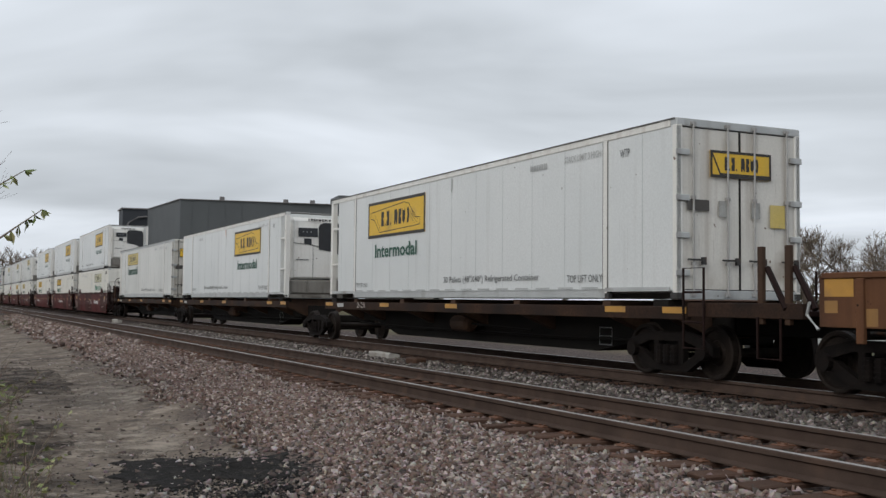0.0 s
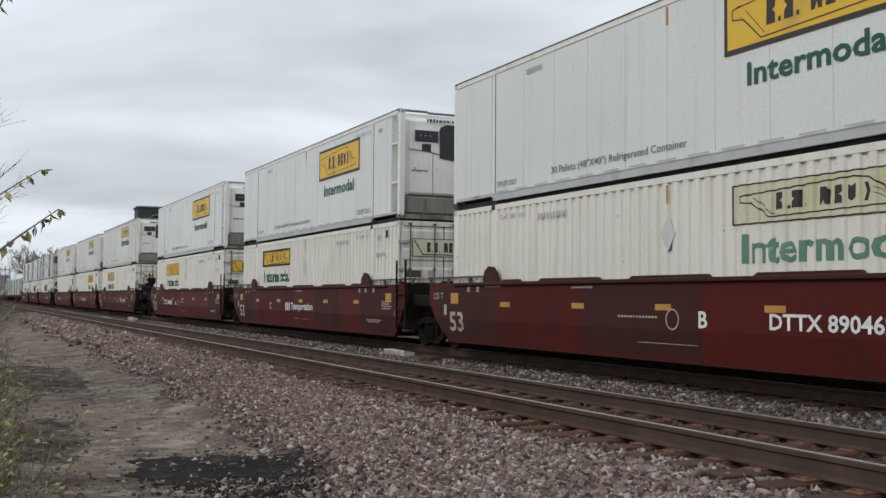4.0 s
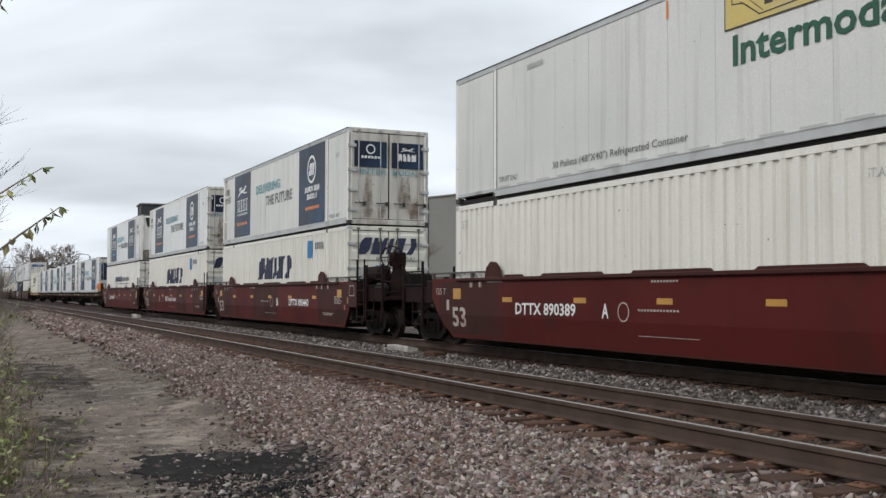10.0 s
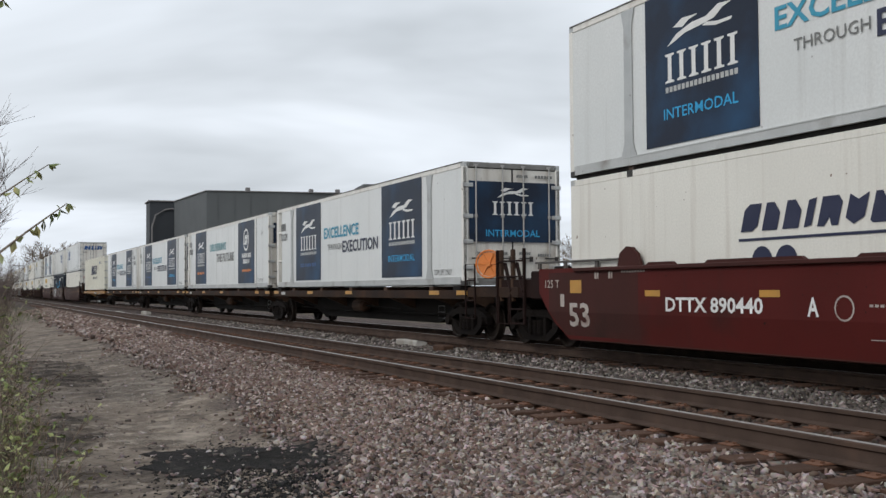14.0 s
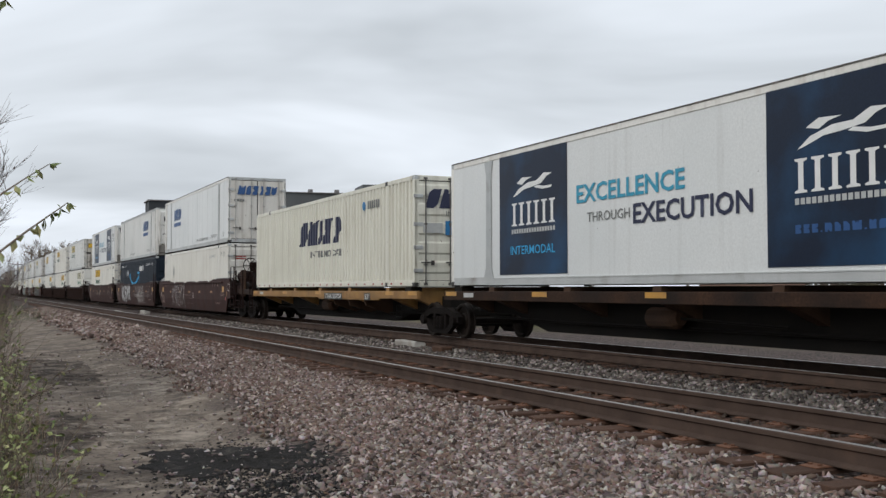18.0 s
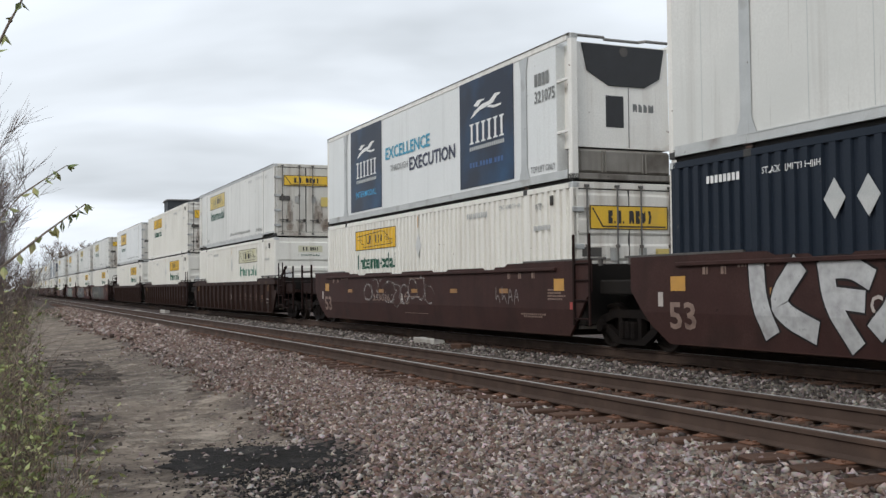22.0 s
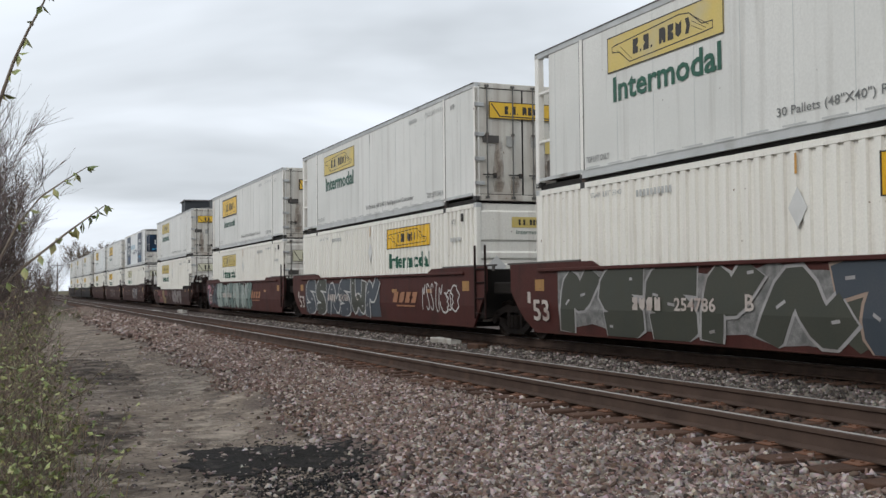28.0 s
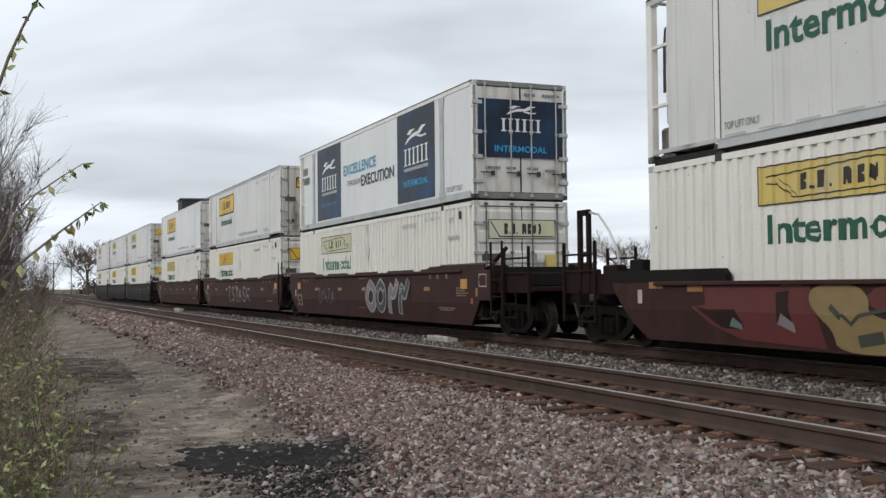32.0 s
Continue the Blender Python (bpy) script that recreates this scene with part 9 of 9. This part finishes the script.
    for line, wide in (([(4.75, 0.72), (4.9, 0.6), (5.05, 0.72), (5.5, 0.8)], 0.05), ([(4.55, 0.82), (4.7, 0.7)], 0.09), ([(5.05, 0.38), (5.4, 0.44)], 0.16)):
        part("scrawl", Form().strip(line, wide), "spray_olive", c, Matrix.Translation((0, Y0 - 0.009, 0)))
    for line in ([(6.2, 0.3), (6.5, 0.72), (7.0, 1.1), (7.2, 0.9), (7.0, 0.62), (6.7, 0.55)], [(5.95, 0.55), (6.25, 0.72), (6.4, 0.5), (6.0, 0.5)], [(7.3, 1.05), (7.6, 0.7), (7.9, 1.0), (8.0, 0.6), (8.4, 0.35)], [(7.4, 0.5), (8.0, 0.55), (8.2, 0.95)]):
        part("scrawl", Form().strip(rounded(line), 0.04), "spray_grey", c, Matrix.Translation((0, Y0 - 0.003, 0)))
    blob_scrawl(c, 9.0, 12.9, ["spray_grey"], "spray_grey", 32, Y0, 5, 0.22, 1.16, 0.34, "well_brown")
    c = CAR[-574]
    blob_scrawl(c, 8.3, 12.2, ["spray_grey", "spray_slate"], "spray_white", 33, Y0, 4, 0.3, 1.4, 0.3, "well_brown")
    scrawl(c, 3.0, 5.0, 0.6, 1.1, "spray_grey", 34, 0.03, 5, Y0)
    c = CAR[-593]
    scrawl(c, 6.0, 11.0, 0.5, 1.2, "spray_grey", 35, 0.1, 6, Y0)
    for u, x in ((-508, 10.6), (-527, 10.63)):
        part("stencil_mark", glyphs("0647", 0, 2.0, 0, 0.3, 0.5), "mark_orange", CAR[u], Matrix.Translation((x, Y0 - 0.016, 0.75)))
        part("stencil_mark", Form().plate([(0, 0), (1.46, 0), (1.5, 0.045), (0.04, 0.045)]), "mark_orange", CAR[u], Matrix.Translation((x + 0.3, Y0 - 0.016, 0.64)))


scrawls()


def lay_on_sheet():
    """Bends what is painted across the fold of a well car's side inwards with the sheet."""
    done = set()
    for car in list(CAR.values()):
        for ob in car.children:
            if ob.name.split(".")[0] not in ("scrawl", "scrawl_field", "lettering", "stencil_mark", "stencilling", "white_tag", "logo_patch") or ob.data.name in done:
                continue
            done.add(ob.data.name)
            z = ob.matrix_basis.translation.z
            low = min(v.co.z for v in ob.data.vertices) + z
            if low > 0.71 or low < 0.15 or ob.matrix_basis.translation.y > -1.3:
                continue
            bm = bmesh.new()
            bm.from_mesh(ob.data)
            bmesh.ops.bisect_plane(bm, geom=bm.verts[:] + bm.edges[:] + bm.faces[:], plane_co=(0, 0, 0.72 - z), plane_no=(0, 0, 1))
            for v in bm.verts:
                v.co.y += max(0.0, 0.72 - v.co.z - z) * 0.14
            bm.to_mesh(ob.data)
            bm.free()


lay_on_sheet()


# ---- the train runs ----
def travel(t):
    """How far the train has come at t seconds."""
    return 16.769 * t - 0.00765 * (t - 16) ** 2 + 0.0000222 * (t - 16) ** 3


def motions():
    steps = [0, 4, 8, 12, 16, 20, 24, 28, 32]
    for ob, u, z in MOVERS:
        walk(ob, [(t, Matrix.Translation((u + travel(t), FAR_C, z))) for t in steps])
    for side, wheels in WHEELS.items():
        if not wheels:
            continue
        first = wheels[0]
        walk(first, [(k / FPS, pose(side * AXLE, 0, WHEEL_R, 0, math.degrees(travel(k / FPS) / WHEEL_R), 0)) for k in range(0, 32 * FPS + 1)])
        act, slot = first.animation_data.action, first.animation_data.action_slot
        for w in wheels[1:]:
            w.rotation_mode = "QUATERNION"
            w.animation_data_create()
            w.animation_data.action, w.animation_data.action_slot = act, slot


motions()
